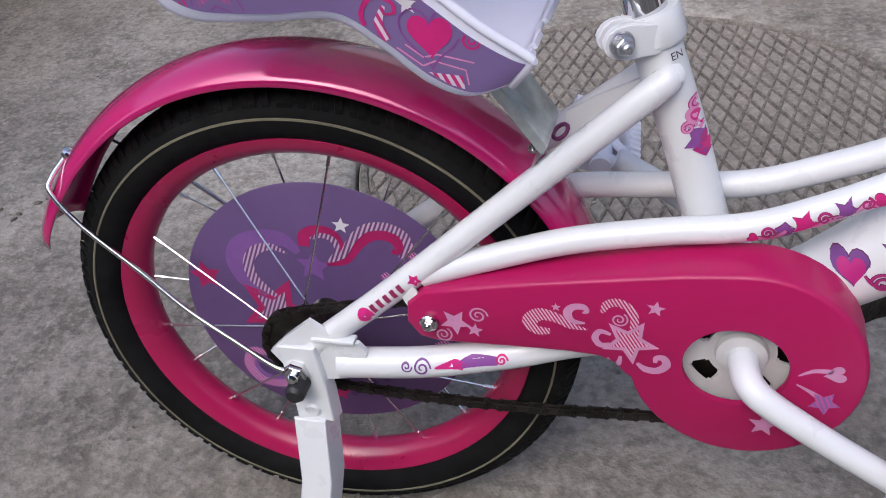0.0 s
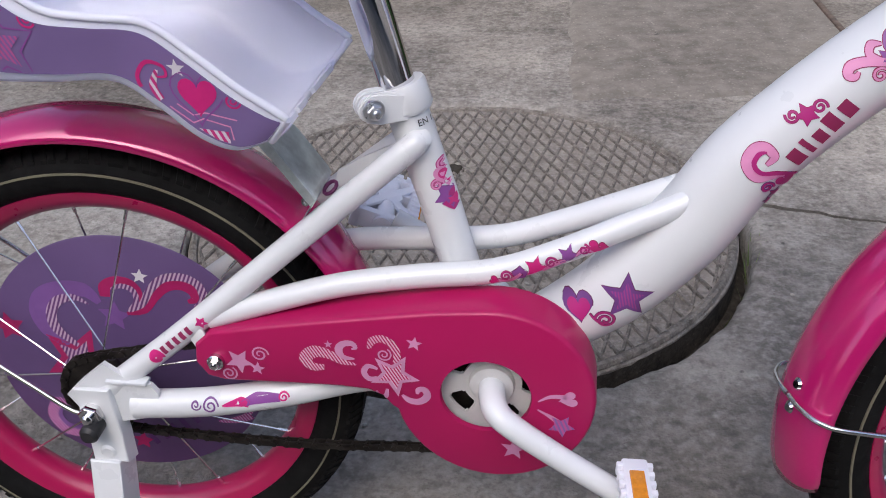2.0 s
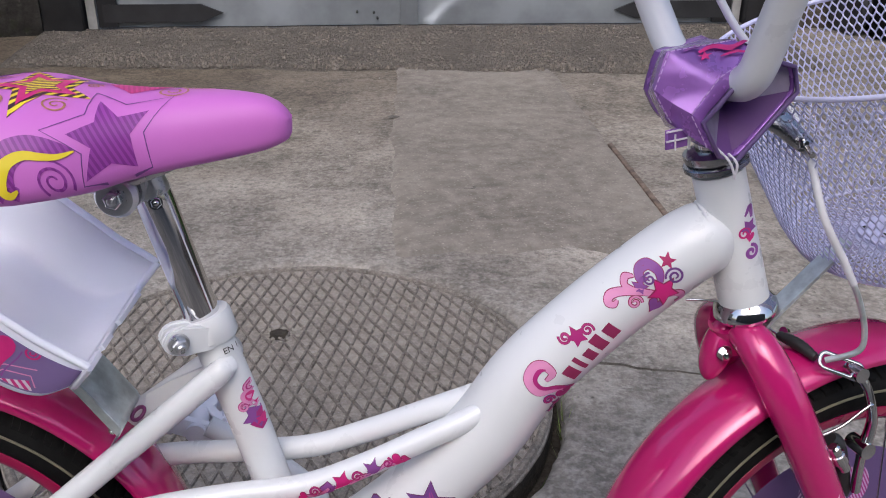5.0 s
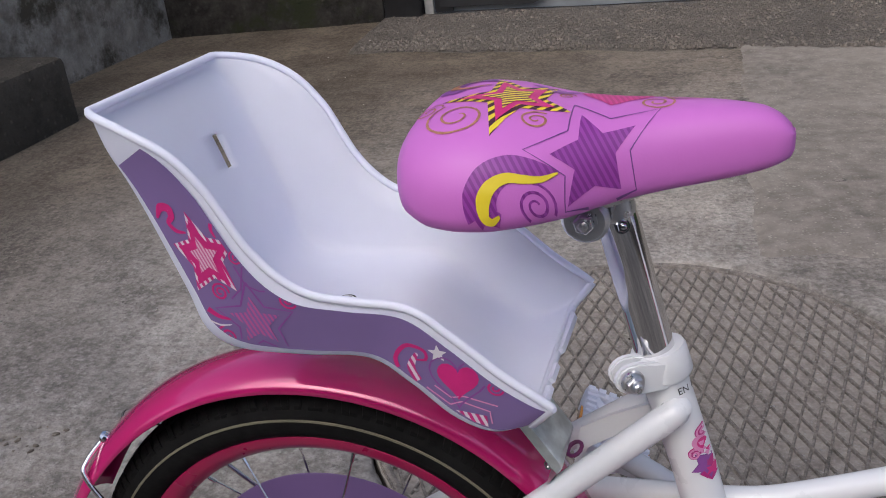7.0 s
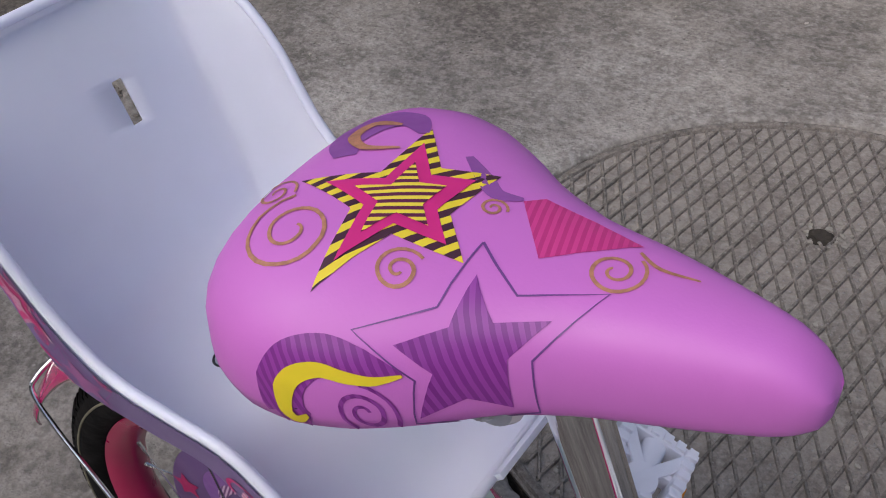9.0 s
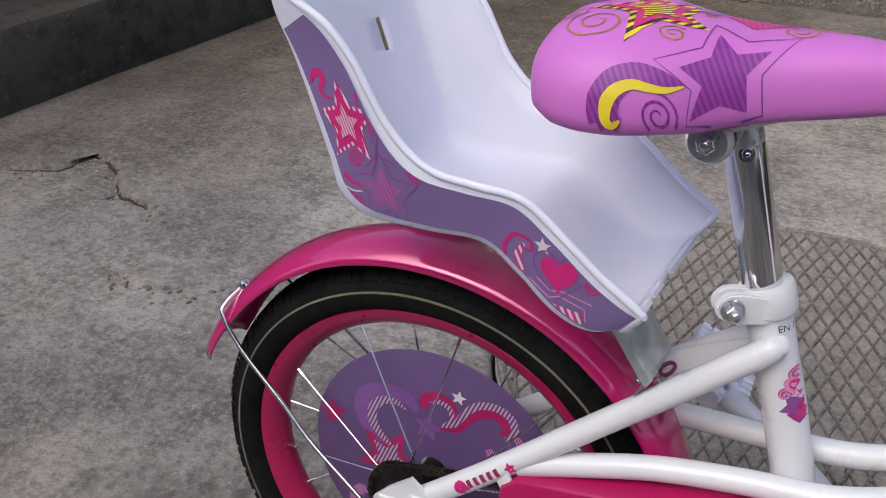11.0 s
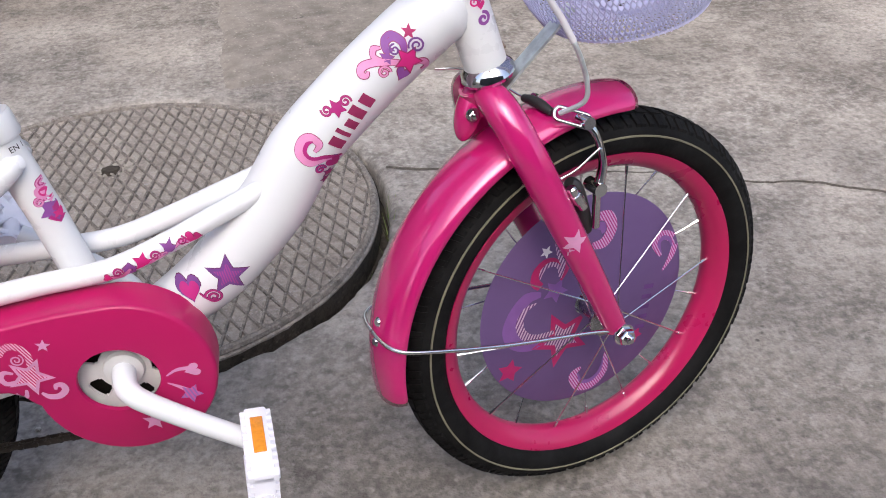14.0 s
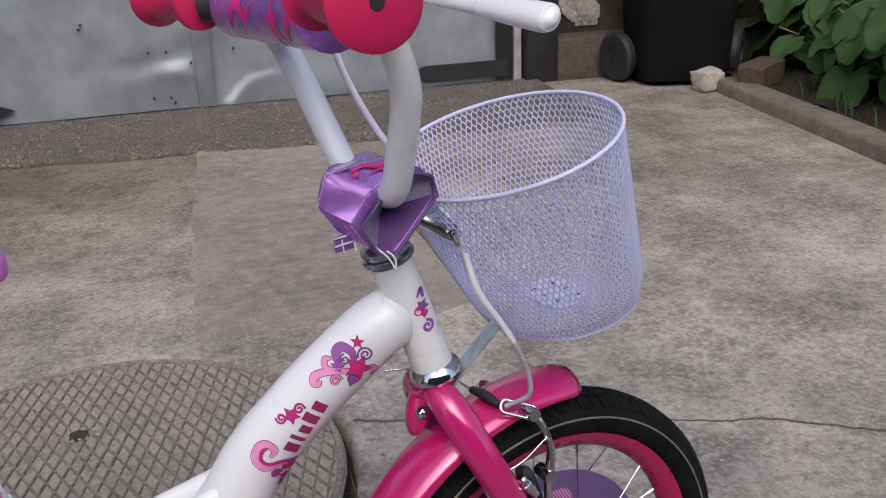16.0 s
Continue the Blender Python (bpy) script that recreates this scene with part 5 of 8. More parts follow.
# mudguard stays
wire("mudguard_stay", [(-0.171, -0.024, 0.340), (-0.1755, -0.038, 0.332), (-0.1745, -0.0455, 0.323), (-0.155, -0.049, 0.298), (-0.1164, -0.053, 0.2648), (-0.0854, -0.057, 0.2373), (-0.048, -0.062, 0.2140), (-0.019, -0.066, 0.1975), (0.0, -0.068, 0.196)], 0.0019, bike, label="thin chrome rear mudguard stay")
wire("mudguard_stay", [(-0.171, 0.004, 0.341), (-0.1755, 0.026, 0.332), (-0.128, 0.046, 0.285), (-0.077, 0.055, 0.237), (0.0, 0.060, 0.2)], 0.0019, bike, label="thin chrome rear mudguard stay")
for s in (-1, 1):
    wire("mudguard_stay", [(-0.2195, s * 0.001, 0.0405), (-0.2190, s * 0.016, 0.0400), (-0.2120, s * 0.033, 0.0385), (-0.193, s * 0.0425, 0.036), (-0.12, s * 0.050, 0.022), (-0.03, s * 0.054, 0.008), (0, s * 0.055, 0)], 0.0019, bike, label="thin chrome front mudguard stay", xf=FW)
for m, c in ((RW, (-0.1665, -0.008, 0.1435)), (FW, (-0.2125, -0.002, 0.0492)), (FW, (-0.2160, -0.002, 0.0305))):
    bm = bmesh.new()
    d = Vector((c[0], -0.04, c[2])).normalized()
    tube(bm, [Vector(c) - d * 0.006, Vector(c) + d * 0.002, Vector(c) + d * 0.0045], [0.005, 0.005, 0.0028], 12)
    part("stay_bolt", bm, M_CHROME, rear_fender if m is RW else front_fender, "small chrome bolt", xf=m)

# ---- frame ----
bm = bmesh.new()
tube(bm, spline([(0.296, 0, 0.232), (0.338, 0, 0.258), (0.383, 0, 0.292), (0.428, 0, 0.342), (0.458, 0, 0.389), (0.490, 0, 0.424), (0.520, 0, 0.453), (0.556, 0, 0.484), (0.5735, 0, 0.496), (0.5800, 0, 0.5002), (0.5880, 0, 0.5050)], 8), [0.021, 0.024, 0.0275, 0.0285, 0.0275, 0.027, 0.0265, 0.026, 0.0250, 0.0225, 0.0150], 28)
frame_ob = part("main_tube", bm, M_WHITE, bike, "curved thick white main tube", 60)
BIG = tree(frame_ob)
bm = bmesh.new()
wob = random.Random(12)
axis_m = Vector((0.8, 0, 0.53)).normalized()
bead, thick = [], []
for k in range(60):
    a = math.tau * k / 60
    up = Vector((-axis_m.z, 0, axis_m.x))
    q = Vector((0.5800, 0, 0.5002)) + up * 0.0228 * math.cos(a) + Vector((0, 1, 0)) * 0.0205 * math.sin(a)
    bead.append(q + axis_m * (-0.003 * math.sin(a) ** 2 + wob.uniform(-0.0004, 0.0004)))
    thick.append(wob.uniform(0.0013, 0.0021))
tube(bm, bead, thick, 8, closed=True)
part("weld_bead", bm, M_WHITE, frame_ob, "painted weld bead at the head tube", 60)
bm = bmesh.new()
rod(bm, (0.577, 0, 0.543), (0.607, 0, 0.447), 0.0172, 28)
head = part("head_tube", bm, M_WHITE, bike, "white head tube", 60)
HEAD = tree(head)
bm = bmesh.new()
tube(bm, [(0.2345, 0, 0.437), (0.2575, 0, 0.362), (0.290, 0, 0.238)], [0.0145, 0.0142, 0.0140], 28)
seat_tube = part("seat_tube", bm, M_WHITE, bike, "white seat tube", 60)
SEAT = tree(seat_tube)
bm = bmesh.new()
rod(bm, (0.300, -0.036, 0.235), (0.300, 0.036, 0.235), 0.020, 24)
part("bottom_bracket", bm, M_WHITE, bike)
TREES = {}
for s in (-1, 1):
    bm = bmesh.new()
    tube(bm, spline([(0.002, s * 0.058, 0.208), (0.07, s * 0.050, 0.2605), (0.15, s * 0.036, 0.3255), (0.241, s * 0.0175, 0.3990), (0.2480, s * 0.0135, 0.4045)], 6), [0.0089, 0.0089, 0.0089, 0.0089, 0.0066], 18)
    ss = part("seat_stay", bm, M_WHITE, bike, "", 60)
    bm = bmesh.new()
    tube(bm, spline([(0.030, s * 0.058, 0.202), (0.09, s * 0.055, 0.207), (0.15, s * 0.046, 0.215), (0.20, s * 0.036, 0.224), (0.285, s * 0.025, 0.235)], 6), 0.0112, 18)
    cs = part("chain_stay", bm, M_WHITE, bike, "", 60)
    bm = bmesh.new()
    tube(bm, spline([(0.096, s * 0.045, 0.276), (0.135, s * 0.041, 0.288), (0.19, s * 0.034, 0.302), (0.245, s * 0.028, 0.309), (0.30, s * 0.025, 0.315), (0.345, s * 0.022, 0.331), (0.385, s * 0.018, 0.349), (0.422, s * 0.014, 0.366), (0.450, s * 0.006, 0.382)], 6), [0.0088, 0.0088, 0.0088, 0.0088, 0.0088, 0.0088, 0.0088, 0.0086, 0.0070], 18)
    ms = part("twin_tube", bm, M_WHITE, bike, "slim curved white tube", 60)
    if s < 0:
        TREES = dict(ss=(ss, tree(ss)), cs=(cs, tree(cs)), ms=(ms, tree(ms)))
    bm = bmesh.new()
    prism(bm, [(-0.021, 0.211), (-0.006, 0.226), (0.014, 0.242), (0.034, 0.227), (0.048, 0.225), (0.053, 0.218), (0.051, 0.196), (0.016, 0.188), (0.010, 0.194), (0.0, 0.190), (-0.010, 0.194)], s * 0.0615 - 0.0022, s * 0.0615 + 0.0022)
    box(bm, (0.030, s * 0.0615, 0.2265), (0.032, 0.010, 0.003), None, 0.001)
    part("dropout", bm, M_WHITE, bike, "white steel dropout plate")
# added plate, standing for the end of the far seat stay
bm = bmesh.new()
prism(bm, [(0.180, 0.336), (0.186, 0.372), (0.205, 0.383), (0.238, 0.398), (0.240, 0.385), (0.205, 0.366), (0.190, 0.356), (0.186, 0.338)], 0.006, 0.0095)
part("far_stay_plate", bm, M_WHITE, bike, "white plate standing for the far seat stay's end")

# seat clamp and post
bm = bmesh.new()
tube(bm, [(0.2352, 0, 0.4405), (0.2358, 0, 0.4385), (0.2399, 0, 0.4236), (0.2403, 0, 0.4216)], [0.0164, 0.0174, 0.0176, 0.0158], 28)
EAR = Matrix.Translation((0.2360, 0, 0.0010)) @ Matrix.Rotation(radians(28), 4, 'Z') @ Matrix.Translation((-0.2385, 0, 0))
for q in (-1, 1):
    ears = bmesh.new()
    prism(ears, [(0.2385, 0.4370), (0.2190, 0.4400), (0.2120, 0.4395), (0.2065, 0.4360), (0.2040, 0.4300), (0.2060, 0.4240), (0.2115, 0.4203), (0.2190, 0.4190), (0.2385, 0.4185)], (-0.0098 + q * 0.0050) - 0.0025, (-0.0098 + q * 0.0050) + 0.0025)
    bmesh.ops.bevel(ears, geom=[e for e in ears.edges], offset=0.0012, segments=2, affect='EDGES')
    bmesh.ops.transform(ears, matrix=EAR, verts=ears.verts)
    lobe = bpy.data.meshes.new("lobe")
    ears.to_mesh(lobe)
    ears.free()
    bm.from_mesh(lobe)
    bpy.data.meshes.remove(lobe)
clamp = part("seat_clamp", bm, M_WHITE, bike, "white seat clamp collar")
bm = bmesh.new()
tube(bm, [(0.2142, -0.0186, 0.4300), (0.2142, -0.0204, 0.4300)], [0.0074, 0.0070], 28)
hexnut(bm, (0.2142, -0.0200, 0.4300), 0.0055, 0.0048)
tube(bm, [(0.2142, -0.0200, 0.4300), (0.2142, -0.0280, 0.4300), (0.2142, -0.0290, 0.4300)], [0.0033, 0.0033, 0.0024], 14)
rod(bm, (0.2142, -0.020, 0.4300), (0.2142, -0.0035, 0.4300), 0.0034)
hexnut(bm, (0.2142, -0.0038, 0.4300), 0.0062, 0.005, (0, 1, 0))
part("clamp_bolt", bm, M_STEEL, clamp, "bright steel clamp bolt", xf=EAR)
bm = bmesh.new()
tube(bm, [(0.2360, 0, 0.43), (0.2138, -0.008, 0.522), (0.2106, -0.0092, 0.535), (0.2084, -0.0100, 0.544)], [0.0125, 0.0125, 0.0116, 0.0098], 28)
part("seat_post", bm, M_CHROME, bike, "polished chrome seat post", 60)

# ---- saddle ----
bm = bmesh.new()
SX = [0.0965, 0.0990, 0.1038, 0.111, 0.124, 0.140, 0.158, 0.176, 0.196, 0.216, 0.236, 0.256, 0.274, 0.289, 0.297, 0.303, 0.305]
SW = [0.012, 0.033, 0.0515, 0.065, 0.0735, 0.0765, 0.074, 0.066, 0.052, 0.0395, 0.0325, 0.0265, 0.0210, 0.0160, 0.0130, 0.0085, 0.003]
ST = [0.566, 0.578, 0.590, 0.599, 0.604, 0.606, 0.605, 0.602, 0.600, 0.599, 0.599, 0.599, 0.598, 0.596, 0.592, 0.586, 0.580]
SB = [0.562, 0.559, 0.554, 0.550, 0.546, 0.545, 0.545, 0.546, 0.547, 0.551, 0.554, 0.557, 0.560, 0.563, 0.566, 0.569, 0.573]
xs = np.linspace(0, 1, 49)
src = np.linspace(0, 1, len(SX))
rings = []
for t in xs:
    x, w, zt, zb = (float(np.interp(t, src, a)) for a in (SX, SW, ST, SB))
    ring = []
    for k in range(28):
        a = math.tau * k / 28
        c, s = math.cos(a), math.sin(a)
        y = w * math.copysign(abs(c) ** 0.75, c)
        if s >= 0:
            zz = zb + 0.012 + (zt - zb - 0.012) * s ** 0.72
        else:
            zz = zb + 0.012 - 0.012 * abs(s) ** 0.6
        ring.append(Vector((x, y + float(np.interp(x, [0.10, 0.19, 0.21, 0.24, 0.30], [-0.019, -0.023, -0.021, -0.018, -0.019])), zz)))
    rings.append(ring)
skin(bm, rings)
for _ in range(2):
    bmesh.ops.smooth_vert(bm, verts=bm.verts, factor=0.5, use_axis_x=True, use_axis_y=True, use_axis_z=True)
saddle = part("saddle", bm, M_SADDLE, bike, "pink printed vinyl saddle", 70)
SAD = tree(saddle)
tilt = Vector((0, 0.80, -0.60))
side = dict(parent=saddle, bvh=SAD, origin=(0.204, -0.056, 0.575), u=X, v=(0, 0.60, 0.80), way=tilt, cell=0.005)
tips = [(-0.0052, 0.0258), (0.0223, 0.0210), (0.0163, -0.0103), (-0.0085, -0.0235), (-0.0173, -0.0010)]
nooks = [(0.0066, 0.0147), (0.0134, 0.0053), (0.0038, -0.0116), (-0.0054, -0.0063), (-0.0046, 0.0093)]
printed("purple_star", [[q for pair in zip(tips, nooks) for q in pair]], M_D_SADDLEP, **side)
edge = [(-0.0106, 0.0346), (0.0094, 0.0242), (0.0339, 0.0333), (0.0204, 0.0075), (0.0236, -0.0094), (0.0043, -0.0199), (-0.0098, -0.0260), (-0.0097, -0.0102), (-0.0298, -0.0006), (-0.0101, 0.0136)]
printed("star_outline", [ribbon(edge + edge[:1], [0.0007, 0.0007])], M_D_PURPLE, **side)
printed("hook_ground", [curl([(-0.0131, -0.0093), (-0.0240, -0.0098), (-0.0350, -0.0108), (-0.0440, -0.0165), (-0.0490, -0.0265), (-0.0470, -0.0360), (-0.0400, -0.0385)], [0.001, 0.0095, 0.0135, 0.0155, 0.0165, 0.016, 0.012])], M_D_SADDLEP, **side)
printed("yellow_hook", [curl([(-0.0131, -0.0095), (-0.0205, -0.0140), (-0.0283, -0.0155), (-0.0365, -0.0160), (-0.0435, -0.0205), (-0.0472, -0.0275), (-0.0468, -0.0345), (-0.0433, -0.0364), (-0.0396, -0.0336)], [0.0008, 0.0030, 0.0042, 0.0050, 0.0062, 0.0068, 0.0050, 0.0030, 0.0010])], M_D_YELLOW, lift=0.0008, **side)
printed("side_swirl", [spiral(-0.0225, -0.0265, 0.0098, 2.2, 0.0012, 100, -1)], M_D_SADDLEP, **side)
top = dict(parent=saddle, bvh=SAD, origin=(0, 0, 0.62), u=X, v=(0, 1, 0), way=(0, 0, -1), cell=0.005)
tips = [(0.1444, 0.0106), (0.1798, 0.0018), (0.193, -0.0419), (0.1572, -0.0745), (0.1227, -0.0377)]
nooks = [(0.1617, -0.0085), (0.1775, -0.0263), (0.167, -0.0447), (0.1492, -0.0429), (0.1463, -0.0227)]
big = [q for pair in zip(tips, nooks) for q in pair]
mid = Vector((0.1600, -0.0300))


def shrunk(k):
    return [tuple(mid + (Vector(q) - mid) * k) for q in big]


printed("big_star", [big], M_D_BAND, **top)
printed("big_star_inner", [shrunk(0.74)], M_D_PINK, lift=0.0007, **top)
printed("big_star_core", [shrunk(0.45)], M_D_FINE, lift=0.0010, **top)
printed("gold_swirl", [spiral(0.1365, -0.059, 0.0172, 1.9, 0.0013, 125, 1), spiral(0.235, -0.0215, 0.0100, 1.8, 0.0012, 60, -1), spiral(0.177, -0.0545, 0.0085, 1.8, 0.0012, 60, 1), spiral(0.117, -0.0450, 0.0080, 1.6, 0.001, 10, 1), spiral(0.187, -0.0150, 0.0050, 1.6, 0.001, 10, 1), curl([(0.2377, -0.0094), (0.2464, -0.0138), (0.2588, -0.0126)], [0.0012, 0.0016, 0.0008])], M_D_GOLD, **top)
printed("red_star_ground", [[(0.1932, -0.0059), (0.1980, 0.0010), (0.2180, -0.0010), (0.2372, -0.0056), (0.2119, -0.0281), (0.2008, -0.0150)]], M_D_REDSTRIPE, **top)
printed("far_hook_ground", [curl([(0.144, 0.006), (0.134, 0.013), (0.123, 0.008), (0.120, -0.008), (0.128, -0.020)], [0.004, 0.013, 0.018, 0.015, 0.008])], M_D_VIOLET, **top)
printed("far_hook", [curl([(0.1330, 0.0075), (0.1225, 0.0045), (0.1215, -0.0065), (0.1310, -0.0125), (0.1430, -0.0070)], [0.002, 0.005, 0.005, 0.0035, 0.001])], M_D_GOLD, lift=0.0007, **top)
printed("far_star_ground", [curl([(0.165, 0.004), (0.1759, -0.003), (0.184, -0.008), (0.1926, -0.005)], [0.003, 0.007, 0.006, 0.002])], M_D_VIOLET, **top)
bm = bmesh.new()
for q in (-1, 1):
    tube(bm, spline([(0.11, q * 0.018 - 0.02, 0.556), (0.15, q * 0.018 - 0.02, 0.546), (0.20, q * 0.018 - 0.02, 0.545), (0.26, q * 0.010 - 0.02, 0.568)], 5), 0.0034, 8)
tube(bm, [(0.199, -0.043, 0.538), (0.199, -0.039, 0.538), (0.199, -0.035, 0.538)], [0.0112, 0.0136, 0.0130], 24)
tube(bm, [(0.199, -0.029, 0.538), (0.199, -0.025, 0.538), (0.199, 0.004, 0.538)], [0.0130, 0.0136, 0.0130], 24)
rod(bm, (0.199, -0.049, 0.538), (0.199, 0.010, 0.538), 0.0036, 12)
tube(bm, [(0.2122, -0.0086, 0.5285), (0.2110, -0.0090, 0.5330), (0.2084, -0.0100, 0.5440)], [0.0118, 0.0124, 0.0112], 24)
box(bm, (0.2045, -0.0130, 0.5410), (0.018, 0.024, 0.012), Matrix.Rotation(radians(14), 3, 'Y'), 0.004)
sclamp = part("saddle_clamp", bm, M_STEEL, bike, "steel saddle clamp with rails")
bm = bmesh.new()
hexnut(bm, (0.199, -0.043, 0.538), 0.0058, 0.005)
part("clamp_nut", bm, M_STEEL, sclamp)
bm = bmesh.new()
hexnut(bm, (0.2165, -0.0195, 0.5270), 0.0036, 0.003, (0.35, -0.9, 0.25))
part("clamp_screw", bm, M_CHROME, sclamp)

# ---- doll seat ----
U = [(-0.069, 0.611), (-0.042, 0.605), (-0.016, 0.592), (0.002, 0.573), (0.013, 0.554), (0.023, 0.537), (0.038, 0.521), (0.056, 0.511), (0.082, 0.508), (0.112, 0.505), (0.136, 0.488), (0.160, 0.468), (0.179, 0.455), (0.187, 0.449)]
L = [(-0.072, 0.606), (-0.063, 0.592), (-0.053, 0.571), (-0.045, 0.549), (-0.037, 0.526), (-0.029, 0.502), (-0.0215, 0.4775), (-0.002, 0.4660), (0.040, 0.465), (0.080, 0.466), (0.104, 0.451), (0.128, 0.431), (0.150, 0.424), (0.174, 0.433)]
NS = 8
Us = [(q.x, q.z) for q in spline([(a, 0, b) for a, b in U], NS)]
Ls = [(q.x, q.z) for q in spline([(a, 0, b) for a, b in L], NS)]


SEAT_Y = -0.012


def seat_half(i):
    """Half width at the rim and at the floor, by step along the seat."""
    t = i / (len(Us) - 1)
    k = 1 - 0.19 * max(0.0, 1 - t / 0.12) ** 2
    return (0.0865 - 0.008 * t) * k, (0.0745 - 0.003 * t) * k


def seat_pt(i, d, s):
    """A point of the side wall: d 0 at the rim, 1 at the floor line; s the side."""
    wt, wb = seat_half(i)
    (ux, uz), (lx, lz) = Us[i], Ls[i]
    return Vector((ux + (lx - ux) * d, SEAT_Y + s * (wt + (wb - wt) * d), uz + (lz - uz) * d))


cross = [(0.0, 1.0), (0.3, 1.0), (0.6, 1.0), (0.82, 1.0), (0.93, 0.985), (0.98, 0.95), (1.0, 0.88), (1.0, 0.7), (1.0, 0.5), (1.0, 0.395), (1.0, 0.31), (1.0, 0.12), (1.0, -0.1)]
cross = cross + [(d, -k) for d, k in cross[::-1] if k > 0.125]
bm = bmesh.new()
grid = []
for i in range(len(Us)):
    wt, wb = seat_half(i)
    row = []
    for d, k in cross:
        w = wt + (wb - wt) * d
        p = seat_pt(i, d if i else 0.0, 1)
        row.append(bm.verts.new((p.x, SEAT_Y - w * k, p.z)))
    grid.append(row)
for i in range(len(grid) - 1):
    for j in range(len(cross) - 1):
        if 0.547 < Ls[i][1] < 0.5685 and cross[j][1] == -0.31:
            continue
        bm.faces.new((grid[i][j], grid[i][j + 1], grid[i + 1][j + 1], grid[i + 1][j]))
doll_seat = part("doll_seat", bm, M_PLASTIC, bike, "white plastic doll seat with purple stickers", 70)
sol = doll_seat.modifiers.new("shell", 'SOLIDIFY')
sol.thickness, sol.offset = 0.0014, 0
bm = bmesh.new()
rim_path = [seat_pt(i, 0.0, -1) for i in range(len(Us) - 1, 0, -1)]
corner0, corner1 = seat_pt(0, 0, -1), seat_pt(0, 0, 1)
for k in range(13):
    t = k / 12
    rim_path.append(corner0.lerp(corner1, t) )
rim_path += [seat_pt(i, 0.0, 1) for i in range(1, len(Us))]
tube(bm, rim_path, 0.0026, 10)
part("rim", bm, M_PLASTIC, doll_seat, "rounded white rim", 70)
bm = bmesh.new()
e = len(Us) - 1
tube(bm, [seat_pt(e, d, -1) for d in (0, 0.5, 1)] + [Vector((Ls[e][0], y, Ls[e][1])) for y in (-0.07, -0.04, -0.016, 0.01, 0.04)] + [seat_pt(e, d, 1) for d in (1, 0.5, 0)], 0.0028, 8)
lip = [(-0.080, -0.002), (-0.080, 0.003), (-0.074, 0.006), (-0.048, 0.006), (-0.047, 0.001), (-0.041, 0.001), (-0.040, 0.005), (-0.022, 0.005), (-0.021, 0.001), (-0.006, 0.001), (-0.004, 0.005), (0.042, 0.006), (0.048, 0.003), (0.048, -0.002)]
fd = Vector((0.88, 0, 0.47))
fu = Vector((-0.47, 0, 0.88))
base = Vector((Ls[e][0], 0, Ls[e][1]))
lo_, hi_ = ([bm.verts.new(base + fd * d + Vector((0, y, 0)) + fu * h) for y, d in lip] for h in (-0.0018, 0.0018))
bm.faces.new(lo_)
bm.faces.new(hi_[::-1])
for i in range(len(lip)):
    j = (i + 1) % len(lip)
    bm.faces.new((lo_[i], hi_[i], hi_[j], lo_[j]))
part("front_lip", bm, M_PLASTIC, doll_seat, "white front lip with clip tabs", 60)
for s in (-1,):
    bm = bmesh.new()
    rows = []
    for i in range(13, len(Us) - 2):
        rows.append([bm.verts.new(seat_pt(i, d, s) + Vector((0, s * 0.0022, 0))) for d in (0.14, 0.35, 0.6, 0.74, 0.83 if i > 60 else 0.82)])
    for a, b in zip(rows, rows[1:]):
        for k in range(4):
            bm.faces.new((a[k], a[k + 1], b[k + 1], b[k]))
    panel = part("sticker_panel", bm, M_PANEL, doll_seat, "purple printed side sticker", 70)
PAN = tree(panel)
pk = dict(parent=doll_seat, bvh=PAN, **SIDE)
tips = [(-0.0124, 0.5585), (0.0158, 0.5420), (0.0110, 0.5105), (-0.0166, 0.5075), (-0.0262, 0.5366)]
nooks = [(-0.0015, 0.5435), (0.0062, 0.5290), (-0.0020, 0.5175), (-0.0155, 0.5235), (-0.0140, 0.5410)]
badge = [q for pair in zip(tips, nooks) for q in pair]
heart_of = sum((Vector(q) for q in badge), Vector((0, 0))) / 10


def sized(k):
    return [tuple(heart_of + (Vector(q) - heart_of) * k) for q in badge]


printed("pink_star", [badge], M_D_WSTRIPE, **pk)
printed("pink_star_inner", [sized(0.82)], M_D_PINK, lift=0.0007, **pk)
printed("pink_star_core", [sized(0.46)], M_D_CORE, lift=0.0010, **pk)
printed("lilac_star", [star(0.0185, 0.4905, 0.0172, 93, 0.46)], M_D_LSTRIPE, **pk)
lo = star(0.0190, 0.4905, 0.0265, 93, 0.5)
printed("lilac_outline", [ribbon(lo + lo[:1], [0.0014, 0.0014])], M_D_VIOLET, **pk)
printed("ray_outline", [ribbon([(0.0125, 0.5270), (0.0175, 0.5150), (0.0255, 0.5120), (0.0405, 0.5130)], [0.0011] * 4), ribbon([(0.0060, 0.5050), (0.0135, 0.5120), (0.0180, 0.5270)], [0.0011] * 3)], M_D_VIOLET, **pk)
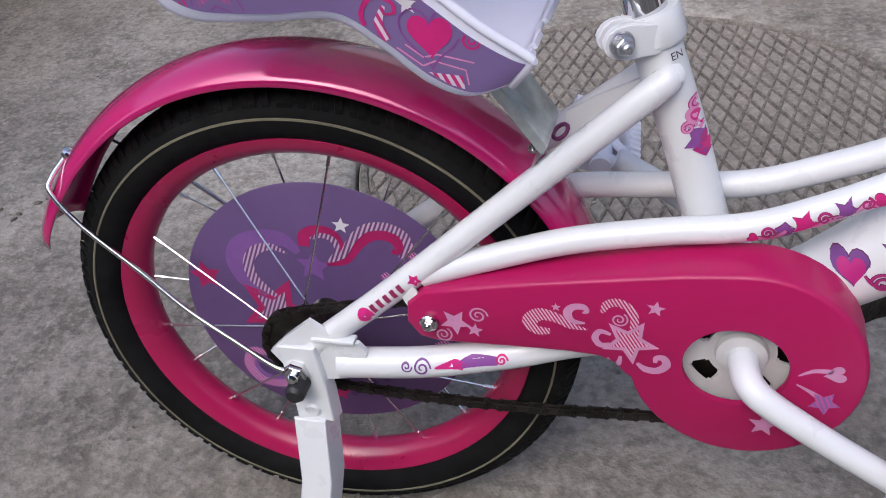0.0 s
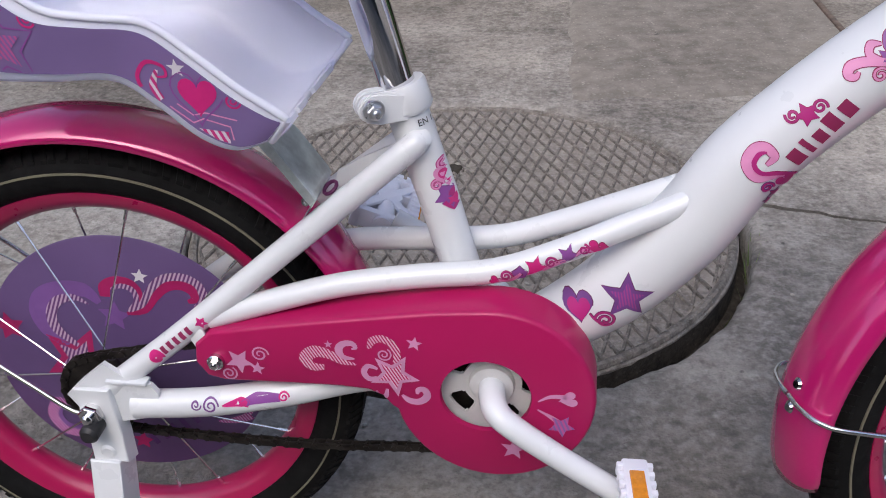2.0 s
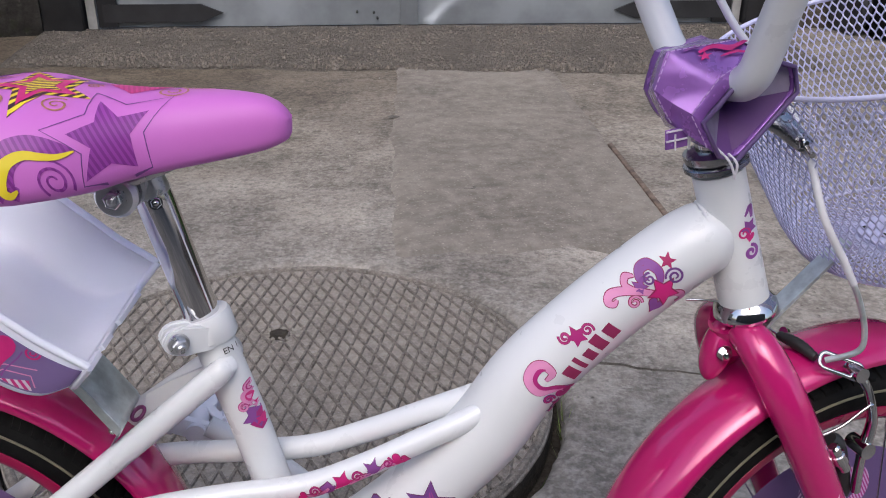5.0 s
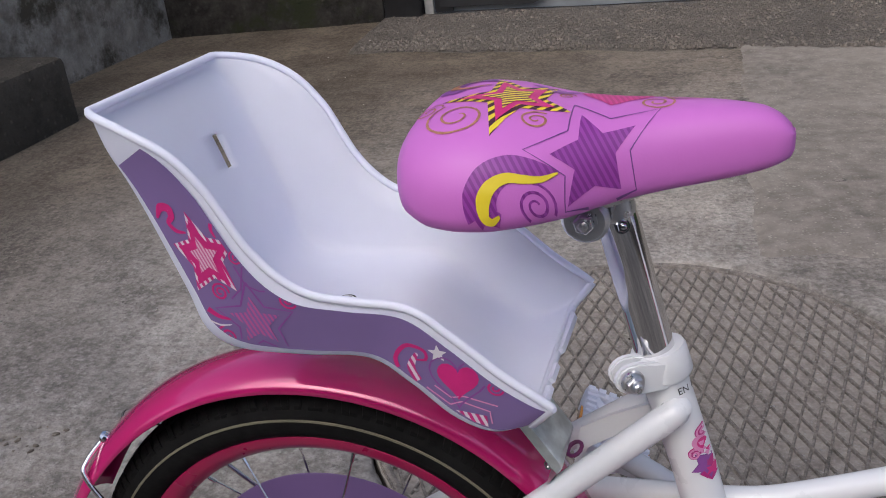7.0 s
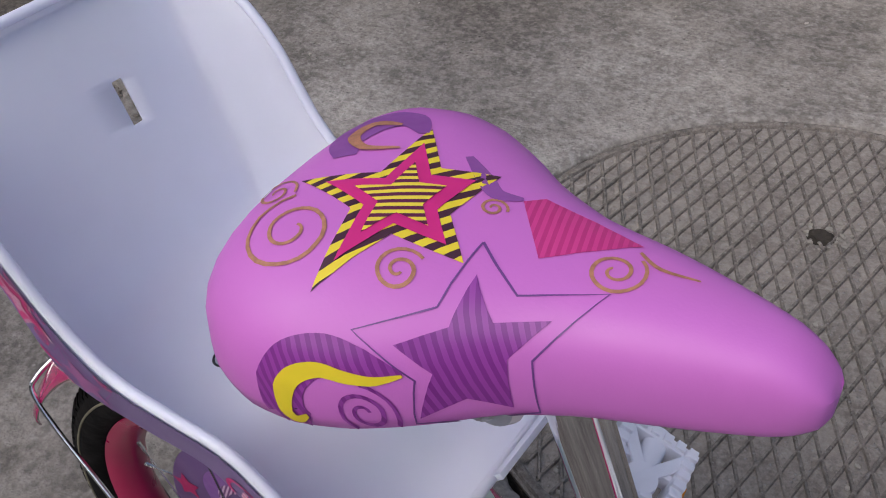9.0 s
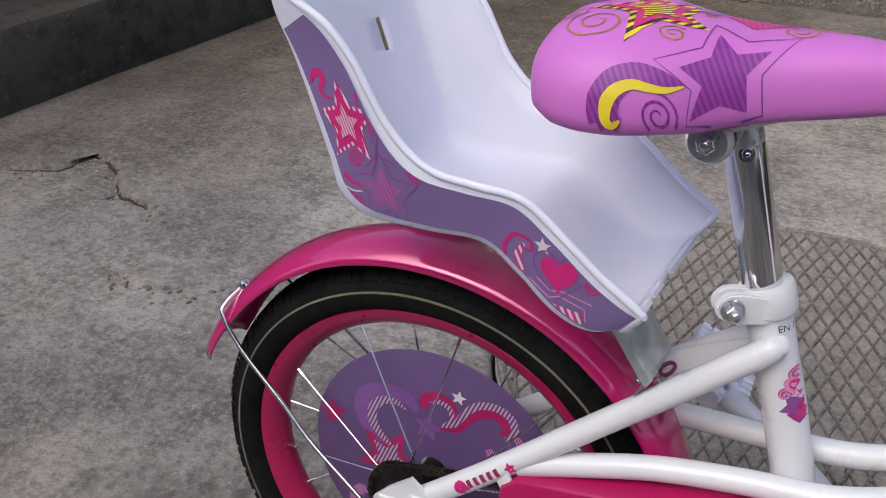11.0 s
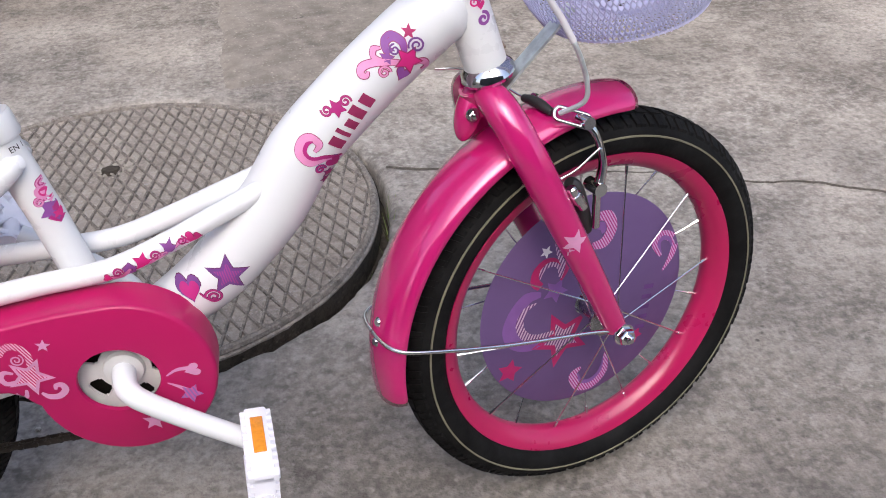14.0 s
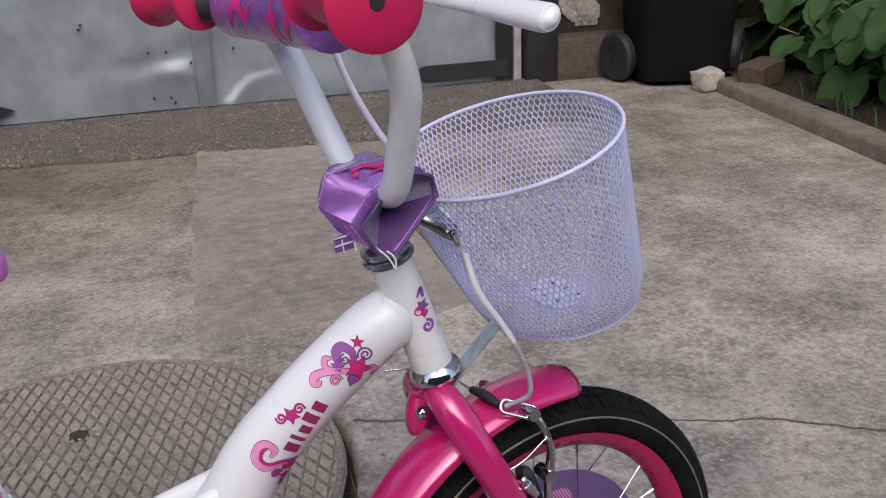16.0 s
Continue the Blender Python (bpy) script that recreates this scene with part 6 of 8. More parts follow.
printed("swirl", [curl([(-0.0330, 0.5520), (-0.0290, 0.5590), (-0.0235, 0.5590), (-0.0225, 0.5540), (-0.0255, 0.5500), (-0.0215, 0.5455), (-0.0150, 0.5449)], [0.001, 0.005, 0.0055, 0.004, 0.0028, 0.0028, 0.001]), curl([(0.0095, 0.5594), (0.0051, 0.5556), (0.0031, 0.5491), (0.0049, 0.5438)], [0.001, 0.0022, 0.0022, 0.001]), spiral(-0.0010, 0.5085, 0.0062, 1.9, 0.0012, 0, 1), spiral(0.0430, 0.5070, 0.0062, 1.9, 0.0012, 80, 1), [(0.0245, 0.5250), (0.0360, 0.5155), (0.0265, 0.5140)], spiral(-0.0030, 0.4785, 0.0068, 1.9, 0.0012, 100, 1), spiral(0.0150, 0.5320, 0.0045, 1.6, 0.0010, 100, 1), curl([(-0.0125, 0.4960), (-0.0060, 0.4920), (0.0020, 0.4905)], [0.004, 0.003, 0.001])], M_D_PINK, **pk)
printed("striped_wedge", [curl([(0.0100, 0.5520), (0.0135, 0.5465), (0.0158, 0.5400), (0.0215, 0.5320)], [0.002, 0.005, 0.003, 0.004])], M_D_WSTRIPE, lift=0.0012, **pk)
printed("white_arc", [curl([(-0.0120, 0.4886), (-0.0054, 0.4864), (0.0022, 0.4875)], [0.0008, 0.0014, 0.0006])], M_D_WHITE, lift=0.0012, **pk)
printed("heart_print", [heart(0.1355, 0.4625, 0.0128, -4)], M_D_PINK, **pk)
printed("heart_ring", [ribbon(heart(0.1355, 0.4622, 0.0175, -4) + [heart(0.1355, 0.4622, 0.0175, -4)[0]], [0.0011, 0.0011])], M_D_VIOLET, **pk)
printed("white_star", [star(0.1255, 0.4790, 0.006, 90, 0.42)], M_D_WHITE, **pk)
printed("heart_swirl", [curl([(0.114, 0.455), (0.104, 0.461), (0.0995, 0.472), (0.107, 0.482), (0.117, 0.480), (0.118, 0.474), (0.112, 0.473)], [0.002, 0.0026, 0.0026, 0.0026, 0.002, 0.0018, 0.001]), spiral(0.1555, 0.472, 0.0055, 1.7, 0.0012, 0, 1), spiral(0.1565, 0.460, 0.005, 1.7, 0.0012, 0, -1)], M_D_PINK, **pk)
printed("striped_curl", [curl([(0.117, 0.4515), (0.111, 0.460), (0.1085, 0.468), (0.113, 0.4775)], [0.002, 0.005, 0.005, 0.002])], M_D_WSTRIPE, **pk)
printed("pale_outline", [ribbon([(0.116, 0.4545), (0.129, 0.4445)], [0.001] * 2), ribbon([(0.129, 0.4445), (0.136, 0.4475), (0.152, 0.4430), (0.1525, 0.434)], [0.001] * 4), ribbon([(0.121, 0.4565), (0.130, 0.4495), (0.138, 0.4515), (0.157, 0.4475)], [0.001] * 4)], M_D_LIGHT, **pk)
printed("stripe_patch", [[(0.1315, 0.4410), (0.1500, 0.4395), (0.1500, 0.4315), (0.1420, 0.4340)]], M_D_WSTRIPE, **pk)
for q in ((0.041, -0.034), (0.039, -0.011)):
    bm = bmesh.new()
    tube(bm, [(q[0], q[1], 0.4640), (q[0], q[1], 0.4662), (q[0], q[1], 0.4672)], [0.0052, 0.0052, 0.0036], 16)
    screw = part("screw", bm, M_STEEL, doll_seat, "small steel screw")
    bm = bmesh.new()
    tube(bm, [(q[0] + 0.0060 * math.cos(k * 0.3927), q[1] + 0.0060 * math.sin(k * 0.3927), 0.4656) for k in range(16)], 0.0007, 6, closed=True)
    part("recess", bm, M_BLACK, screw, "dark recess round the screw")
    bm = bmesh.new()
    box(bm, (q[0], q[1], 0.4672), (0.0062, 0.0010, 0.0006), Matrix.Rotation(0.6, 3, 'Z'))
    part("screw_slot", bm, M_BLACK, screw)
bm = bmesh.new()
fold = [(0.118, 0.434), (0.140, 0.424), (0.151, 0.4135), (0.160, 0.4020), (0.1795, 0.3745), (0.1812, 0.3700), (0.1790, 0.3650), (0.1720, 0.3560)]
prism(bm, fold + [(x - 0.0022, z - 0.0022) for x, z in fold[::-1]], -0.0350, 0.0070)
for y0 in (-0.0370, 0.0065):
    prism(bm, [(x, z - 0.0006) for x, z in fold[:6]] + [(x - 0.0045, z - 0.0052) for x, z in fold[5::-1]], y0, y0 + 0.0024)
bmesh.ops.bevel(bm, geom=list(bm.edges), offset=0.0006, segments=1, affect='EDGES')
part("seat_bracket", bm, M_ZINC, bike, "galvanised folded steel seat bracket")
bm = bmesh.new()
tube(bm, [(0.1850 + 0.0046 * math.cos(a / 12 * math.tau), -0.012 + 0.004 * math.sin(a / 12 * math.tau), 0.3675 + 0.0026 * math.sin(a / 12 * math.tau) + 0.0022 * math.cos(a / 12 * math.tau)) for a in range(12)], 0.0014, 8, closed=True)
part("eyelet", bm, M_D_DARK, rear_fender)
for q in ((0.1700, -0.0230, 0.3615), ):
    bm = bmesh.new()
    hexnut(bm, q, 0.0026, 0.003)
    part("fender_bolt", bm, M_DARKM, rear_fender, "small steel bolt")

# ---- drive side ----
def guard_outline():
    pts = [(0.106, 0.233), (0.094, 0.236), (0.0875, 0.246), (0.089, 0.259), (0.100, 0.269), (0.130, 0.2755), (0.170, 0.2825), (0.215, 0.2895), (0.262, 0.2965)]
    for a in range(96, -176, -8):
        pts.append((0.302 + 0.0685 * math.cos(radians(a)), 0.2305 + 0.0690 * math.sin(radians(a))))
    pts += [(0.2305, 0.2195), (0.2240, 0.2280), (0.2130, 0.2330), (0.1900, 0.2345), (0.1500, 0.2340)]
    return pts


def offset_loop(pts, d):
    out, n = [], len(pts)
    for i in range(n):
        a, b, c = Vector(pts[i - 1]), Vector(pts[i]), Vector(pts[(i + 1) % n])
        t = ((b - a).normalized() + (c - b).normalized()).normalized()
        out.append((b.x - t.y * d, b.y + t.x * d))
    return out


GO = guard_outline()
hole = [(0.2965 + 0.0325 * math.cos(math.tau * k / 40), 0.2315 + 0.0305 * math.sin(math.tau * k / 40)) for k in range(40)]
bm = bmesh.new()
fo = [bm.verts.new((x, -0.0590, z)) for x, z in GO]
fh = [bm.verts.new((x, -0.0590, z)) for x, z in hole]
es = [bm.edges.new((fo[i], fo[(i + 1) % len(fo)])) for i in range(len(fo))] + [bm.edges.new((fh[i], fh[(i + 1) % 40])) for i in range(40)]
bmesh.ops.triangle_fill(bm, edges=es, use_beauty=True)
prev = fo
for d, y in ((0.0014, -0.0584), (0.0026, -0.0568), (0.0030, -0.0545), (0.0030, -0.0240)):
    ring = [bm.verts.new((x, y, z)) for x, z in offset_loop(GO, d)]
    for i in range(len(ring)):
        j = (i + 1) % len(ring)
        bm.faces.new((prev[i], prev[j], ring[j], ring[i]))
    prev = ring
prev = fh
for s, y in ((0.985, -0.0580), (0.98, -0.0550)):
    ring = [bm.verts.new((0.2965 + (x - 0.2965) * s, y, 0.2315 + (z - 0.2315) * s)) for x, z in hole]
    for i in range(40):
        bm.faces.new((prev[i], prev[(i + 1) % 40], ring[(i + 1) % 40], ring[i]))
    prev = ring
guard = part("chain_guard", bm, M_PINK, bike, "glossy pink plastic chain guard with pale prints", 30)
GRD = tree(guard)
gk = dict(parent=guard, bvh=GRD, **SIDE)
printed("star_print", [star(0.1190, 0.2495, 0.0110, 58, 0.46), star(0.1318, 0.2441, 0.0060, 80, 0.42), star(0.2476, 0.2739, 0.0062, 80, 0.42), star(0.3165, 0.1865, 0.0100, 84, 0.44), star(0.1863, 0.2690, 0.0034, 90, 0.42)], M_D_PALE, **gk)
printed("swirl_print", [spiral(0.1350, 0.2566, 0.0066, 1.8, 0.0012, 0, 1), spiral(0.1098, 0.2380, 0.0062, 1.8, 0.0012, 60, -1), spiral(0.2257, 0.2630, 0.0055, 1.8, 0.0011, 60, -1)], M_D_PALE, **gk)
printed("wave_stripe", [curl([(0.1820, 0.2492), (0.1735, 0.2492), (0.1690, 0.2560), (0.1756, 0.2622), (0.1860, 0.2605), (0.1950, 0.2550), (0.2060, 0.2530)], [0.004, 0.0075, 0.010, 0.010, 0.008, 0.005, 0.001])], M_D_GSTRIPE, **gk)
printed("wave_print", [curl([(0.2045, 0.2580), (0.1960, 0.2590), (0.1936, 0.2655), (0.1972, 0.2702), (0.2035, 0.2708), (0.2058, 0.2675), (0.2028, 0.2662)], [0.001, 0.005, 0.0058, 0.005, 0.0045, 0.003, 0.001])], M_D_PALE, **gk)
printed("big_star", [star(0.2320, 0.2460, 0.0190, 61, 0.45), curl([(0.2200, 0.2425), (0.2138, 0.2415), (0.2105, 0.2470), (0.2138, 0.2525), (0.2205, 0.2505)], [0.003, 0.0045, 0.0045, 0.004, 0.002]), curl([(0.2265, 0.2335), (0.2250, 0.2270), (0.2205, 0.2270), (0.2185, 0.2315)], [0.002, 0.004, 0.004, 0.001]), curl([(0.2370, 0.2290), (0.2420, 0.2245), (0.2495, 0.2240), (0.2550, 0.2290), (0.2535, 0.2345), (0.2490, 0.2345), (0.2480, 0.2305)], [0.002, 0.005, 0.0055, 0.0055, 0.005, 0.004, 0.002])], M_D_PALE, **gk)
printed("big_star_core", [star(0.2320, 0.2460, 0.0125, 61, 0.45)], M_D_GSTRIPE, lift=0.0007, **gk)
printed("striped_arch", [curl([(0.2152, 0.2675), (0.2180, 0.2740), (0.2240, 0.2765), (0.2300, 0.2740), (0.2342, 0.2675), (0.2350, 0.2605), (0.2325, 0.2565)], [0.002, 0.006, 0.0062, 0.0062, 0.006, 0.005, 0.002])], M_D_GSTRIPE, **gk)
printed("comet_print", [heart(0.3545, 0.2345, 0.0068, -75), curl([(0.3333, 0.2310), (0.3420, 0.2360), (0.3530, 0.2365)], [0.001, 0.003, 0.004]), curl([(0.3330, 0.2240), (0.3420, 0.2185), (0.3490, 0.2130)], [0.001, 0.003, 0.005])], M_D_PALE, **gk)
printed("comet_star", [star(0.3500, 0.2110, 0.0100, 60, 0.5)], M_D_LSTRIPE, lift=0.0008, **gk)
bm = bmesh.new()
tube(bm, [(0.1015, -0.0590, 0.2485), (0.1015, -0.0625, 0.2485), (0.1015, -0.0635, 0.2485)], [0.0062, 0.0062, 0.005], 20)
hexnut(bm, (0.1015, -0.0630, 0.2485), 0.0042, 0.0035)
part("guard_bolt", bm, M_CHROME, guard, "small chrome bolt")
bm = bmesh.new()
box(bm, (0.0905, -0.0540, 0.2600), (0.022, 0.0028, 0.0125), Matrix.Rotation(radians(66), 3, 'Y'), 0.0009)
part("guard_tab", bm, M_WHITE, bike, "white tab holding the chain guard")

# crank, chainring, pedals
bm = bmesh.new()
radii = (0.0, 0.0195, 0.0212, 0.0232, 0.0300, 0.0322, 0.0340, 0.062)
rings = [[bm.verts.new((0.300 + r * math.cos(math.tau * k / 120), -0.0440, 0.235 + r * math.sin(math.tau * k / 120))) for k in range(120)] for r in radii[1:]]
mid_v = bm.verts.new((0.300, -0.0440, 0.235))
for k in range(120):
    bm.faces.new((mid_v, rings[0][k], rings[0][(k + 1) % 120]))
    for r, (a, b) in enumerate(zip(rings, rings[1:])):
        off = abs((3 * (k + 0.5) - 220 + 36) % 72 - 36)
        wide = {1: 15.5, 2: 18.0, 3: 18.0, 4: 15.5}.get(r, 0)
        if off < wide:
            continue
        bm.faces.new((a[k], a[(k + 1) % 120], b[(k + 1) % 120], b[k]))
bmesh.ops.recalc_face_normals(bm, faces=bm.faces)
bmesh.ops.solidify(bm, geom=bm.faces[:], thickness=-0.0026)
chainring = part("chainring", bm, M_GREYP, bike, "pale grey plastic-coated chainring with openings")
# added disc: stands for the oily chain and the shade inside the guard
bm = bmesh.new()
revolve(bm, [(0.0, -0.0375), (0.052, -0.0375), (0.054, -0.0365), (0.054, -0.0350), (0.0, -0.0350)], 48, (0.300, 0, 0.235))
part("dark_backing", bm, M_CHAIN, chainring, "dark disc added behind the openings, for chain and inner shade")
bm = bmesh.new()
revolve(bm, [(0.0, -0.053), (0.009, -0.053), (0.0155, -0.051), (0.0170, -0.045), (0.0, -0.045)], 32, (0.300, 0, 0.235))
part("hub_boss", bm, M_GREYP, chainring, "pale grey boss")
bm = bmesh.new()
tube(bm, spline([(0.300, -0.045, 0.235), (0.3015, -0.062, 0.2350), (0.306, -0.0745, 0.2315), (0.318, -0.080, 0.2235), (0.350, -0.0835, 0.203), (0.393, -0.086, 0.1765)], 7), [0.0095, 0.0095, 0.0092, 0.0088, 0.0085, 0.0085], 18)
part("crank_arm", bm, M_WHITE, bike, "white bent crank arm", 60)
bm = bmesh.new()
tube(bm, spline([(0.300, 0.036, 0.235), (0.2985, 0.058, 0.235), (0.292, 0.072, 0.240), (0.252, 0.083, 0.267), (0.207, 0.086, 0.2935)], 6), 0.0088, 16)
part("crank_arm", bm, M_WHITE, bike, "white bent crank arm", 60)


def pedal(centre, s, turn, label):
    """A block pedal: body frame, teeth, axle barrel and two reflectors; s the side it stands out to."""
    m = Matrix.Translation(centre) @ Matrix.Rotation(radians(5), 4, 'Z') @ Matrix.Rotation(radians(turn), 4, 'Y') @ Matrix.Diagonal((1, s, 1, 1))
    T, W, H = 0.0180, 0.079, 0.055     # thickness (x), length (y), height (z)
    bm = bmesh.new()
    rod(bm, (0, -0.004, 0), (0, W + 0.001, 0), 0.0085, 20)
    body = part("pedal", bm, M_PEDAL, bike, label, xf=m)
    for z in (-H / 2 + 0.005, H / 2 - 0.005):
        bm = bmesh.new()
        box(bm, (0, W / 2, z), (T, W, 0.010), None, 0.0022)
        part("side_rail", bm, M_PEDAL, body, xf=m)
    for y in (0.004, W - 0.004):
        bm = bmesh.new()
        box(bm, (0, y, 0), (T * 0.92, 0.008, H - 0.006), None, 0.0012)
        part("end_plate", bm, M_PEDAL, body, xf=m)
    for y in (W * 0.36, W * 0.66):
        bm = bmesh.new()
        box(bm, (0, y, 0), (T * 0.7, 0.005, H - 0.008), None, 0.0008)
        part("cross_plate", bm, M_PEDAL, body, xf=m)
    for x in (-1, 1):
        bm = bmesh.new()
        for turn_x in (-0.62, 0.62):
            box(bm, (x * (T / 2 - 0.002), W * 0.5, 0), (0.0038 if turn_x > 0 else 0.0034, 0.074, 0.0085), Matrix.Rotation(turn_x, 3, 'X'), 0.001)
        tube(bm, [(x * (T / 2 - 0.004), W * 0.5, 0), (x * (T / 2 - 0.0002), W * 0.5, 0)], [0.0120, 0.0110], 20)
        part("face_web", bm, M_PEDAL, body, xf=m)
    bm = bmesh.new()
    for z in (-H / 2 + 0.005, H / 2 - 0.005):
        for x in (-T / 2, T / 2):
            for k in range(9):
                box(bm, (x * 1.08, W * (k + 0.7) / 9.4, z), (0.0050, 0.0046, 0.0090), None, 0.0008)
    for x in (-T / 2, T / 2):
        for k in range(6):
            box(bm, (x * 1.0, W - 0.003, -H / 2 + H * (k + 0.5) / 6), (0.004, 0.006, 0.006))
    part("teeth", bm, M_PEDAL, body, "white moulded teeth", xf=m)
    for z in (-1, 1):
        bm = bmesh.new()
        box(bm, (0, W * 0.43, z * (H / 2 + 0.0004)), (0.0098, W * 0.50, 0.003), None, 0.0006)
        part("reflector", bm, M_AMBER, body, "amber reflector", xf=m)
    bm = bmesh.new()
    rod(bm, (0, W + 0.002, 0), (0, W + 0.0042, 0), 0.0068, 18)
    part("axle_cap", bm, M_PEDAL, body, xf=m)


pedal((0.3985, -0.0825, 0.1800), -1, 3, "white plastic pedal with amber reflectors")
pedal((0.1950, 0.090, 0.2850), 1, 112, "white plastic pedal with amber reflectors")

# chain, sprocket, rear axle
bm = bmesh.new()
cog = []
for k in range(32):
    a = math.tau * k / 32
    cog.append((0.0345 if k % 2 == 0 else 0.0305) and ((0.0345 if k % 2 == 0 else 0.0305) * math.cos(a), 0.2 + (0.0345 if k % 2 == 0 else 0.0305) * math.sin(a)))
prism(bm, cog, -0.0455, -0.0425)
revolve(bm, [(0.0, -0.052), (0.018, -0.052), (0.022, -0.044), (0.022, -0.038), (0.0, -0.036)], 28, (0, 0, 0.2))
part("sprocket", bm, M_CHAIN, bike, "black rear sprocket")


def chain_run(pts):
    p = spline(pts, 40)
    length = [0.0]
    for a, b in zip(p, p[1:]):
        length.append(length[-1] + (b - a).length)
    n = int(length[-1] / 0.0105)
    for i in range(n):
        s0 = (i + 0.5) * length[-1] / n
        j = int(np.searchsorted(length, s0))
        j = min(max(j, 1), len(p) - 1)
        c = p[j - 1].lerp(p[j], 0.5)
        d = (p[j] - p[j - 1]).normalized()
        ang = math.atan2(d.z, d.x)
        wide = 0.0032 if i % 2 == 0 else 0.0048
        for s in (-1, 1):
            box(bm, c + Vector((0, s * wide * 0.5, 0)), (0.0115, 0.0012, 0.0062), Matrix.Rotation(-ang, 3, 'Y'), 0.0005)
        rod(bm, c - d * 0.005 + Vector((0, -0.004, 0)), c - d * 0.005 + Vector((0, 0.004, 0)), 0.0026, 8)


bm = bmesh.new()
chain_run([(0.0, -0.044, 0.1665), (0.08, -0.044, 0.163), (0.16, -0.044, 0.163), (0.24, -0.044, 0.168), (0.30, -0.044, 0.172)])
chain_run([(0.0, -0.044, 0.2345), (0.15, -0.044, 0.266), (0.28, -0.044, 0.294)])
chain_run([(0.0, -0.044, 0.2345), (-0.024, -0.044, 0.2245), (-0.0345, -0.044, 0.2), (-0.024, -0.044, 0.1755), (0.0, -0.044, 0.1665)])
part("chain", bm, M_CHAIN, bike, "dark oiled chain", 30)
bm = bmesh.new()
hexnut(bm, (0.0, -0.0665, 0.2), 0.0092, 0.010)
ax = part("axle_nut", bm, M_CHROME, bike, "chrome axle nut")
bm = bmesh.new()
tube(bm, [(0.001, -0.068, 0.190), (0.001, -0.083, 0.189), (0.001, -0.086, 0.189)], [0.0075, 0.0075, 0.005], 16)
part("nut_cap", bm, M_BLACK, ax, "black cap")

# stabiliser arms
for s in (-1, 1):
    y = s * 0.066
    bm = bmesh.new()
    path = [(0.002, y, 0.221), (0.005, y, 0.180), (0.007, y * 1.05, 0.155)]
    low = [(0.003, y * 1.10, 0.157), (0.004, y * 1.30, 0.105), (-0.001, y * 1.42, 0.073)]
    end = [(-0.001, y * 1.42, 0.076), (-0.016, y * 1.60, 0.045), (-0.029, y * 1.75, 0.020)]

    def channel(pts, wide, deep):
        rings = []
        for p in pts:
            x, yy, z = p
            rings.append([Vector((x - wide, yy, z)), Vector((x - wide, yy + s * 0.003, z)), Vector((x + wide, yy + s * 0.003, z)), Vector((x + wide + 0.002, yy - s * deep, z - 0.002)), Vector((x + wide - 0.001, yy - s * deep, z - 0.002)), Vector((x + wide - 0.003, yy, z))])
        skin(bm, rings)

    channel(path, 0.014, 0.010)
    channel(low, 0.0122, 0.020)
    channel(end, 0.0115, 0.008)
    for q in ((0.006, y * 1.04 + s * 0.003, 0.164), (-0.003, y * 1.45 + s * 0.003, 0.069)):
        tube(bm, [(q[0], q[1], q[2]), (q[0], q[1] + s * 0.0018, q[2])], [0.0065, 0.0045], 16)
    bmesh.ops.bevel(bm, geom=[ed for ed in bm.edges if ed.calc_length() > 0.02], offset=0.0008, segments=1, affect='EDGES')
    part("stabiliser_arm", bm, M_WHITE, bike, "white pressed-steel stabiliser arm")

# ---- front end ----
bm = bmesh.new()
crown = Vector((-0.1075, 0.0086, 0.243))
for s in (-1, 1):
    tube(bm, spline([crown + Vector((0.0, s * 0.010, -0.008)), crown + Vector((0.004, s * 0.030, -0.020)), Vector((-0.090, 0.002 + s * 0.042, 0.188)), Vector((-0.058, s * 0.046, 0.120)), Vector((-0.027, s * 0.049, 0.056)), Vector((-0.003, s * 0.051, 0.004))], 7), [0.0125, 0.0145, 0.0150, 0.0142, 0.0125, 0.0105], 20)
tube(bm, [crown + Vector((0.000, 0, -0.006)), crown + Vector((0.006, 0, -0.026))], [0.0185, 0.015], 24)
fork = part("fork", bm, M_FENDER, bike, "glossy pink fork", 60, xf=FW)
FRK = tree(fork)
r3 = FW.to_3x3()
printed("star_print", [star(-0.0565, 0.1118, 0.0120, 75, 0.46), star(-0.0630, 0.1025, 0.007, 85, 0.44)], M_D_PALE, fork, FRK, FW @ Vector((0, -0.12, 0)), r3 @ Vector(X), r3 @ Vector(Z), r3 @ Vector((0, 1, 0)))
for s in (-1, 1):
    bm = bmesh.new()
    hexnut(bm, (0, s * 0.060, 0), 0.0085, 0.009, (0, s, 0))
    part("axle_nut", bm, M_CHROME, front, "chrome axle nut", xf=FW)
bm = bmesh.new()
bmesh.ops.create_uvsphere(bm, u_segments=24, v_segments=16, radius=1.0, matrix=Matrix.Translation((-0.1185, 0.010, 0.216)) @ Matrix.Rotation(radians(16), 4, 'Y') @ Matrix.Diagonal((0.0105, 0.013, 0.025, 1)))
part("mudguard_bracket", bm, M_FENDER, front_fender, "pink mudguard bracket", xf=FW)
bm = bmesh.new()
hexnut(bm, (-0.1215, -0.0035, 0.2185), 0.0048, 0.004)
part("bracket_screw", bm, M_CHROME, front_fender, "chrome screw", xf=FW)
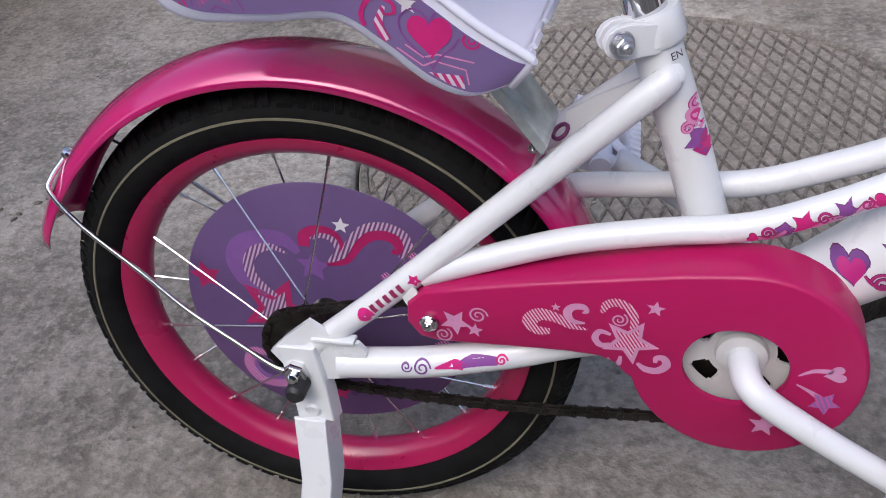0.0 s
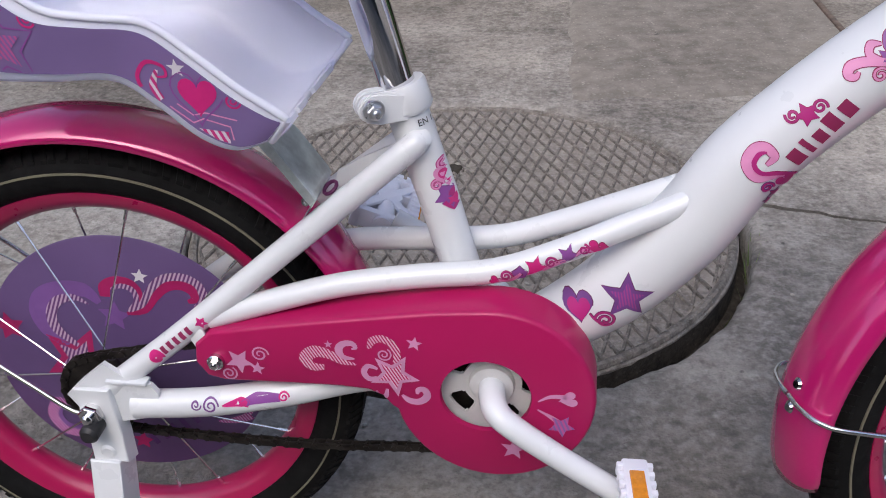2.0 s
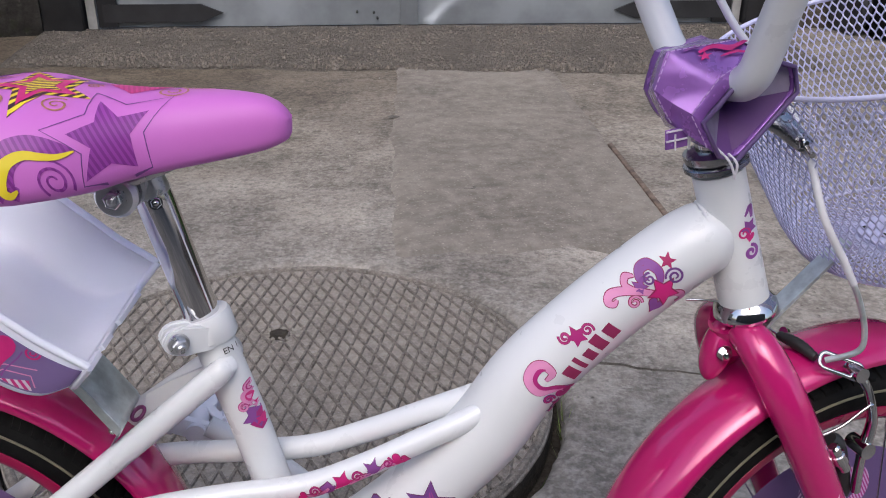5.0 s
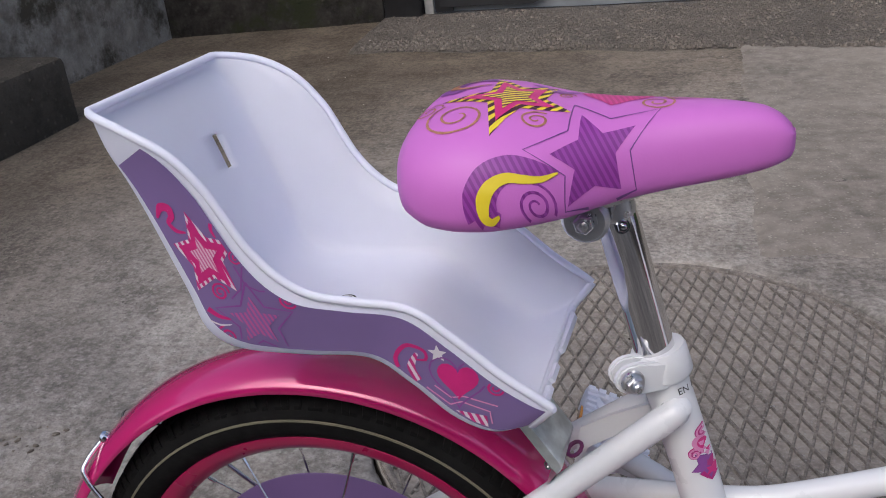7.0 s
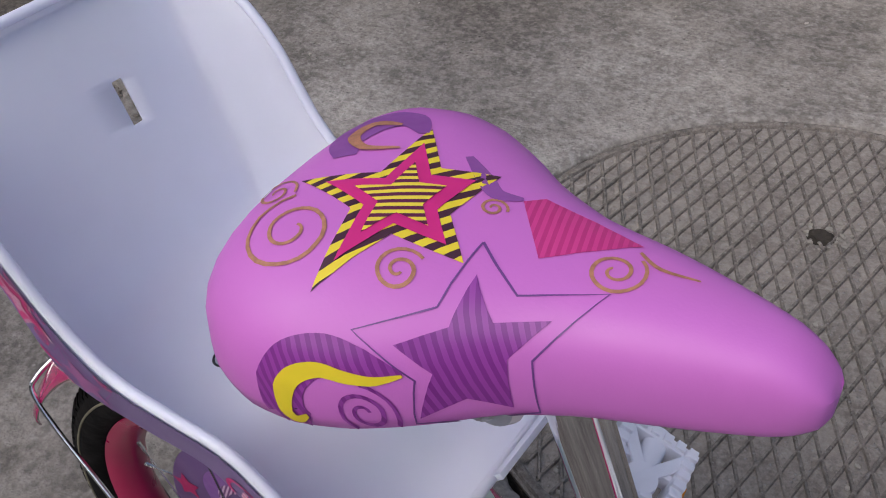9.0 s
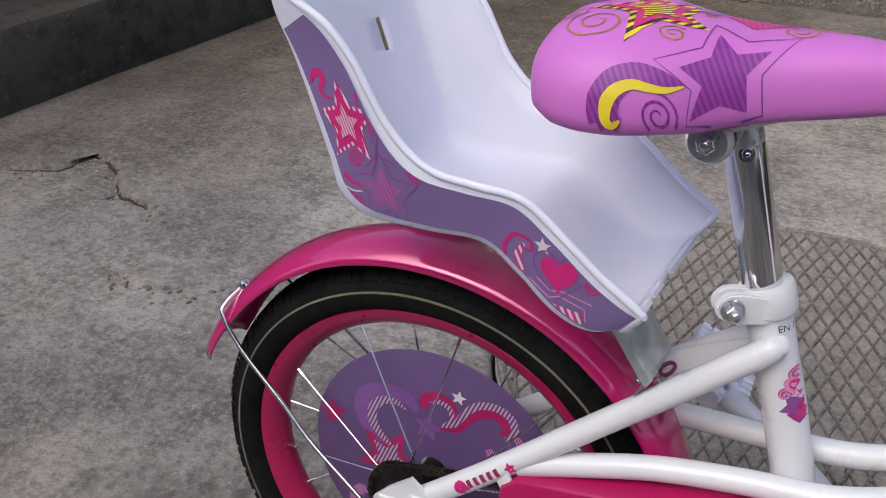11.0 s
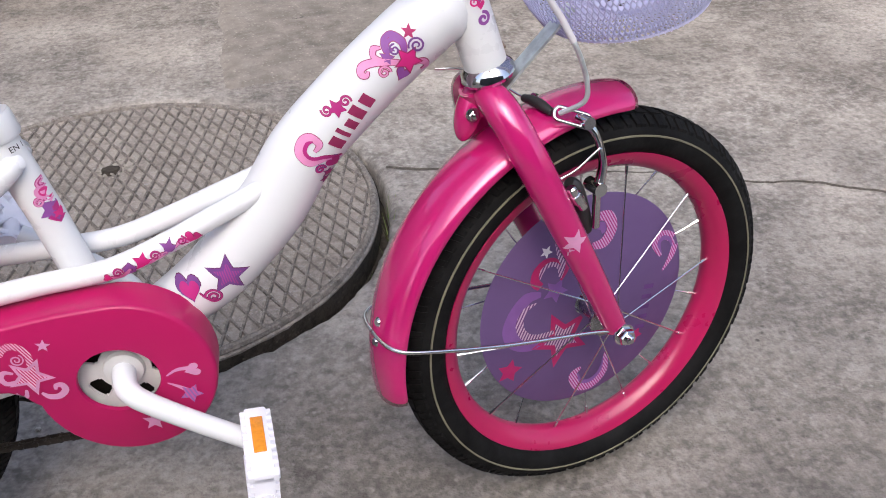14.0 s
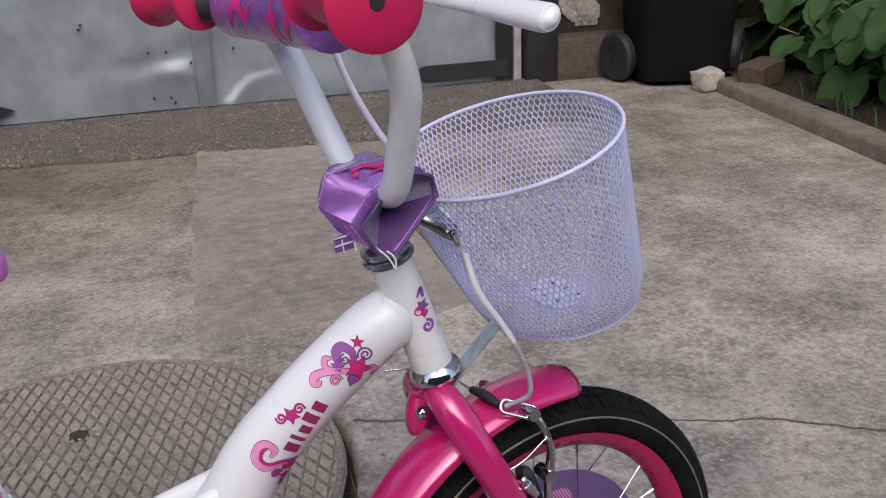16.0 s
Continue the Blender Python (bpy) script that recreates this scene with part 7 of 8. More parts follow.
# the upper rings get darker metal for their shade under the stem cover
for nm, p, q, rr in (("headset_ring", (0.6055, 0, 0.4515), (0.6092, 0, 0.4395), [0.0172, 0.0212, 0.0222, 0.0205]), ("headset_ring", (0.5762, 0, 0.5445), (0.5745, 0, 0.5505), [0.0180, 0.0212, 0.0212, 0.0190]), ("headset_ring", (0.5742, 0, 0.5510), (0.5722, 0, 0.5585), [0.0190, 0.0200, 0.0200, 0.0160])):
    bm = bmesh.new()
    a, b = Vector(p), Vector(q)
    tube(bm, [a, a.lerp(b, 0.3), a.lerp(b, 0.75), b], rr, 32)
    part(nm, bm, M_CHROME if p[2] < 0.5 else M_DARKM, bike, "chrome headset ring" if p[2] < 0.5 else "headset ring, darkened for the shade under the stem cover")
bm = bmesh.new()
rod(bm, (0.5722, 0, 0.557), (0.5560, 0, 0.612), 0.0112, 20)
part("stem", bm, M_CHROME, bike, "chrome handlebar stem")

# brake
BK = FW
for s in (-1, 1):
    bm = bmesh.new()
    tube(bm, spline([(-0.0265, s * 0.045, 0.112), (-0.0275, s * 0.046, 0.138), (-0.0270, s * 0.047, 0.150), (-0.0240, s * 0.047, 0.172), (-0.0300, s * 0.044, 0.196), (-0.0385, s * 0.040, 0.2085 if s < 0 else 0.202)], 6), [0.0050, 0.0048, 0.0066, 0.0050, 0.0044, 0.0052], 12, flat=0.75)
    if s < 0:
        tube(bm, [(-0.0385, s * 0.047, 0.2085), (-0.0385, s * 0.033, 0.2085)], [0.0056, 0.0056], 14)
    tube(bm, [(-0.0290, s * 0.054, 0.150), (-0.0290, s * 0.036, 0.150)], 0.0062, 14)
    arm = part("brake_arm", bm, M_CHROME, bike, "chrome brake arm", xf=BK)
    bm = bmesh.new()
    tube(bm, spline([(-0.052, s * 0.040, 0.158), (-0.046, s * 0.039, 0.150), (-0.038, s * 0.037, 0.128), (-0.029, s * 0.036, 0.104)], 5), [0.0045, 0.0075, 0.0085, 0.0082, 0.005], 12)
    part("brake_pad", bm, M_BLACK, arm, "black rubber brake pad", xf=BK)
    bm = bmesh.new()
    a, b = Vector((-0.0575, s * 0.050, 0.158)), Vector((-0.0420, s * 0.049, 0.135))
    tube(bm, [a, a.lerp(b, 0.05), a.lerp(b, 0.3), a.lerp(b, 0.32), a.lerp(b, 0.62), a.lerp(b, 0.64), a.lerp(b, 0.95), b], [0.003, 0.0044, 0.0044, 0.0056, 0.0056, 0.0042, 0.0042, 0.003], 14)
    part("pad_bolt", bm, M_CHROME, arm, "chrome barrel bolt", xf=BK)
    wire("brake_spring", [(-0.064, s * 0.046, 0.166), (-0.050, s * 0.048, 0.172), (-0.030, s * 0.050, 0.186), (-0.026, s * 0.048, 0.176)], 0.0011, bike, M_SPOKE, xf=BK)
bm = bmesh.new()
a, b = Vector((-0.0560, -0.029, 0.2150)), Vector((-0.0385, -0.040, 0.2085))
d = (b - a).normalized()
n = Vector((0.25, 0.55, 0.8))
n = (n - d * n.dot(d)).normalized()
loop = []
for k in range(20):
    an = math.tau * k / 20
    loop.append((a if math.cos(an) < 0 else b) + d * 0.0045 * math.cos(an) + n * 0.0058 * math.sin(an))
tube(bm, loop, 0.0016, 8, closed=True)
part("brake_link", bm, M_CHROME, bike, "chrome brake cable link", 60, xf=BK)
bm = bmesh.new()
a, b = Vector((-0.066, 0.011, 0.2175)), Vector((-0.0590, -0.022, 0.2140))
tube(bm, [a.lerp(b, k / 16) + Vector((0, 0, 0.002 * math.sin(math.pi * k / 16))) for k in range(17)], [0.0030 + 0.0012 * math.sin(math.pi * k / 16) + (0.0005 if k % 2 else 0) for k in range(17)], 12)
part("cable_boot", bm, M_BLACK, bike, "black ribbed rubber cable boot", 30, xf=BK)
wire("brake_wire", [(-0.072, 0.030, 0.222), (-0.066, 0.011, 0.2175)], 0.001, bike, M_SPOKE, xf=BK)
bm = bmesh.new()
p = spline([(-0.108, -0.002, 0.222), (-0.100, -0.002, 0.229), (-0.082, -0.002, 0.247), (-0.030, -0.002, 0.292)], 5)
rings = []
for i, q in enumerate(p):
    d = (p[min(i + 1, len(p) - 1)] - p[max(i - 1, 0)]).normalized()
    nn = Vector((0, 1, 0)).cross(d).normalized()
    rings.append([q + Vector((0, sy * 0.0075, 0)) + nn * sz * 0.0012 for sy, sz in ((-1, -1), (1, -1), (1, 1), (-1, 1))])
skin(bm, rings)
part("basket_strut", bm, M_ZINC, bike, "flat galvanised basket strut", xf=FW)

wire("wire_end", [(0.566, 0.0, 0.4495), (0.578, 0.0, 0.4490), (0.590, 0.002, 0.4470)], 0.0009, bike, M_SPOKE, "thin wire end behind the head tube")

# handlebar
def hbar(f, l, z):
    """As bar(), with the rise of the handlebar let down a little."""
    return bar(f, l, 0.61 + (z - 0.61) * 0.94 if z > 0.61 else z)


bm = bmesh.new()
tube(bm, spline([hbar(-0.038, 0.235, 0.744), hbar(-0.026, 0.17, 0.746), hbar(-0.012, 0.122, 0.742), hbar(0.010, 0.098, 0.722), hbar(0.013, 0.082, 0.69), hbar(0.011, 0.060, 0.636), hbar(0.009, 0.044, 0.612), hbar(0.008, 0.022, 0.604), hbar(0.008, -0.022, 0.604), hbar(0.009, -0.044, 0.612), hbar(0.016, -0.060, 0.640), hbar(0.027, -0.084, 0.69), hbar(0.022, -0.100, 0.730), hbar(-0.002, -0.124, 0.760), hbar(-0.026, -0.17, 0.765), hbar(-0.038, -0.228, 0.769)], 8), 0.0108, 18)
part("handlebar", bm, M_WHITE, bike, "white high-rise handlebar", 60)
for s, z in ((1, 0.745), (-1, 0.768)):
    bm = bmesh.new()
    a, b = hbar(-0.026, s * 0.132, z), hbar(-0.038, s * 0.236, z)
    tube(bm, [a, a.lerp(b, 0.02), a.lerp(b, 0.08), a.lerp(b, 0.12), a.lerp(b, 0.4), a.lerp(b, 0.78), a.lerp(b, 0.86), a.lerp(b, 0.95), a.lerp(b, 1.0), a.lerp(b, 1.03)], [0.013, 0.021, 0.022, 0.0155, 0.0165, 0.0155, 0.0195, 0.0245, 0.0245, 0.019], 28)
    grip = part("grip", bm, M_GRIP, bike, "pink rubber grip with flared ends", 60)
    bm = bmesh.new()
    d = (b - a).normalized()
    rod(bm, b + d * 0.0028, b + d * 0.0038, 0.0038, 14)
    part("end_hole", bm, M_BLACK, grip)
bm = bmesh.new()
tube(bm, spline([bar(0.000, -0.112, 0.748), bar(0.040, -0.118, 0.752), bar(0.056, -0.150, 0.748), bar(0.058, -0.200, 0.744), bar(0.060, -0.226, 0.742), bar(0.0603, -0.231, 0.742), bar(0.0605, -0.2345, 0.742)], 6), [0.006, 0.007, 0.0075, 0.0085, 0.0088, 0.0070, 0.0025], 18, flat=0.75)
part("brake_lever", bm, M_WHITE, bike, "white brake lever", 60)
for s in (-1, 1):
    bm = bmesh.new()
    a, b = hbar(-0.010, s * 0.118, 0.745 if s > 0 else 0.762), hbar(-0.024, s * 0.132, 0.745 if s > 0 else 0.765)
    tube(bm, [a, b], 0.0145, 18)
    part("lever_clamp", bm, M_BLACK, bike, "black clamp")
bm = bmesh.new()
tube(bm, [hbar(-0.006, 0.112, 0.742), hbar(-0.004, 0.110, 0.742), hbar(0, 0, 0.744), hbar(-0.004, -0.084, 0.748), hbar(-0.006, -0.087, 0.748)], [0.018, 0.024, 0.024, 0.024, 0.016], 22)
pad = part("bar_pad", bm, M_COVERBAG, bike, "purple and pink printed handlebar pad", 60)
PADT = tree(pad)
printed("pad_print", [star(-0.03, 0.0, 0.018, 80), curl([(0.07, -0.01), (0.05, 0.01), (0.03, 0.0), (0.02, 0.012)], [0.003, 0.01, 0.008, 0.002]), curl([(-0.05, -0.01), (-0.07, 0.008), (-0.09, 0.0)], [0.003, 0.01, 0.003])], M_D_PINK, pad, PADT, hbar(0, 0, 0.74), hbar(0, 1, 0.74) - hbar(0, 0, 0.74), Z, (math.cos(STEER), math.sin(STEER), 0), cell=0.006)
wire("brake_cable", [hbar(0.03, 0.02, 0.742), hbar(0.03, 0.024, 0.69), hbar(0.035, 0.01, 0.64), hbar(0.046, -0.012, 0.60), hbar(0.052, -0.026, 0.56), Vector((0.640, -0.026, 0.520)), Vector((0.658, -0.025, 0.490)), Vector((0.668, -0.025, 0.472))], 0.0026, bike, M_CABLE, "white brake cable")
wire("cable_noodle", [(0.667, -0.025, 0.474), (0.6745, -0.026, 0.458), (0.680, -0.028, 0.438), (0.678, -0.028, 0.424), FW @ Vector((-0.0560, -0.029, 0.2150))], 0.0021, bike, M_ZINC, "bent grey cable tube")

# stem cover pouch
OPEN = [(0.022, 0.622), (0.000, 0.606), (-0.026, 0.586), (-0.020, 0.565), (-0.008, 0.562), (0.042, 0.600), (0.043, 0.615)]
SHOULDER = [(0.018, 0.630), (-0.031, 0.626), (-0.046, 0.603), (-0.039, 0.583), (-0.012, 0.560), (0.045, 0.598), (0.045, 0.618)]
MIDDLE = [(0.024, 0.6255), (-0.021, 0.6205), (-0.036, 0.595), (-0.029, 0.573), (-0.004, 0.556), (0.046, 0.594), (0.047, 0.614)]
FAR = [(0.030, 0.622), (-0.008, 0.614), (-0.022, 0.588), (-0.015, 0.570), (0.004, 0.558), (0.046, 0.594), (0.047, 0.612)]


def cover_ring(sec, l):
    return [bar(f, l, z) for f, z in sec]


bm = bmesh.new()
skin(bm, [cover_ring(OPEN, -0.038), cover_ring(SHOULDER, -0.020), cover_ring(MIDDLE, 0.006), cover_ring(FAR, 0.030), cover_ring(FAR, 0.040)], caps=False)
bmesh.ops.triangulate(bm, faces=bm.faces)
bmesh.ops.subdivide_edges(bm, edges=bm.edges, cuts=3, use_grid_fill=True)
for v in bm.verts:
    v.co += Vector((0.4, -0.6, 0.6)) * 0.0022 * noise.noise(v.co * 70)
bmesh.ops.smooth_vert(bm, verts=bm.verts, factor=0.35, use_axis_x=True, use_axis_y=True, use_axis_z=True)
pouch = part("stem_cover", bm, M_COVERBAG, bike, "purple satin vinyl stem cover with stitched seams", 32)
sol = pouch.modifiers.new("cloth", 'SOLIDIFY')
sol.thickness = 0.0016
ring = [bar(f * 0.97 + 0.0003, -0.034, 0.593 + (z - 0.593) * 0.97) for f, z in OPEN]
for name, mat, edges, deep, lab in (("inner_flap", M_BAGIN, (0, 1, 2, 5, 6), (0.004, -0.012, 0.586), "creased clear grey inner flap"), ("fold", M_D_WORD, (3, 4), (0.006, -0.010, 0.592), "dark purple lining fold")):
    bm = bmesh.new()
    c = bm.verts.new(bar(*deep))
    for i in edges:
        bm.faces.new((bm.verts.new(ring[i]), bm.verts.new(ring[(i + 1) % len(ring)]), c))
    part(name, bm, mat, pouch, lab, 10)
for sec, l in ((OPEN, -0.039),):
    bm = bmesh.new()
    loop = [bar(f * 1.005, l, 0.595 + (z - 0.595) * 1.005) for f, z in sec]
    if sec is OPEN:
        tube(bm, loop, 0.0016, 8, closed=True)
        part("piping", bm, M_DISC, pouch, "dark violet edge piping", 60)
bm = bmesh.new()
q = bar(-0.037, -0.023, 0.5735)
rt = Matrix.Rotation(STEER, 3, 'Z') @ Matrix.Rotation(radians(-6), 3, 'Y')
box(bm, q, (0.0165, 0.0016, 0.0125), rt, 0.0006)
part("tag", bm, M_COVERBAG, pouch, "small purple tab with pale stitching")
for off, size in (((0, 0, 0.0052), (0.0165, 0.0008, 0.0010)), ((0, 0, -0.0008), (0.0165, 0.0008, 0.0010)), ((0.0074, 0, -0.001), (0.0016, 0.0008, 0.0145)), ((-0.002, 0, -0.002), (0.0008, 0.0008, 0.010))):
    bm = bmesh.new()
    box(bm, q + rt @ Vector((off[0], -0.0012, off[2])), size, rt)
    part("stitching", bm, M_D_WHITE, pouch, "pale stitching")
for w_ in ([bar(-0.020, -0.037, 0.570), bar(-0.015, -0.041, 0.562), bar(-0.0125, -0.040, 0.552)], [bar(-0.013, -0.038, 0.566), bar(-0.010, -0.041, 0.560), bar(-0.0125, -0.039, 0.550)]):
    wire("tie_thread", w_, 0.0008, pouch, M_D_WHITE, "loose white thread")
for fa, segs in ((0.22, 4), (0.94, 4)):
    line = [Vector(bar(o[0] + (s_[0] - o[0]) * fa, -0.038 + 0.018 * fa, o[1] + (s_[1] - o[1]) * fa)) for o, s_ in zip(OPEN[:segs], SHOULDER[:segs])]
    out = (rt @ Vector((-0.5, -0.8, 0.3))) * 0.0022
    for p_, q_ in zip(line, line[1:]):
        k_ = max(2, int((q_ - p_).length / 0.0042))
        for i in range(k_):
            bm = bmesh.new()
            rod(bm, p_ + (q_ - p_) * (i + 0.15) / k_ + out, p_ + (q_ - p_) * (i + 0.85) / k_ + out, 0.00035, 6)
            part("stitch", bm, M_THREAD, pouch, "lilac stitch")
TP = tree(pouch)
for shape, mat in ((curl([(-0.014, 0.000), (-0.004, 0.004), (0.008, 0.001), (0.020, 0.005)], [0.002, 0.004, 0.005, 0.002]), M_D_PINK), (star(-0.010, -0.004, 0.005), M_D_PINK), (curl([(0.000, -0.006), (0.010, -0.003), (0.018, -0.008)], [0.001, 0.003, 0.001]), M_D_PINK), (curl([(-0.024, 0.002), (-0.016, 0.005), (-0.012, 0.002)], [0.001, 0.003, 0.001]), M_D_VIOLET)):
    printed("pink_print", [shape], mat, pouch, TP, bar(0.002, -0.024, 0.624), bar(1, 0, 0.7) - bar(0, 0, 0.7), Z, bar(0, 0.75, 0.0) - bar(0, 0, 0.66), lift=0.0022, cell=0.004)

# ---- basket ----
tl, rl = 0.348, -0.082
ff = Vector((math.cos(STEER), math.sin(STEER), 0))
lv = Vector((-math.sin(STEER), math.cos(STEER), 0))
up = Vector((0, 0, 1))
bf = ff * math.cos(tl) + up * math.sin(tl)
bu = up * math.cos(tl) - ff * math.sin(tl)
bl = lv * math.cos(rl) + bu * math.sin(rl)
bu = bu * math.cos(rl) - lv * math.sin(rl)
BC = Vector((0.674, 0.038, 0.621))
BA, BB_, BH = 0.088, 0.128, 0.151


def basket_pt(a, h):
    """A place on the basket wall at angle a; h 0 at the rim, 1 at the floor."""
    k = 1 - 0.27 * h - 0.05 * (max(0, h - 0.82) / 0.18) ** 2
    return BC - bu * BH * h + (bf * BA * math.cos(a) + bl * BB_ * math.sin(a)) * k


def net_mesh(name, point, cols, rows, parent, label):
    verts, faces = [], []

    def strand(p, q, r=0.00078):
        d = (q - p)
        if d.length < 1e-6:
            return
        d.normalize()
        s = d.orthogonal().normalized() * r
        t = d.cross(s).normalized() * r
        b = len(verts)
        for c in (p, q):
            verts.extend((c + s, c - s * 0.5 + t * 0.866, c - s * 0.5 - t * 0.866))
        faces.extend(((b, b + 1, b + 4, b + 3), (b + 1, b + 2, b + 5, b + 4), (b + 2, b, b + 3, b + 5)))

    for i in range(rows):
        off = 0.5 * (i % 2)
        v0, v1, v2 = i / rows, (i + 0.34) / rows, (i + 1) / rows
        for j in range(cols):
            u = (j + off) / cols
            strand(point(u, v0), point(u, v1))                       # upright side of the cell
            strand(point(u, v1), point(u + 0.5 / cols, v2))          # slanted sides
            strand(point(u, v1), point(u - 0.5 / cols, v2))
    me = bpy.data.meshes.new(name)
    me.from_pydata([tuple(v) for v in verts], [], faces)
    me.materials.append(M_BASKET)
    for p in me.polygons:
        p.use_smooth = True
    ob = new(name, me)
    ob.parent = parent
    if label:
        ob["label"] = label
    return ob


bm = bmesh.new()
tube(bm, [basket_pt(math.tau * k / 80, 0.0) for k in range(80)], 0.0018, 10, closed=True)
basket = part("basket", bm, M_BASKET, bike, "lilac-white wire mesh basket", 60)
net_mesh("mesh_wall", lambda u, v: basket_pt(math.tau * u, 0.005 + 0.985 * v), 112, 26, basket, "fine hexagonal wire mesh")
net_mesh("mesh_floor", lambda u, v: BC - bu * BH * 1.0 + (basket_pt(math.tau * u, 1.0) - (BC - bu * BH)) * max(1 - v * 0.97, 0.03), 80, 12, basket, "fine hexagonal wire mesh floor")
bm = bmesh.new()
tube(bm, [basket_pt(math.tau * k / 80, 0.985) for k in range(80)], 0.0011, 8, closed=True)
part("floor_ring", bm, M_BASKET, basket, "", 60)
bm = bmesh.new()
rings = []
for y in (0, 0.0022):
    rings.append([BC - bu * (BH - 0.001 - y) + bf * (0.018 * math.cos(math.tau * k / 24) * 1.0) + bl * (0.034 * math.copysign(abs(math.sin(math.tau * k / 24)) ** 0.6, math.sin(math.tau * k / 24))) for k in range(24)])
skin(bm, rings)
part("mount_plate", bm, M_BASKET, basket, "perforated lilac mounting plate")
for k in range(6):
    c = BC - bu * (BH - 0.0036) + bf * (0.008 * (-1) ** k) + bl * (-0.024 + 0.0096 * k)
    bm = bmesh.new()
    tube(bm, [c, c + bu * 0.0006], 0.0022, 10)
    part("hole", bm, M_BLACK, basket)
bm = bmesh.new()
q = bar(0.036, -0.006, 0.583)
tube(bm, spline([bar(0.020, -0.012, 0.588), bar(0.036, -0.022, 0.579), bar(0.045, -0.026, 0.569), bar(0.052, -0.027, 0.560)], 5), [0.008, 0.0095, 0.0085, 0.005], 14, flat=0.5)
bb = part("basket_bracket", bm, M_DARKM, bike, "dark grey steel basket bracket")
bm = bmesh.new()
hexnut(bm, bar(0.047, -0.030, 0.566), 0.0048, 0.005, bar(-0.3, -1, 0.75) - bar(0, 0, 0.6))
rod(bm, bar(0.047, -0.030, 0.566), bar(0.041, -0.046, 0.562), 0.0020)
part("bracket_bolt", bm, M_CHROME, bb, "bright bracket bolt")

# ---- prints on the frame ----
bk_ = dict(parent=frame_ob, bvh=BIG, **SIDE)
STAR_CORE = striped("print_star_core", (0.36, 0.06, 0.26), (0.20, 0.055, 0.27), (1, 0, 0.2), 0.002)
edged("purple_star", [star(0.3905, 0.3000, 0.0182, 90, 0.44)], M_D_PURPLE, M_D_DARK, 0.0007, **bk_)
printed("star_core", [star(0.3905, 0.3000, 0.0120, 90, 0.44)], STAR_CORE, lift=0.0010, **bk_)
edged("heart_print", [heart(0.358, 0.2885, 0.0112, 14)], M_D_PURPLE, M_D_DARK, 0.0006, **bk_)
printed("heart_core", [heart(0.359, 0.2870, 0.0085, 14)], M_D_MAGENTA, lift=0.0010, **bk_)
edged("swirl_print", [curl([(0.366, 0.285), (0.372, 0.279), (0.380, 0.277)], [0.001, 0.0018, 0.001]), spiral(0.377, 0.2805, 0.0075, 2.0, 0.0015, 180, -1)], M_D_MAGENTA, M_D_DARK, 0.0004, **bk_)
printed("small_star", outline_star(0.349, 0.300, 0.0052, 0.0009, 80), M_D_DARK, whole=True, **bk_)
W0, WD = Vector((0.4868, 0.4000)), Vector((0.0305, 0.0415)).normalized()
WN = Vector((-WD.y, WD.x))
for s0, tall, wide in ((0.0010, 0.0120, 0.0080), (0.0125, 0.0130, 0.0036), (0.0200, 0.0095, 0.0068), (0.0300, 0.0130, 0.0078), (0.0415, 0.0110, 0.0078)):
    a = W0 + WD * s0
    b = a + WD * wide
    printed("letter_bar", [[tuple(a - WN * 0.0015), tuple(b - WN * 0.0015), tuple(b + WN * tall * 0.9), tuple(a + WN * tall * 0.9)]], M_D_WINE, **bk_)
edged("curl_print", [curl([(0.4893, 0.3935), (0.4754, 0.3945), (0.4641, 0.3930), (0.4572, 0.4012), (0.4605, 0.4099), (0.4668, 0.4125), (0.4725, 0.4071), (0.4684, 0.4015)], [0.001, 0.005, 0.0065, 0.0068, 0.0065, 0.006, 0.005, 0.002])], M_D_LIGHT, M_D_WINE, 0.0005, **bk_)
printed("curl_line", [curl([(0.4880, 0.3942), (0.4754, 0.3960), (0.4660, 0.3962), (0.4612, 0.4015), (0.4635, 0.4080), (0.4680, 0.4098)], [0.001, 0.003, 0.003, 0.003, 0.0028, 0.001])], M_D_MAGENTA, lift=0.0010, **bk_)
edged("tail_print", [heart(0.4820, 0.3895, 0.0062, 30), star(0.4775, 0.3790, 0.0048, 70), spiral(0.4715, 0.3850, 0.0042, 1.5, 0.0012, 0, 1), star(0.4745, 0.3725, 0.0040, 30)], M_D_MAGENTA, M_D_PURPLE, 0.0005, **bk_)
edged("mini_star", [spiral(0.4945, 0.4395, 0.0044, 1.5, 0.0010, 0, 1), spiral(0.4800, 0.4325, 0.0042, 1.5, 0.0010, 180, 1), star(0.4880, 0.4345, 0.0072, 60, 0.5)], M_D_MAGENTA, M_D_WINE, 0.0004, **bk_)
edged("bouquet_curl", [curl([(0.5406, 0.4661), (0.5279, 0.4674), (0.5154, 0.4664), (0.5085, 0.4630), (0.5075, 0.4585), (0.5112, 0.4578), (0.5130, 0.4610)], [0.003, 0.0045, 0.0048, 0.005, 0.0046, 0.0036, 0.001]), curl([(0.5258, 0.4676), (0.5179, 0.4703), (0.5182, 0.4755), (0.5232, 0.4768)], [0.003, 0.0038, 0.0036, 0.001]), spiral(0.5245, 0.4600, 0.0048, 1.5, 0.0012, 0, 1), curl([(0.5465, 0.4660), (0.5540, 0.4655), (0.5565, 0.4610), (0.5520, 0.4585)], [0.004, 0.005, 0.004, 0.001])], M_D_LIGHT, M_D_WINE, 0.0006, **bk_)
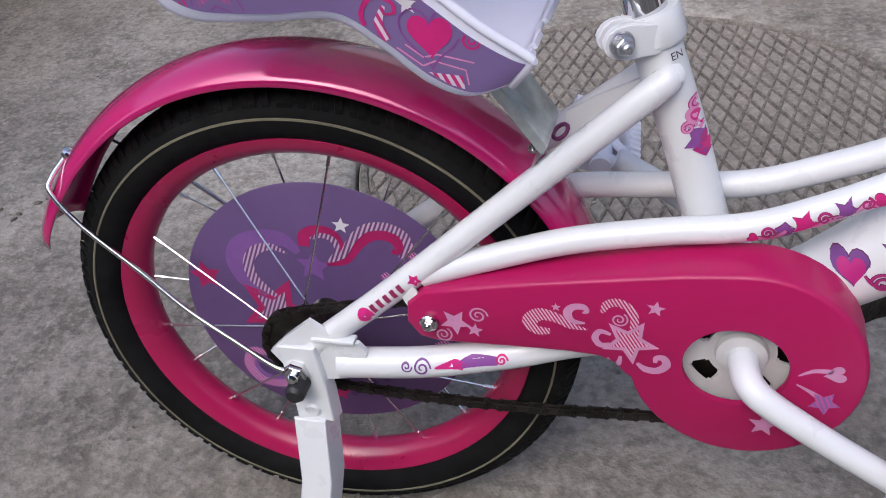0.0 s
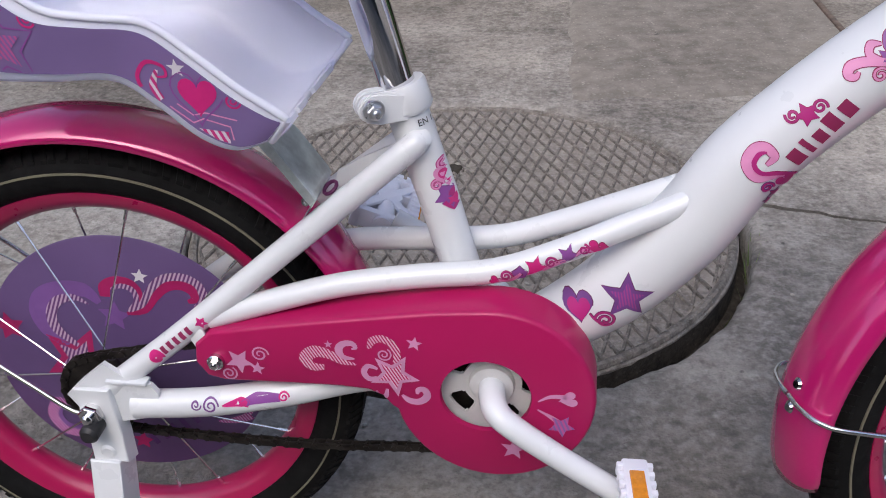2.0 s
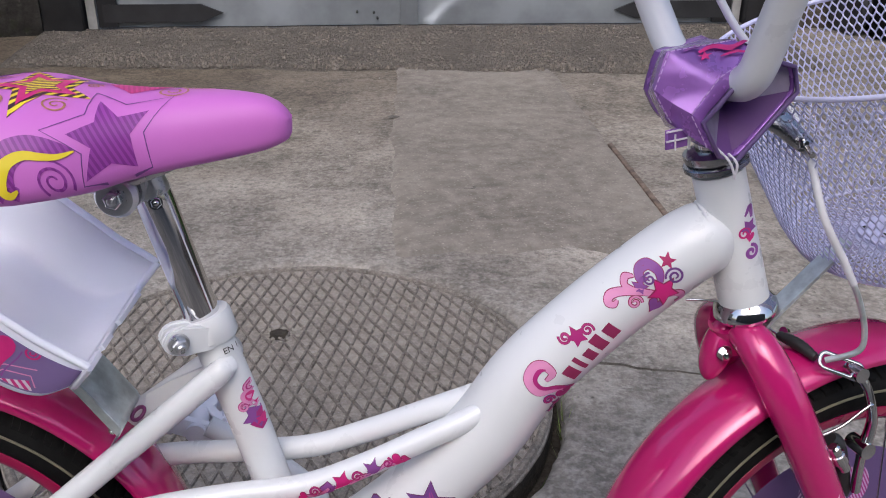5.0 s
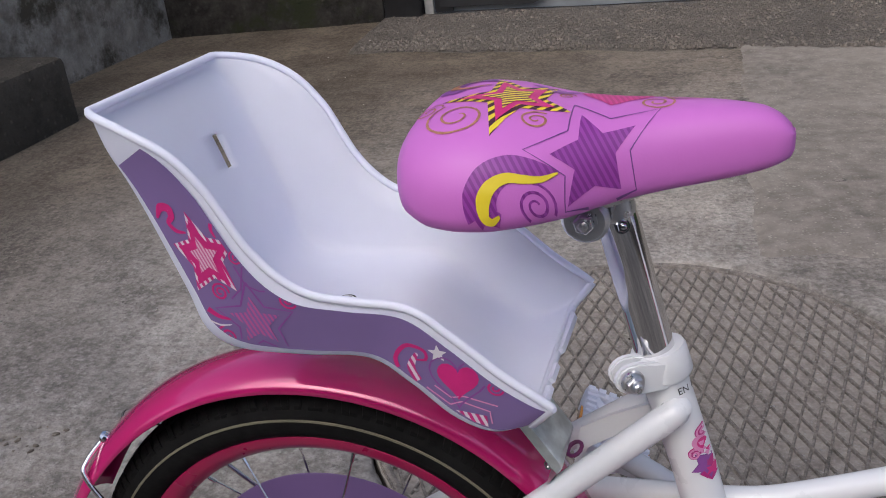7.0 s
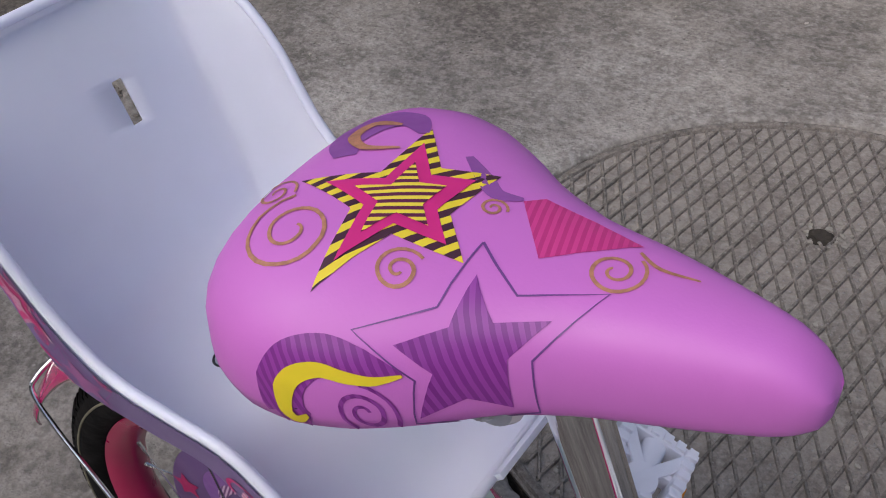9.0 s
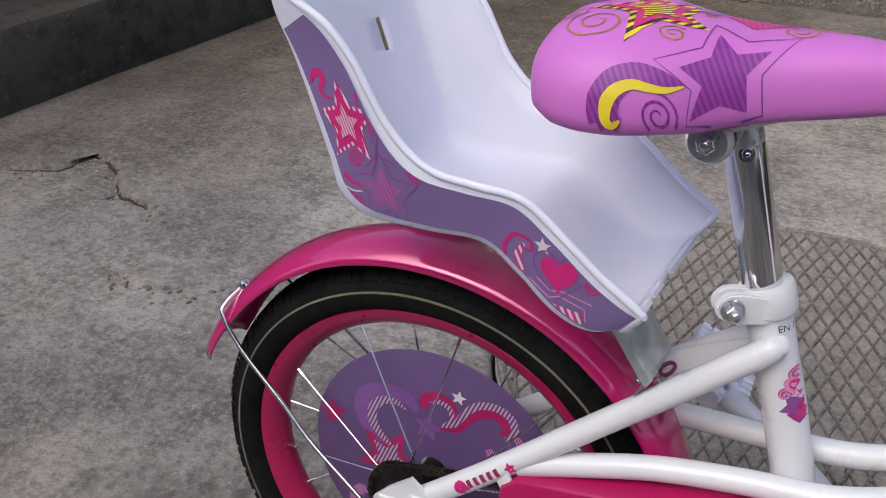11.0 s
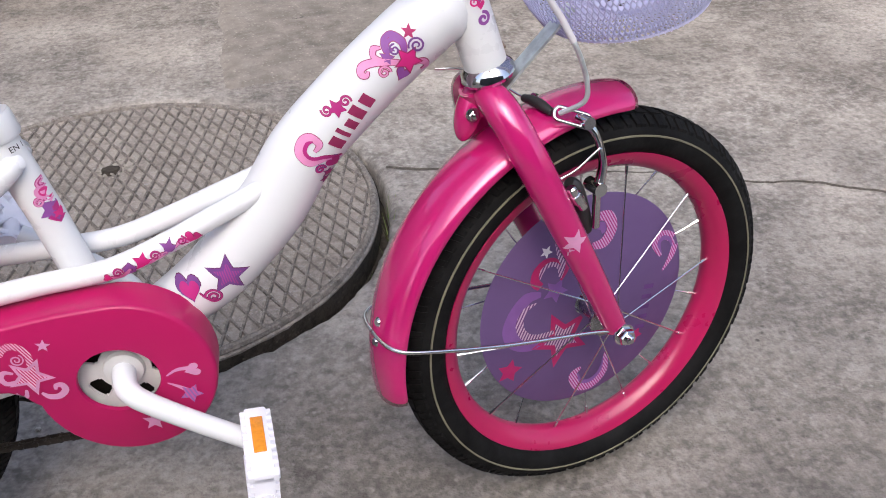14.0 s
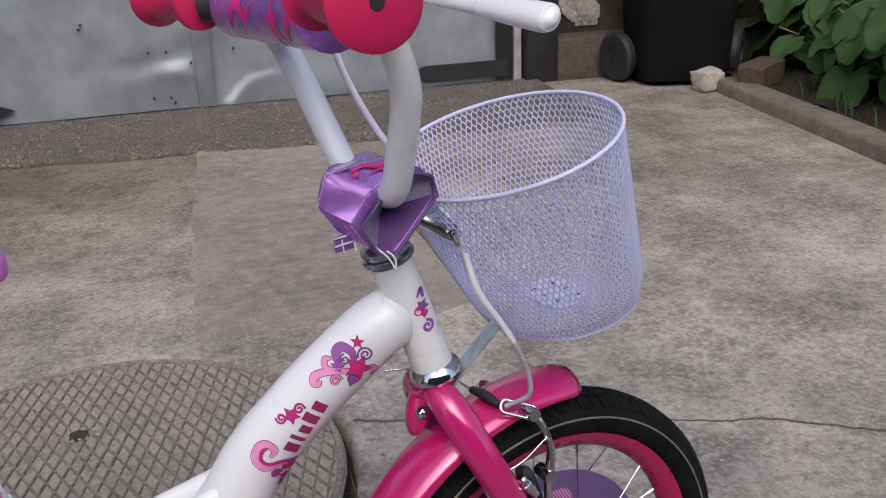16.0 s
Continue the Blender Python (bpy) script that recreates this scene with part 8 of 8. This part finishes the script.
edged("bouquet_violet", [curl([(0.5400, 0.4740), (0.5385, 0.4815), (0.5322, 0.4850), (0.5268, 0.4812), (0.5272, 0.4756), (0.5315, 0.4762)], [0.003, 0.0055, 0.006, 0.0055, 0.005, 0.001]), heart(0.5380, 0.4580, 0.0055, -30), star(0.5270, 0.4705, 0.0055, 80, 0.5)], M_D_VIOLET, M_D_WINE, 0.0005, **bk_)
printed("bouquet_star", [star(0.5425, 0.4682, 0.0118, 60, 0.5)], M_D_WINE, lift=0.0008, **bk_)
printed("bouquet_star", [star(0.5425, 0.4682, 0.0100, 60, 0.5)], M_D_PINK, lift=0.0011, **bk_)
printed("bouquet_swirl", [spiral(0.5490, 0.4790, 0.0062, 1.8, 0.0014, 200, -1), spiral(0.5330, 0.4760, 0.0040, 1.5, 0.0012, 90, 1)], M_D_PURPLE, lift=0.0011, **bk_)
printed("bouquet_star", [star(0.5438, 0.4885, 0.0058, 85, 0.44)], M_D_RED, **bk_)
ms, mt = TREES["ms"]
mk = dict(parent=ms, bvh=mt, **SIDE)
edged("row_curl", [curl([(0.3030, 0.3135), (0.3105, 0.3118), (0.3185, 0.3185)], [0.001, 0.0036, 0.002]), curl([(0.333, 0.3205), (0.341, 0.3262), (0.348, 0.3290)], [0.002, 0.004, 0.002]), curl([(0.3545, 0.3320), (0.3600, 0.3375), (0.3660, 0.3352)], [0.001, 0.003, 0.001])], M_D_LIGHT, M_D_WINE, 0.0005, **mk)
edged("row_swirl", [spiral(0.3085, 0.3160, 0.0040, 1.6, 0.0010, 0, 1), spiral(0.3385, 0.3270, 0.0042, 1.5, 0.0011, 0, 1), spiral(0.3600, 0.3370, 0.0038, 1.5, 0.0010, 90, -1)], M_D_MAGENTA, M_D_WINE, 0.0003, **mk)
edged("violet_star", [star(0.3500, 0.3325, 0.0078, 80, 0.45), star(0.3178, 0.3180, 0.0056, 20, 0.75)], M_D_VIOLET, M_D_DARK, 0.0005, **mk)
edged("row_star", [star(0.3285, 0.3228, 0.0080, 80, 0.5), heart(0.3005, 0.3128, 0.0032, 70), heart(0.3660, 0.3385, 0.0050, 60), heart(0.3722, 0.3392, 0.0034, 80)], M_D_PINK, M_D_WINE, 0.0005, **mk)
tk = dict(parent=seat_tube, bvh=SEAT, **SIDE)
edged("tube_band", [curl([(0.2668, 0.3560), (0.2705, 0.3620), (0.2690, 0.3720), (0.2668, 0.3800), (0.2662, 0.3935)], [0.009, 0.0085, 0.005, 0.003, 0.003])], M_D_MAGENTA, M_D_VIOLET, 0.0005, **tk)
edged("tube_star", [star(0.2677, 0.3655, 0.0105, 66, 0.5)], M_D_VIOLET, M_D_PURPLE, 0.0005, **tk)
printed("tube_heart", [heart(0.2654, 0.3795, 0.0082, 10)], M_D_LIGHT, lift=0.0009, **tk)
printed("tube_heart", [heart(0.2656, 0.3797, 0.0056, 10), star(0.2700, 0.3610, 0.0042, 80, 0.5)], M_D_PINK, lift=0.0012, **tk)
edged("tube_swirl", [spiral(0.2598, 0.3730, 0.0042, 1.6, 0.0011, 0, 1), spiral(0.2633, 0.3868, 0.0038, 1.6, 0.0011, 90, 1)], M_D_LIGHT, M_D_MAGENTA, 0.0005, **tk)
cs, ct = TREES["cs"]
ck = dict(parent=cs, bvh=ct, **SIDE)
printed("stay_swirl", [spiral(0.093, 0.2105, 0.0062, 1.8, 0.0012, 0, 1), spiral(0.082, 0.2110, 0.004, 1.5, 0.0011, 0, -1)], M_D_PURPLE, **ck)
printed("stay_ribbon", [curl([(0.102, 0.211), (0.116, 0.214), (0.122, 0.212)], [0.001, 0.007, 0.005]), spiral(0.1475, 0.2175, 0.0042, 1.6, 0.0012, 0, 1)], M_D_PINK, **ck)
printed("stay_band", [curl([(0.117, 0.2125), (0.128, 0.2165), (0.145, 0.2170)], [0.004, 0.008, 0.006])], M_D_VIOLET, **ck)
ss, st_ = TREES["ss"]
sk = dict(parent=ss, bvh=st_, **SIDE)
printed("stay_curl", [spiral(0.0565, 0.2490, 0.0050, 1.5, 0.0034, 0, 1), star(0.0930, 0.2780, 0.0050, 60, 0.55)], M_D_PINK, **sk)
for i in range(5):
    a = Vector((0.0635 + 0.0050 * i, 0.2520 + 0.0040 * i))
    d, nn = Vector((0.78, 0.62)), Vector((-0.62, 0.78))
    printed("letter_bar", [[tuple(a), tuple(a + d * 0.0036), tuple(a + d * 0.0036 + nn * 0.0060), tuple(a + nn * 0.0060)]], M_D_WINE, lift=0.0008, cell=0.003, **sk)
hk = dict(parent=head, bvh=HEAD, **SIDE)
printed("head_print", [star(0.5972, 0.5085, 0.0062, 60, 0.55), curl([(0.593, 0.516), (0.5965, 0.522), (0.5985, 0.515)], [0.001, 0.004, 0.002]), spiral(0.6005, 0.4915, 0.0052, 1.4, 0.0022, 100, -1)], M_D_VIOLET, **hk)
printed("head_swirl", [spiral(0.5940, 0.5045, 0.0045, 1.6, 0.0011, 0, 1), heart(0.5985, 0.5020, 0.0035, 0)], M_D_PINK, **hk)

# standard mark on the seat tube
txt = bpy.data.curves.new("standard_mark", 'FONT')
txt.body, txt.size, txt.align_x, txt.align_y = "EN 1", 0.0066, 'CENTER', 'CENTER'
tob = new("standard_mark", txt)
dg = bpy.context.evaluated_depsgraph_get()
tme = bpy.data.meshes.new_from_object(tob.evaluated_get(dg))
bpy.data.objects.remove(tob)
bm = bmesh.new()
bm.from_mesh(tme)
bmesh.ops.triangulate(bm, faces=bm.faces)
axis = Vector((0.258 - 0.238, 0, 0.362 - 0.442)).normalized()
across = Vector((axis.z, 0, -axis.x)) * -1
for v in bm.verts:
    ang = v.co.x / 0.0150 + radians(52)
    c = Vector((0.2425, 0, 0.4150)) - axis * v.co.y
    v.co = c + 0.0149 * (across * math.sin(ang) + Vector((0, -1, 0)) * math.cos(ang))
part("standard_mark", bm, M_BLACK, seat_tube, "small black lettering")
